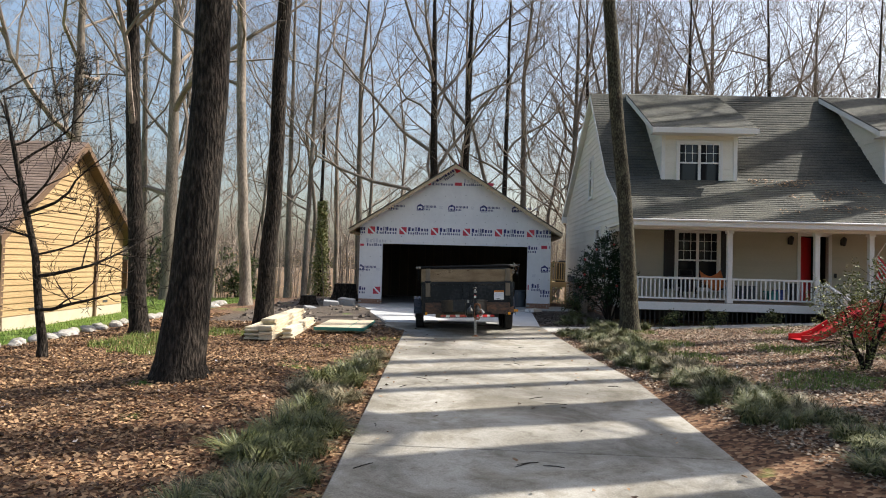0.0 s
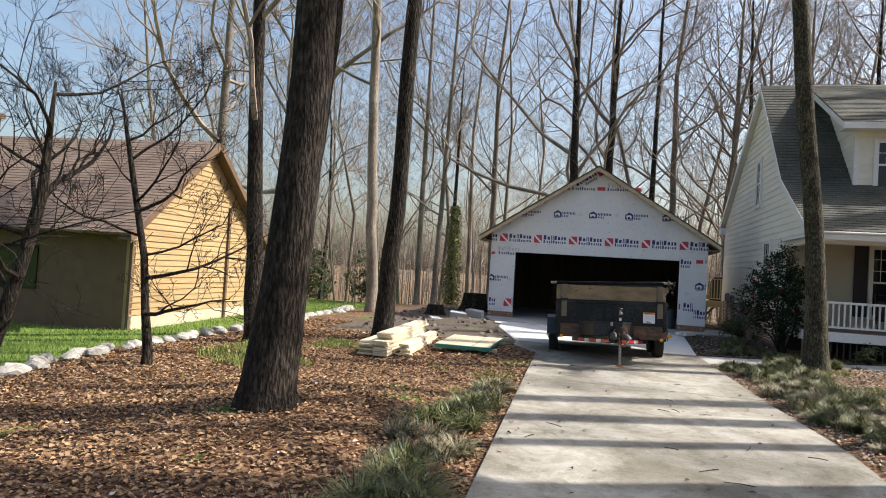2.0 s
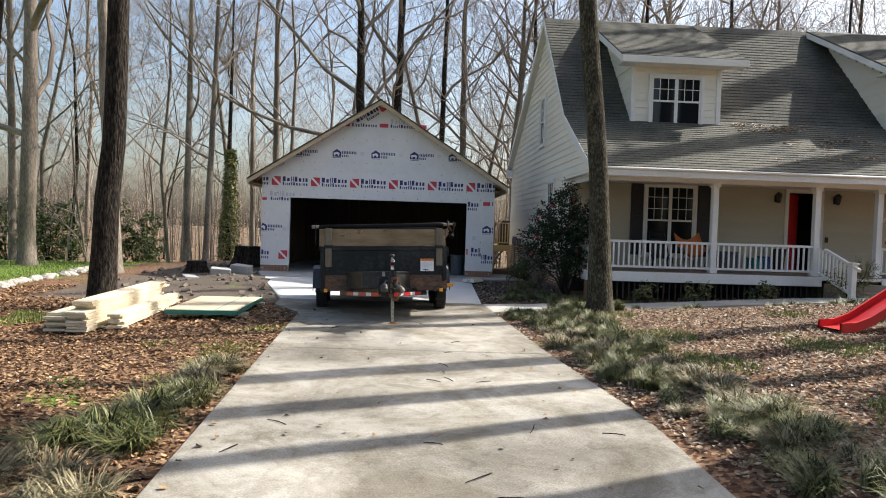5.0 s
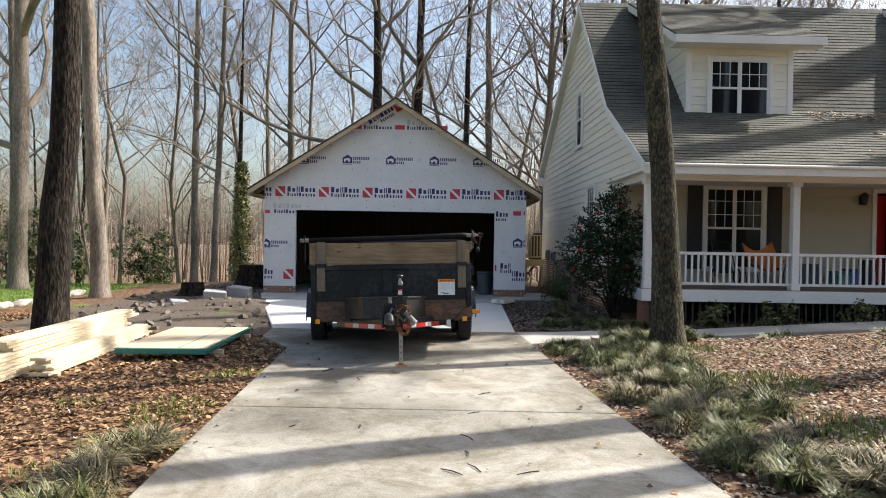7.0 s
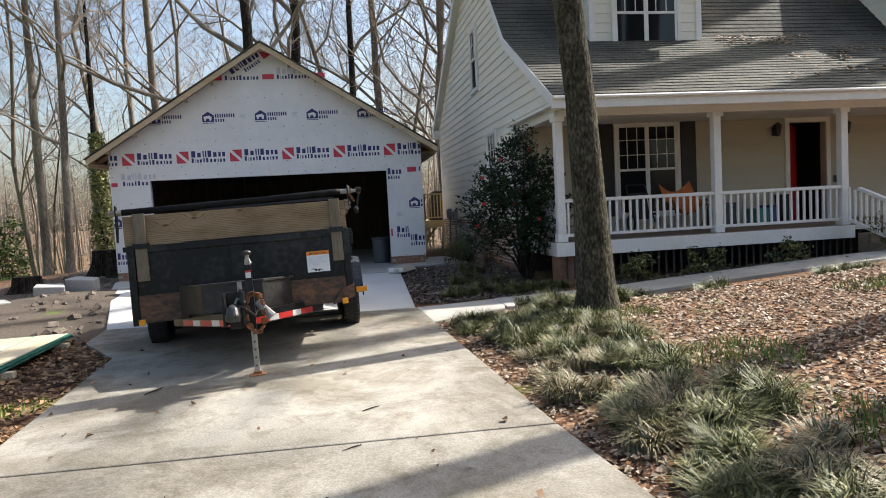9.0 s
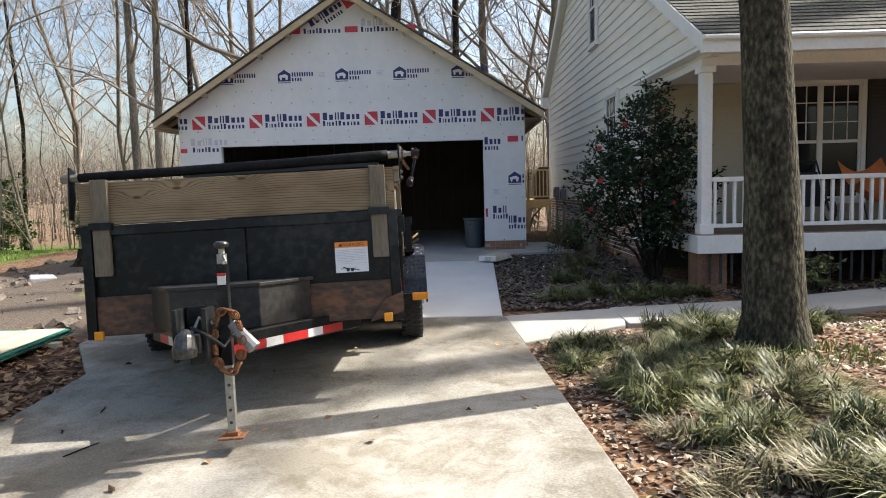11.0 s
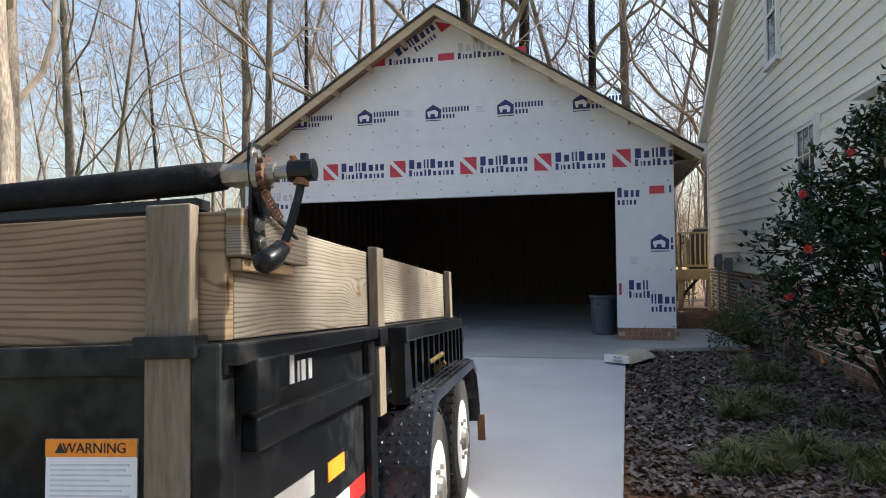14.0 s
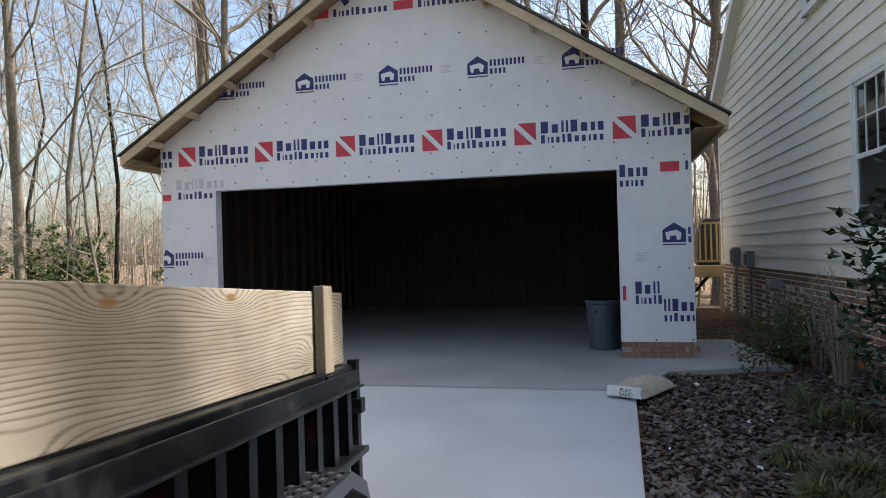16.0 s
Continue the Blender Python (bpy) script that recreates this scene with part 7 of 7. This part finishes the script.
# ---- bushes ----
def bush(name, label, base, blobs, n_leaf, size, mat, stem_mat=BARK, flowers=0, seed=1, density=None):
    """Stems from the base to many leaf sprays; each leaf is a folded quad."""
    r = random.Random(seed)
    t = thing(name, label, "bush", m=Matrix.Translation(base))
    stems, leaves, fl = Geo(), Geo(), Geo()
    tot = sum(b[3] ** 2 for b in blobs)
    for bx, by, bz, br_ in blobs:
        stems.tube([(0, 0, -0.1), (bx * 0.35 + r.uniform(-.1, .1), by * 0.35, bz * 0.45), (bx, by, bz)], [0.035, 0.022, 0.008], 6, False)
        sprays = int(n_leaf * br_ ** 2 / tot / 9)
        for k in range(sprays):
            d = Vector((r.gauss(0, 1), r.gauss(0, 1), r.gauss(0, 1))).normalized()
            rad = br_ * (0.45 + 0.8 * r.random() ** 0.7) * (1 + 0.35 * noise.noise(d * 2.2 + Vector((bx * 3, by * 3, bz))))
            p = Vector((bx, by, bz)) + d * rad
            q = p + (d + Vector((0, 0, 0.35))).normalized() * 0.16
            if k % 3 == 0:
                stems.tube([Vector((bx, by, bz)).lerp(p, 0.3), p, q], [0.006, 0.004, 0.002], 3, False)
            for j in range(9):
                o = p.lerp(q, r.random()) + Vector((r.gauss(0, 1), r.gauss(0, 1), r.gauss(0, 1))) * 0.025
                ax = Vector((r.gauss(0, 1), r.gauss(0, 1), r.gauss(0.1, 0.6))).normalized()
                sd = ax.cross(Vector((r.gauss(0, .5), r.gauss(0, .5), 1))).normalized()
                nn = ax.cross(sd) * 0.15
                ln, w = size * r.uniform(0.7, 1.3), size * 0.24 * r.uniform(0.8, 1.2)
                i = len(leaves.v)
                leaves.v += [tuple(o), tuple(o + ax * ln * 0.5 + sd * w + nn * ln), tuple(o + ax * ln), tuple(o + ax * ln * 0.5 - sd * w + nn * ln)]
                leaves.f += [(i, i + 1, i + 2), (i, i + 2, i + 3)]
    part("branchwork", stems, stem_mat, t)
    part("foliage", leaves, mat, t)
    for k in range(flowers):
        bx, by, bz, br_ = blobs[k % len(blobs)]
        d = Vector((r.uniform(-1, 0.3), r.uniform(-1, 0), r.uniform(-.6, .9))).normalized()
        p = Vector((bx, by, bz)) + d * br_ * 1.05
        f = Geo()
        for ring, (m_, rr, hh) in enumerate(((7, 0.04, 0.0), (5, 0.024, 0.015))):
            for q in range(m_):
                a = 2 * math.pi * q / m_
                c, w_ = Vector((math.cos(a), 0.2, math.sin(a))), Vector((-math.sin(a), 0, math.cos(a)))
                f.face(p, p + c * rr * 0.6 + w_ * rr * 0.45 - Vector((0, hh, 0)), p + c * rr - Vector((0, hh, 0)), p + c * rr * 0.6 - w_ * rr * 0.45 - Vector((0, hh, 0)))
        part("flower", f, RED, t, "small red bloom" if k == 0 else "")
    return t


CAMELLIA = leaf_material("camellia_leaf", [(0.014, 0.03, 0.011), (0.026, 0.052, 0.018), (0.05, 0.09, 0.03), (0.02, 0.042, 0.015)], rough=0.26)
SHRUB = leaf_material("shrub_leaf", [(0.05, 0.08, 0.012), (0.11, 0.15, 0.025), (0.18, 0.21, 0.05), (0.26, 0.24, 0.07)], rough=0.5)
JUNIPER = leaf_material("low_shrub_leaf", [(0.02, 0.045, 0.012), (0.05, 0.085, 0.02), (0.10, 0.13, 0.03)], rough=0.6)
bush("camellia_bush", "dark glossy camellia bush with red blooms beside the porch", (8.68, -4.6, ground_z(8.68, -4.6)), ((-0.2, 0, 1.12, 0.44), (-0.78, -0.1, 1.44, 0.26), (0.15, 0.1, 1.77, 0.37), (-0.2, 0.0, 2.19, 0.30), (0.02, 0.05, 2.56, 0.18), (-0.55, 0.2, 1.81, 0.28), (0.3, -0.2, 1.26, 0.35), (-0.8, 0.15, 0.93, 0.25), (0.1, -0.35, 0.79, 0.30), (-0.35, -0.3, 1.53, 0.26), (0.35, 0.2, 2.05, 0.21)), 8200, 0.085, CAMELLIA, flowers=8, seed=3)
bush("yard_shrub", "loose yellow-green shrub on the front lawn", (10.75, -14.6, ground_z(10.7, -14.6)), ((0, 0, 0.7, 0.5), (0.5, 0.1, 0.8, 0.5), (-0.35, 0, 0.95, 0.38), (0.25, -0.1, 1.3, 0.4), (0.75, 0, 1.3, 0.35), (-0.4, -0.1, 0.45, 0.35)), 4200, 0.06, SHRUB, seed=5)
bush("low_shrub", "low feathery green shrub beside the foundation", (8.25, 0.0, ground_z(8.2, 0)), ((0, 0, 0.25, 0.32), (0.25, -0.4, 0.3, 0.3), (-0.3, -0.5, 0.2, 0.28), (0.15, 0.35, 0.2, 0.25)), 2600, 0.05, JUNIPER, seed=6)
bush("low_shrub", "low green shrub by the porch steps", (14.9, -6.1, ground_z(14.9, -6.1)), ((0, 0, 0.35, 0.35), (0.3, 0, 0.55, 0.25), (-0.3, 0.1, 0.3, 0.25)), 1500, 0.05, SHRUB, seed=7)
for k, (x, y) in enumerate(((10.2, -5.9), (11.4, -5.95), (12.9, -5.95))):
    bush("low_shrub", "small strappy plant below the porch", (x, y, ground_z(x, y)), ((0, 0, 0.15, 0.18), (0.15, 0, 0.2, 0.12)), 350, 0.09, LIRIOPE, seed=20 + k)
for k, (x, y, h) in enumerate(((-14, 13.5, 1.0), (-17.5, 16, 1.2), (-11.5, 18, 0.9), (-20, 13, 1.1), (12.5, 24, 1.3), (8.2, 20, 1.0))):
    bush("evergreen_shrub", "ragged evergreen shrub at the edge of the woods", (x, y, ground_z(x, y)), tuple((0.9 * h * math.sin(j * 2.1), 0.6 * h * math.cos(j * 1.7), h * (0.6 + 0.55 * j), h * (1.0 - 0.13 * j)) for j in range(6)), 2600, 0.22, JUNIPER, seed=40 + k)
# bare twiggy shrub along the foundation
for k, (x, y) in enumerate(((8.45, -1.4), (8.5, -0.5), (8.5, 1.0))):
    g = Geo()
    for j in range(26):
        a, h = rl.uniform(0, 6.28), rl.uniform(0.5, 1.15)
        d = rl.uniform(0.1, 0.4)
        p = Vector((d * math.cos(a) * 0.6, d * math.sin(a), h))
        g.tube([(0.05 * math.cos(a), 0.05 * math.sin(a), -0.05), p * 0.55 + Vector((0, 0, 0.05)), p], [0.007, 0.005, 0.0025], 4, False)
        for m_ in range(3):
            q = p * rl.uniform(0.5, 0.9)
            g.tube([q, q + Vector((rl.uniform(-.12, .12), rl.uniform(-.2, .2), rl.uniform(0.05, 0.2)))], [0.004, 0.002], 3, False)
    ob = part("bare_shrub", g, TWIG)
    ob.matrix_world = Matrix.Translation((x, y, ground_z(x, y)))
    tagged(ob, "leafless twiggy shrub against the brick foundation", "bush")
# ivy-clad trunk at the wood's edge
iv = tree("ivy_tree", "slender tree trunk wrapped in green ivy", 90, [(-4.5, 12.2, ground_z(-4.5, 12.2)), (-4.6, 12.2, 4), (-4.5, 12.2, 13)], [0.14, 0.12, 0.03], 0.5, 8, 4)
il = Geo()
for k in range(5200):
    h = rl.random() ** 0.9 * 5.6
    a = rl.uniform(0, 6.283)
    rr = (0.55 - 0.05 * h) * (0.5 + 0.5 * rl.random()) * (1 + 0.4 * noise.noise(Vector((math.cos(a) * 2, math.sin(a) * 2, h * 1.3))))
    o = Vector((rr * math.cos(a), rr * math.sin(a), h))
    ax = Vector((rl.gauss(0, 1), rl.gauss(0, 1), rl.gauss(-.3, .6))).normalized()
    sd = ax.cross(Vector((math.cos(a), math.sin(a), 0.3))).normalized() * 0.045
    i = len(il.v)
    il.v += [tuple(o), tuple(o + ax * 0.05 + sd), tuple(o + ax * 0.11), tuple(o + ax * 0.05 - sd)]
    il.f.append((i, i + 1, i + 2, i + 3))
part("ivy", il, SHRUB, iv, "green climbing ivy")

# ---- small things ----
sl = thing("play_slide", "red plastic toddler slide on the lawn", "slide", m=pose(11.2, -11.25, ground_z(11.2, -11.2), 0, 0, 8))
g = Geo()
prof = [(0.0, 0.06), (0.25, 0.07), (0.5, 0.16), (1.5, 0.75), (1.7, 0.82)]
for (u0, w0), (u1, w1) in zip(prof, prof[1:]):
    g.face((u0, -0.2, w0), (u1, -0.2, w1), (u1, 0.2, w1), (u0, 0.2, w0))
    for y0, y1 in ((-0.24, -0.2), (0.2, 0.24)):
        g.face((u0, y0, w0 + 0.1), (u1, y0, w1 + 0.1), (u1, y1, w1 + 0.1), (u0, y1, w0 + 0.1))
        g.face((u0, y0, w0 - 0.04), (u1, y0, w1 - 0.04), (u1, y0, w1 + 0.1), (u0, y0, w0 + 0.1))
        g.face((u0, y1, w0 - 0.04), (u1, y1, w1 - 0.04), (u1, y1, w1 + 0.1), (u0, y1, w0 + 0.1))
part("chute", g, RED, sl)
part("side_frame", Geo().prism([(1.4, 0.0), (1.95, 0.0), (1.8, 0.85), (1.6, 0.85)], "y", -0.26, -0.22), RED, sl)
part("side_frame", Geo().prism([(1.4, 0.0), (1.95, 0.0), (1.8, 0.85), (1.6, 0.85)], "y", 0.22, 0.26), RED, sl)
BIN = material("grey_bin", [(0.045, 0.055, 0.07), (0.07, 0.085, 0.10)], 4, 0.5, 0.05)
bn = thing("rubbish_bin", "dark blue-grey plastic bin inside the garage door", "bin", m=Matrix.Translation((6.22, 0.75, 0.0)))
part("tub", Geo().tube([(0, 0, 0.0), (0, 0, 0.03), (0, 0, 0.6), (0, 0, 0.62), (0, 0, 0.66), (0, 0, 0.66), (0, 0, 0.1)], [0.19, 0.2, 0.225, 0.245, 0.245, 0.215, 0.17], 24, False), BIN, bn, smooth=False)
for a in (-0.6, 2.6):
    part("bin_handle", Geo().box(-0.05, -0.03, 0.5, 0.05, 0.0, 0.53, Matrix.Rotation(a, 4, "Z") @ Matrix.Translation((0, -0.225, 0))), BIN, bn)
BAG = material("paper_sack", [(0.42, 0.36, 0.26), (0.56, 0.50, 0.40)], 5, 0.7, 0.3, fine=15)
bg = thing("sand_bag", "half-empty paper sack of play sand on the slab edge", "bag", m=pose(6.56, -1.95, 0.0, 0, 0, 62))
bm = bmesh.new()
bmesh.ops.create_grid(bm, x_segments=14, y_segments=8, size=0.5)
gv = Geo()
nx, ny = 15, 9
for j in range(ny):
    for i in range(nx):
        u, v = i / (nx - 1) * 2 - 1, j / (ny - 1) * 2 - 1
        h = 0.13 * max(0, 1 - abs(u) ** 3.5) ** 0.6 * max(0, 1 - abs(v) ** 2.5) ** 0.6
        gv.v.append((u * 0.36, v * 0.19, 0.012 + h * (0.85 + 0.3 * noise.noise(Vector((u * 3, v * 3, 2))))))
bm.free()
for j in range(ny - 1):
    for i in range(nx - 1):
        a = j * nx + i
        gv.f.append((a, a + 1, a + nx + 1, a + nx))
part("sack", gv, BAG, bg, smooth=True)
part("sack_base", Geo().box(-0.34, -0.18, 0.001, 0.34, 0.18, 0.014), BAG, bg)
st_ = part("end_flap", Geo().box(-0.385, -0.17, 0.005, -0.345, 0.17, 0.10), WHITE, bg, "pale printed sack end", bevel=0.01)
for k, (word, zz) in enumerate((("PLAY", 0.055), ("SAND", 0.015))):
    c = bpy.data.curves.new("sack_text", "FONT")
    c.body, c.size, c.extrude, c.align_x = word, 0.05, 0.0005, "CENTER"
    o = new("sack_text", c)
    o.data.materials.append(DARK_IN)
    o.parent = st_
    o.matrix_basis = Matrix.Translation((-0.3865, -0.02, zz)) @ Matrix.Rotation(radians(-90), 4, "Z") @ Matrix.Rotation(radians(90), 4, "X")
for x, y in ((8.5, 2.3), (8.45, 0.3), (8.62, 3.4), (8.55, -2.6), (8.6, -1.3)):
    fg = thing("marker_flag", "small orange utility marker flag in the bed", "flag", "utility marker flags", Matrix.Translation((x, y, ground_z(x, y))))
    part("wire", Geo().tube([(0, 0, -0.05), (0.01, 0, 0.3)], 0.003, 5), ZINC, fg)
    part("flag", Geo().face((0.01, 0, 0.30), (0.0, -0.09, 0.27), (0.02, -0.1, 0.20), (0.01, 0, 0.19)).face((0.014, 0, 0.30), (0.012, 0, 0.19), (0.023, -0.1, 0.20), (0.004, -0.09, 0.27)), ORANGE, fg)
METER = material("meter_grey", [(0.16, 0.165, 0.17), (0.26, 0.265, 0.27)], 5, 0.5, 0.1)
for y, z, w, h, lab in ((5.0, 1.12, 0.26, 0.34, "grey electric meter box on the siding"), (3.9, 1.08, 0.22, 0.30, "grey utility box on the siding")):
    x = 8.95 - 0.0244 * (y + 3) - 0.03
    mt = thing("meter_box", lab, "meter", m=Matrix.Translation((x, y, z)))
    part("case", Geo().box(-0.13, -w / 2, -h / 2, 0.0, w / 2, h / 2), METER, mt, bevel=0.015)
    part("conduit", Geo().tube([(-0.05, 0, -h / 2), (-0.05, 0, -1.2)], 0.022, 8), METER, mt)
    part("cover", Geo().box(-0.145, -w / 2 + 0.03, -h / 2 + 0.05, -0.13, w / 2 - 0.03, h / 2 - 0.05), SHUTTER, mt, bevel=0.005)
vt = part("vent_hood", Geo().prism([(-0.14, 0.0), (0.14, 0.0), (0.10, 0.13), (-0.10, 0.13)], "x", -0.18, 0.0), METER, bevel=0.02)
vt.matrix_world = Matrix.Translation((8.95 - 0.0244 * 5.4, 2.4, 0.68))
tagged(vt, "grey vent hood on the brick foundation", "vent")
# rear deck between garage and house
DECKW = material("treated_deck", [(0.34, 0.25, 0.12), (0.46, 0.35, 0.18)], 2, 0.8, 0.15, fine=20, island=0.1)
dk = thing("rear_deck", "raised treated-wood deck with a baluster rail", "deck", m=Matrix.Translation((7.95, 6.9, ground_z(8, 7))))
part("platform", Geo().box(0, 0, 0.98, 6, 3.2, 1.02), DECKW, dk)
part("rim_joist", Geo().box(0, -0.04, 0.78, 6, 0.0, 1.0).box(-0.04, -0.04, 0.78, 0.0, 3.2, 1.0), DECKW, dk)
for x, y in ((0.05, 0.02), (0.75, 0.02), (0.05, 1.6), (0.05, 3.1)):
    part("post", Geo().box(x, y, -0.3, x + 0.1, y + 0.1, 0.8), DECKW, dk)
    part("rail_post", Geo().box(x, y - 0.05, 1.0, x + 0.09, y + 0.04, 1.98), DECKW, dk)
for a, c in (((0.0, -0.02), (0.95, 0.02)), ((-0.02, 0.0), (0.02, 3.2))):
    part("top_rail", Geo().box(a[0], a[1] - 0.03, 1.93, c[0], c[1] + 0.03, 1.97), DECKW, dk)
    part("bottom_rail", Geo().box(a[0], a[1], 1.1, c[0], c[1], 1.15), DECKW, dk)
for k in range(8):
    part("baluster", Geo().box(0.1 + k * 0.115, -0.03, 1.1, 0.135 + k * 0.115, 0.0, 1.94), DECKW, dk)
for k in range(24):
    part("baluster", Geo().box(-0.02, 0.1 + k * 0.13, 1.1, 0.01, 0.135 + k * 0.13, 1.94), DECKW, dk)
for s in (0, 1):
    part("brace", Geo().prism([(0.1, 0.35), (0.16, 0.35), (0.55, 0.78), (0.45, 0.78)], "y", 0.03, 0.08), DECKW, dk)
gr = thing("covered_grill", "black covered grill on the rear deck", "grill", m=Matrix.Translation((8.75, 7.6, ground_z(8, 7) + 1.02)))
part("cover", Geo().prism([(-0.45, 0.0), (0.45, 0.0), (0.42, 0.75), (0.3, 1.05), (-0.3, 1.05), (-0.42, 0.75)], "y", -0.25, 0.25), SHUTTER, gr, bevel=0.04)
# on the porch
FL = 0.64


def on_porch(x, y):
    p = HM @ Vector((x, y, FL))
    return Matrix.Translation(p) @ pose(0, 0, 0, 0, 0, 1.4)


bc = thing("butterfly_chair", "orange canvas sling chair on the porch", "chair", m=on_porch(2.95, -1.2))
RUSTY = material("orange_canvas", [(0.45, 0.12, 0.03), (0.6, 0.18, 0.05)], 4, 0.8, 0.2)
gs = Geo()
cs = [(-0.33, 0.25, 0.95), (0.33, 0.25, 0.98), (0.36, -0.35, 0.62), (-0.36, -0.35, 0.62)]
for i in range(8):
    for j in range(8):
        q = []
        for u, v in ((i / 8, j / 8), ((i + 1) / 8, j / 8), ((i + 1) / 8, (j + 1) / 8), (i / 8, (j + 1) / 8)):
            a = Vector(cs[3]).lerp(Vector(cs[2]), u)
            c = Vector(cs[0]).lerp(Vector(cs[1]), u)
            p = a.lerp(c, v)
            p.z -= 0.28 * math.sin(math.pi * u) * (1 - 0.3 * v) + 0.18 * math.sin(math.pi * v)
            q.append(p)
        gs.face(*q)
part("sling", gs, RUSTY, bc)
for a, c in ((0, 2), (1, 3)):
    part("rod", Geo().tube([cs[a], (cs[a][0] * 0.6, cs[a][1], 0.02), (cs[c][0] * 0.6, cs[c][1], 0.02), cs[c]], 0.01, 6), SHUTTER, bc)
st2 = thing("folded_stroller", "dark folded stroller behind the porch rail", "stroller", m=on_porch(2.3, -0.9))
for u in (-0.25, 0.25):
    ring = [(u, 0.17 * math.cos(a), 0.19 + 0.17 * math.sin(a)) for a in [2 * math.pi * k / 16 for k in range(17)]]
    part("wheel", Geo().tube(ring, 0.022, 6, False), RUBBER, st2)
part("frame", Geo().tube([(-0.25, 0, 0.19), (-0.22, 0.15, 0.6), (-0.2, 0.3, 0.95), (0.2, 0.3, 0.95), (0.22, 0.15, 0.6), (0.25, 0, 0.19)], 0.015, 6), SHUTTER, st2)
part("seat", Geo().prism([(0.0, 0.25), (0.22, 0.3), (0.3, 0.75), (0.2, 0.8)], "x", -0.18, 0.18), SHUTTER, st2, bevel=0.03)
pt = thing("plant_pot", "dark planter box beside the front door", "pot", m=on_porch(5.8, -0.35))
part("pot", Geo().tube([(0, 0, 0), (0, 0, 0.55), (0, 0, 0.6)], [0.13, 0.18, 0.19], 16), SHUTTER, pt)
for x, w, h, mat, lab in ((4.2, 0.5, 0.45, BIN, "dark storage box on the porch floor"), (5.0, 0.3, 0.3, material("teal_plastic", [(0.03, 0.2, 0.2), (0.05, 0.28, 0.26)], 3, 0.5, 0.0), "teal toy on the porch floor"), (5.25, 0.22, 0.35, material("blue_plastic", [(0.03, 0.06, 0.25), (0.05, 0.09, 0.32)], 3, 0.5, 0.0), "blue toy on the porch floor")):
    b = thing("porch_box" if h > 0.4 else "toy", lab, "box" if h > 0.4 else "toy", m=on_porch(x, -0.6))
    part("body", Geo().box(-w / 2, -0.18, 0, w / 2, 0.18, h), mat, b, bevel=0.03)
    part("lid", Geo().box(-w / 2 - 0.015, -0.195, h, w / 2 + 0.015, 0.195, h + 0.04), mat, b, bevel=0.01)
fl_ = thing("house_flag", "striped red and white flag hanging from a porch post", "flag", m=HM @ Matrix.Translation((7.03, -2.55, 1.95)))
part("staff", Geo().tube([(0, 0, 0), (0.15, -0.35, 0.55), (0.2, -0.45, 0.7)], 0.012, 6), WHITE, fl_)
for k in range(9):
    g = Geo()
    for j in range(6):
        def wv(i, jj):
            return (0.05 + 0.5 * i / 6 * 0.55 + 0.02 * math.sin(jj * 1.3 + i), -0.1 - 0.05 * i + 0.03 * math.sin(i * 1.2 + jj * 0.8), 0.22 - 0.075 * jj - 0.09 * i)
        g.face(wv(j, k), wv(j + 1, k), wv(j + 1, k + 1), wv(j, k + 1))
    part("stripe", g, RED if k % 2 == 0 else WHITE, fl_)
# leaves gathered on the porch roof
g = Geo()
for k in range(700):
    x, t = rl.uniform(4.3, 8.8), rl.random() ** 1.5
    if noise.noise(Vector((x * 1.2, t * 4, 0))) < 0.05:
        continue
    p = HM @ Vector((x, BREAK[0] - 0.25 - 2.3 * t, BREAK[1] - 0.12 - 1.3 * t + 0.05))
    a, w = rl.uniform(0, 6.28), rl.uniform(0.03, 0.07)
    dx, dy = Vector((math.cos(a), math.sin(a), 0.3 * math.sin(a))) * w, Vector((-math.sin(a), math.cos(a), 0.5 * math.cos(a))) * w * 0.5
    g.face(p - dx, p - dy + Vector((0, 0, 0.02)), p + dx, p + dy + Vector((0, 0, 0.02)))
tagged(part("roof_leaves", g, LITTER), "brown leaves gathered on the porch roof", "leaves", "", "stuff")
# twigs and cones on the drive
for k in range(26):
    x, y = rl.uniform(3.4, 6.7), rl.uniform(-20, -9.8)
    a, ln = rl.uniform(0, 6.28), rl.uniform(0.06, 0.28)
    z = drive_z(y) + 0.006
    ob = part("fallen_twig", Geo().tube([(0, 0, 0), (ln * 0.5 * math.cos(a) + 0.01, ln * 0.5 * math.sin(a), 0.006), (ln * math.cos(a), ln * math.sin(a), 0.002)], [0.004, 0.005, 0.003], 5), BARK)
    ob.matrix_world = Matrix.Translation((x, y, z))
    tagged(ob, "thin broken twig lying on the driveway", "twig", "driveway twigs")
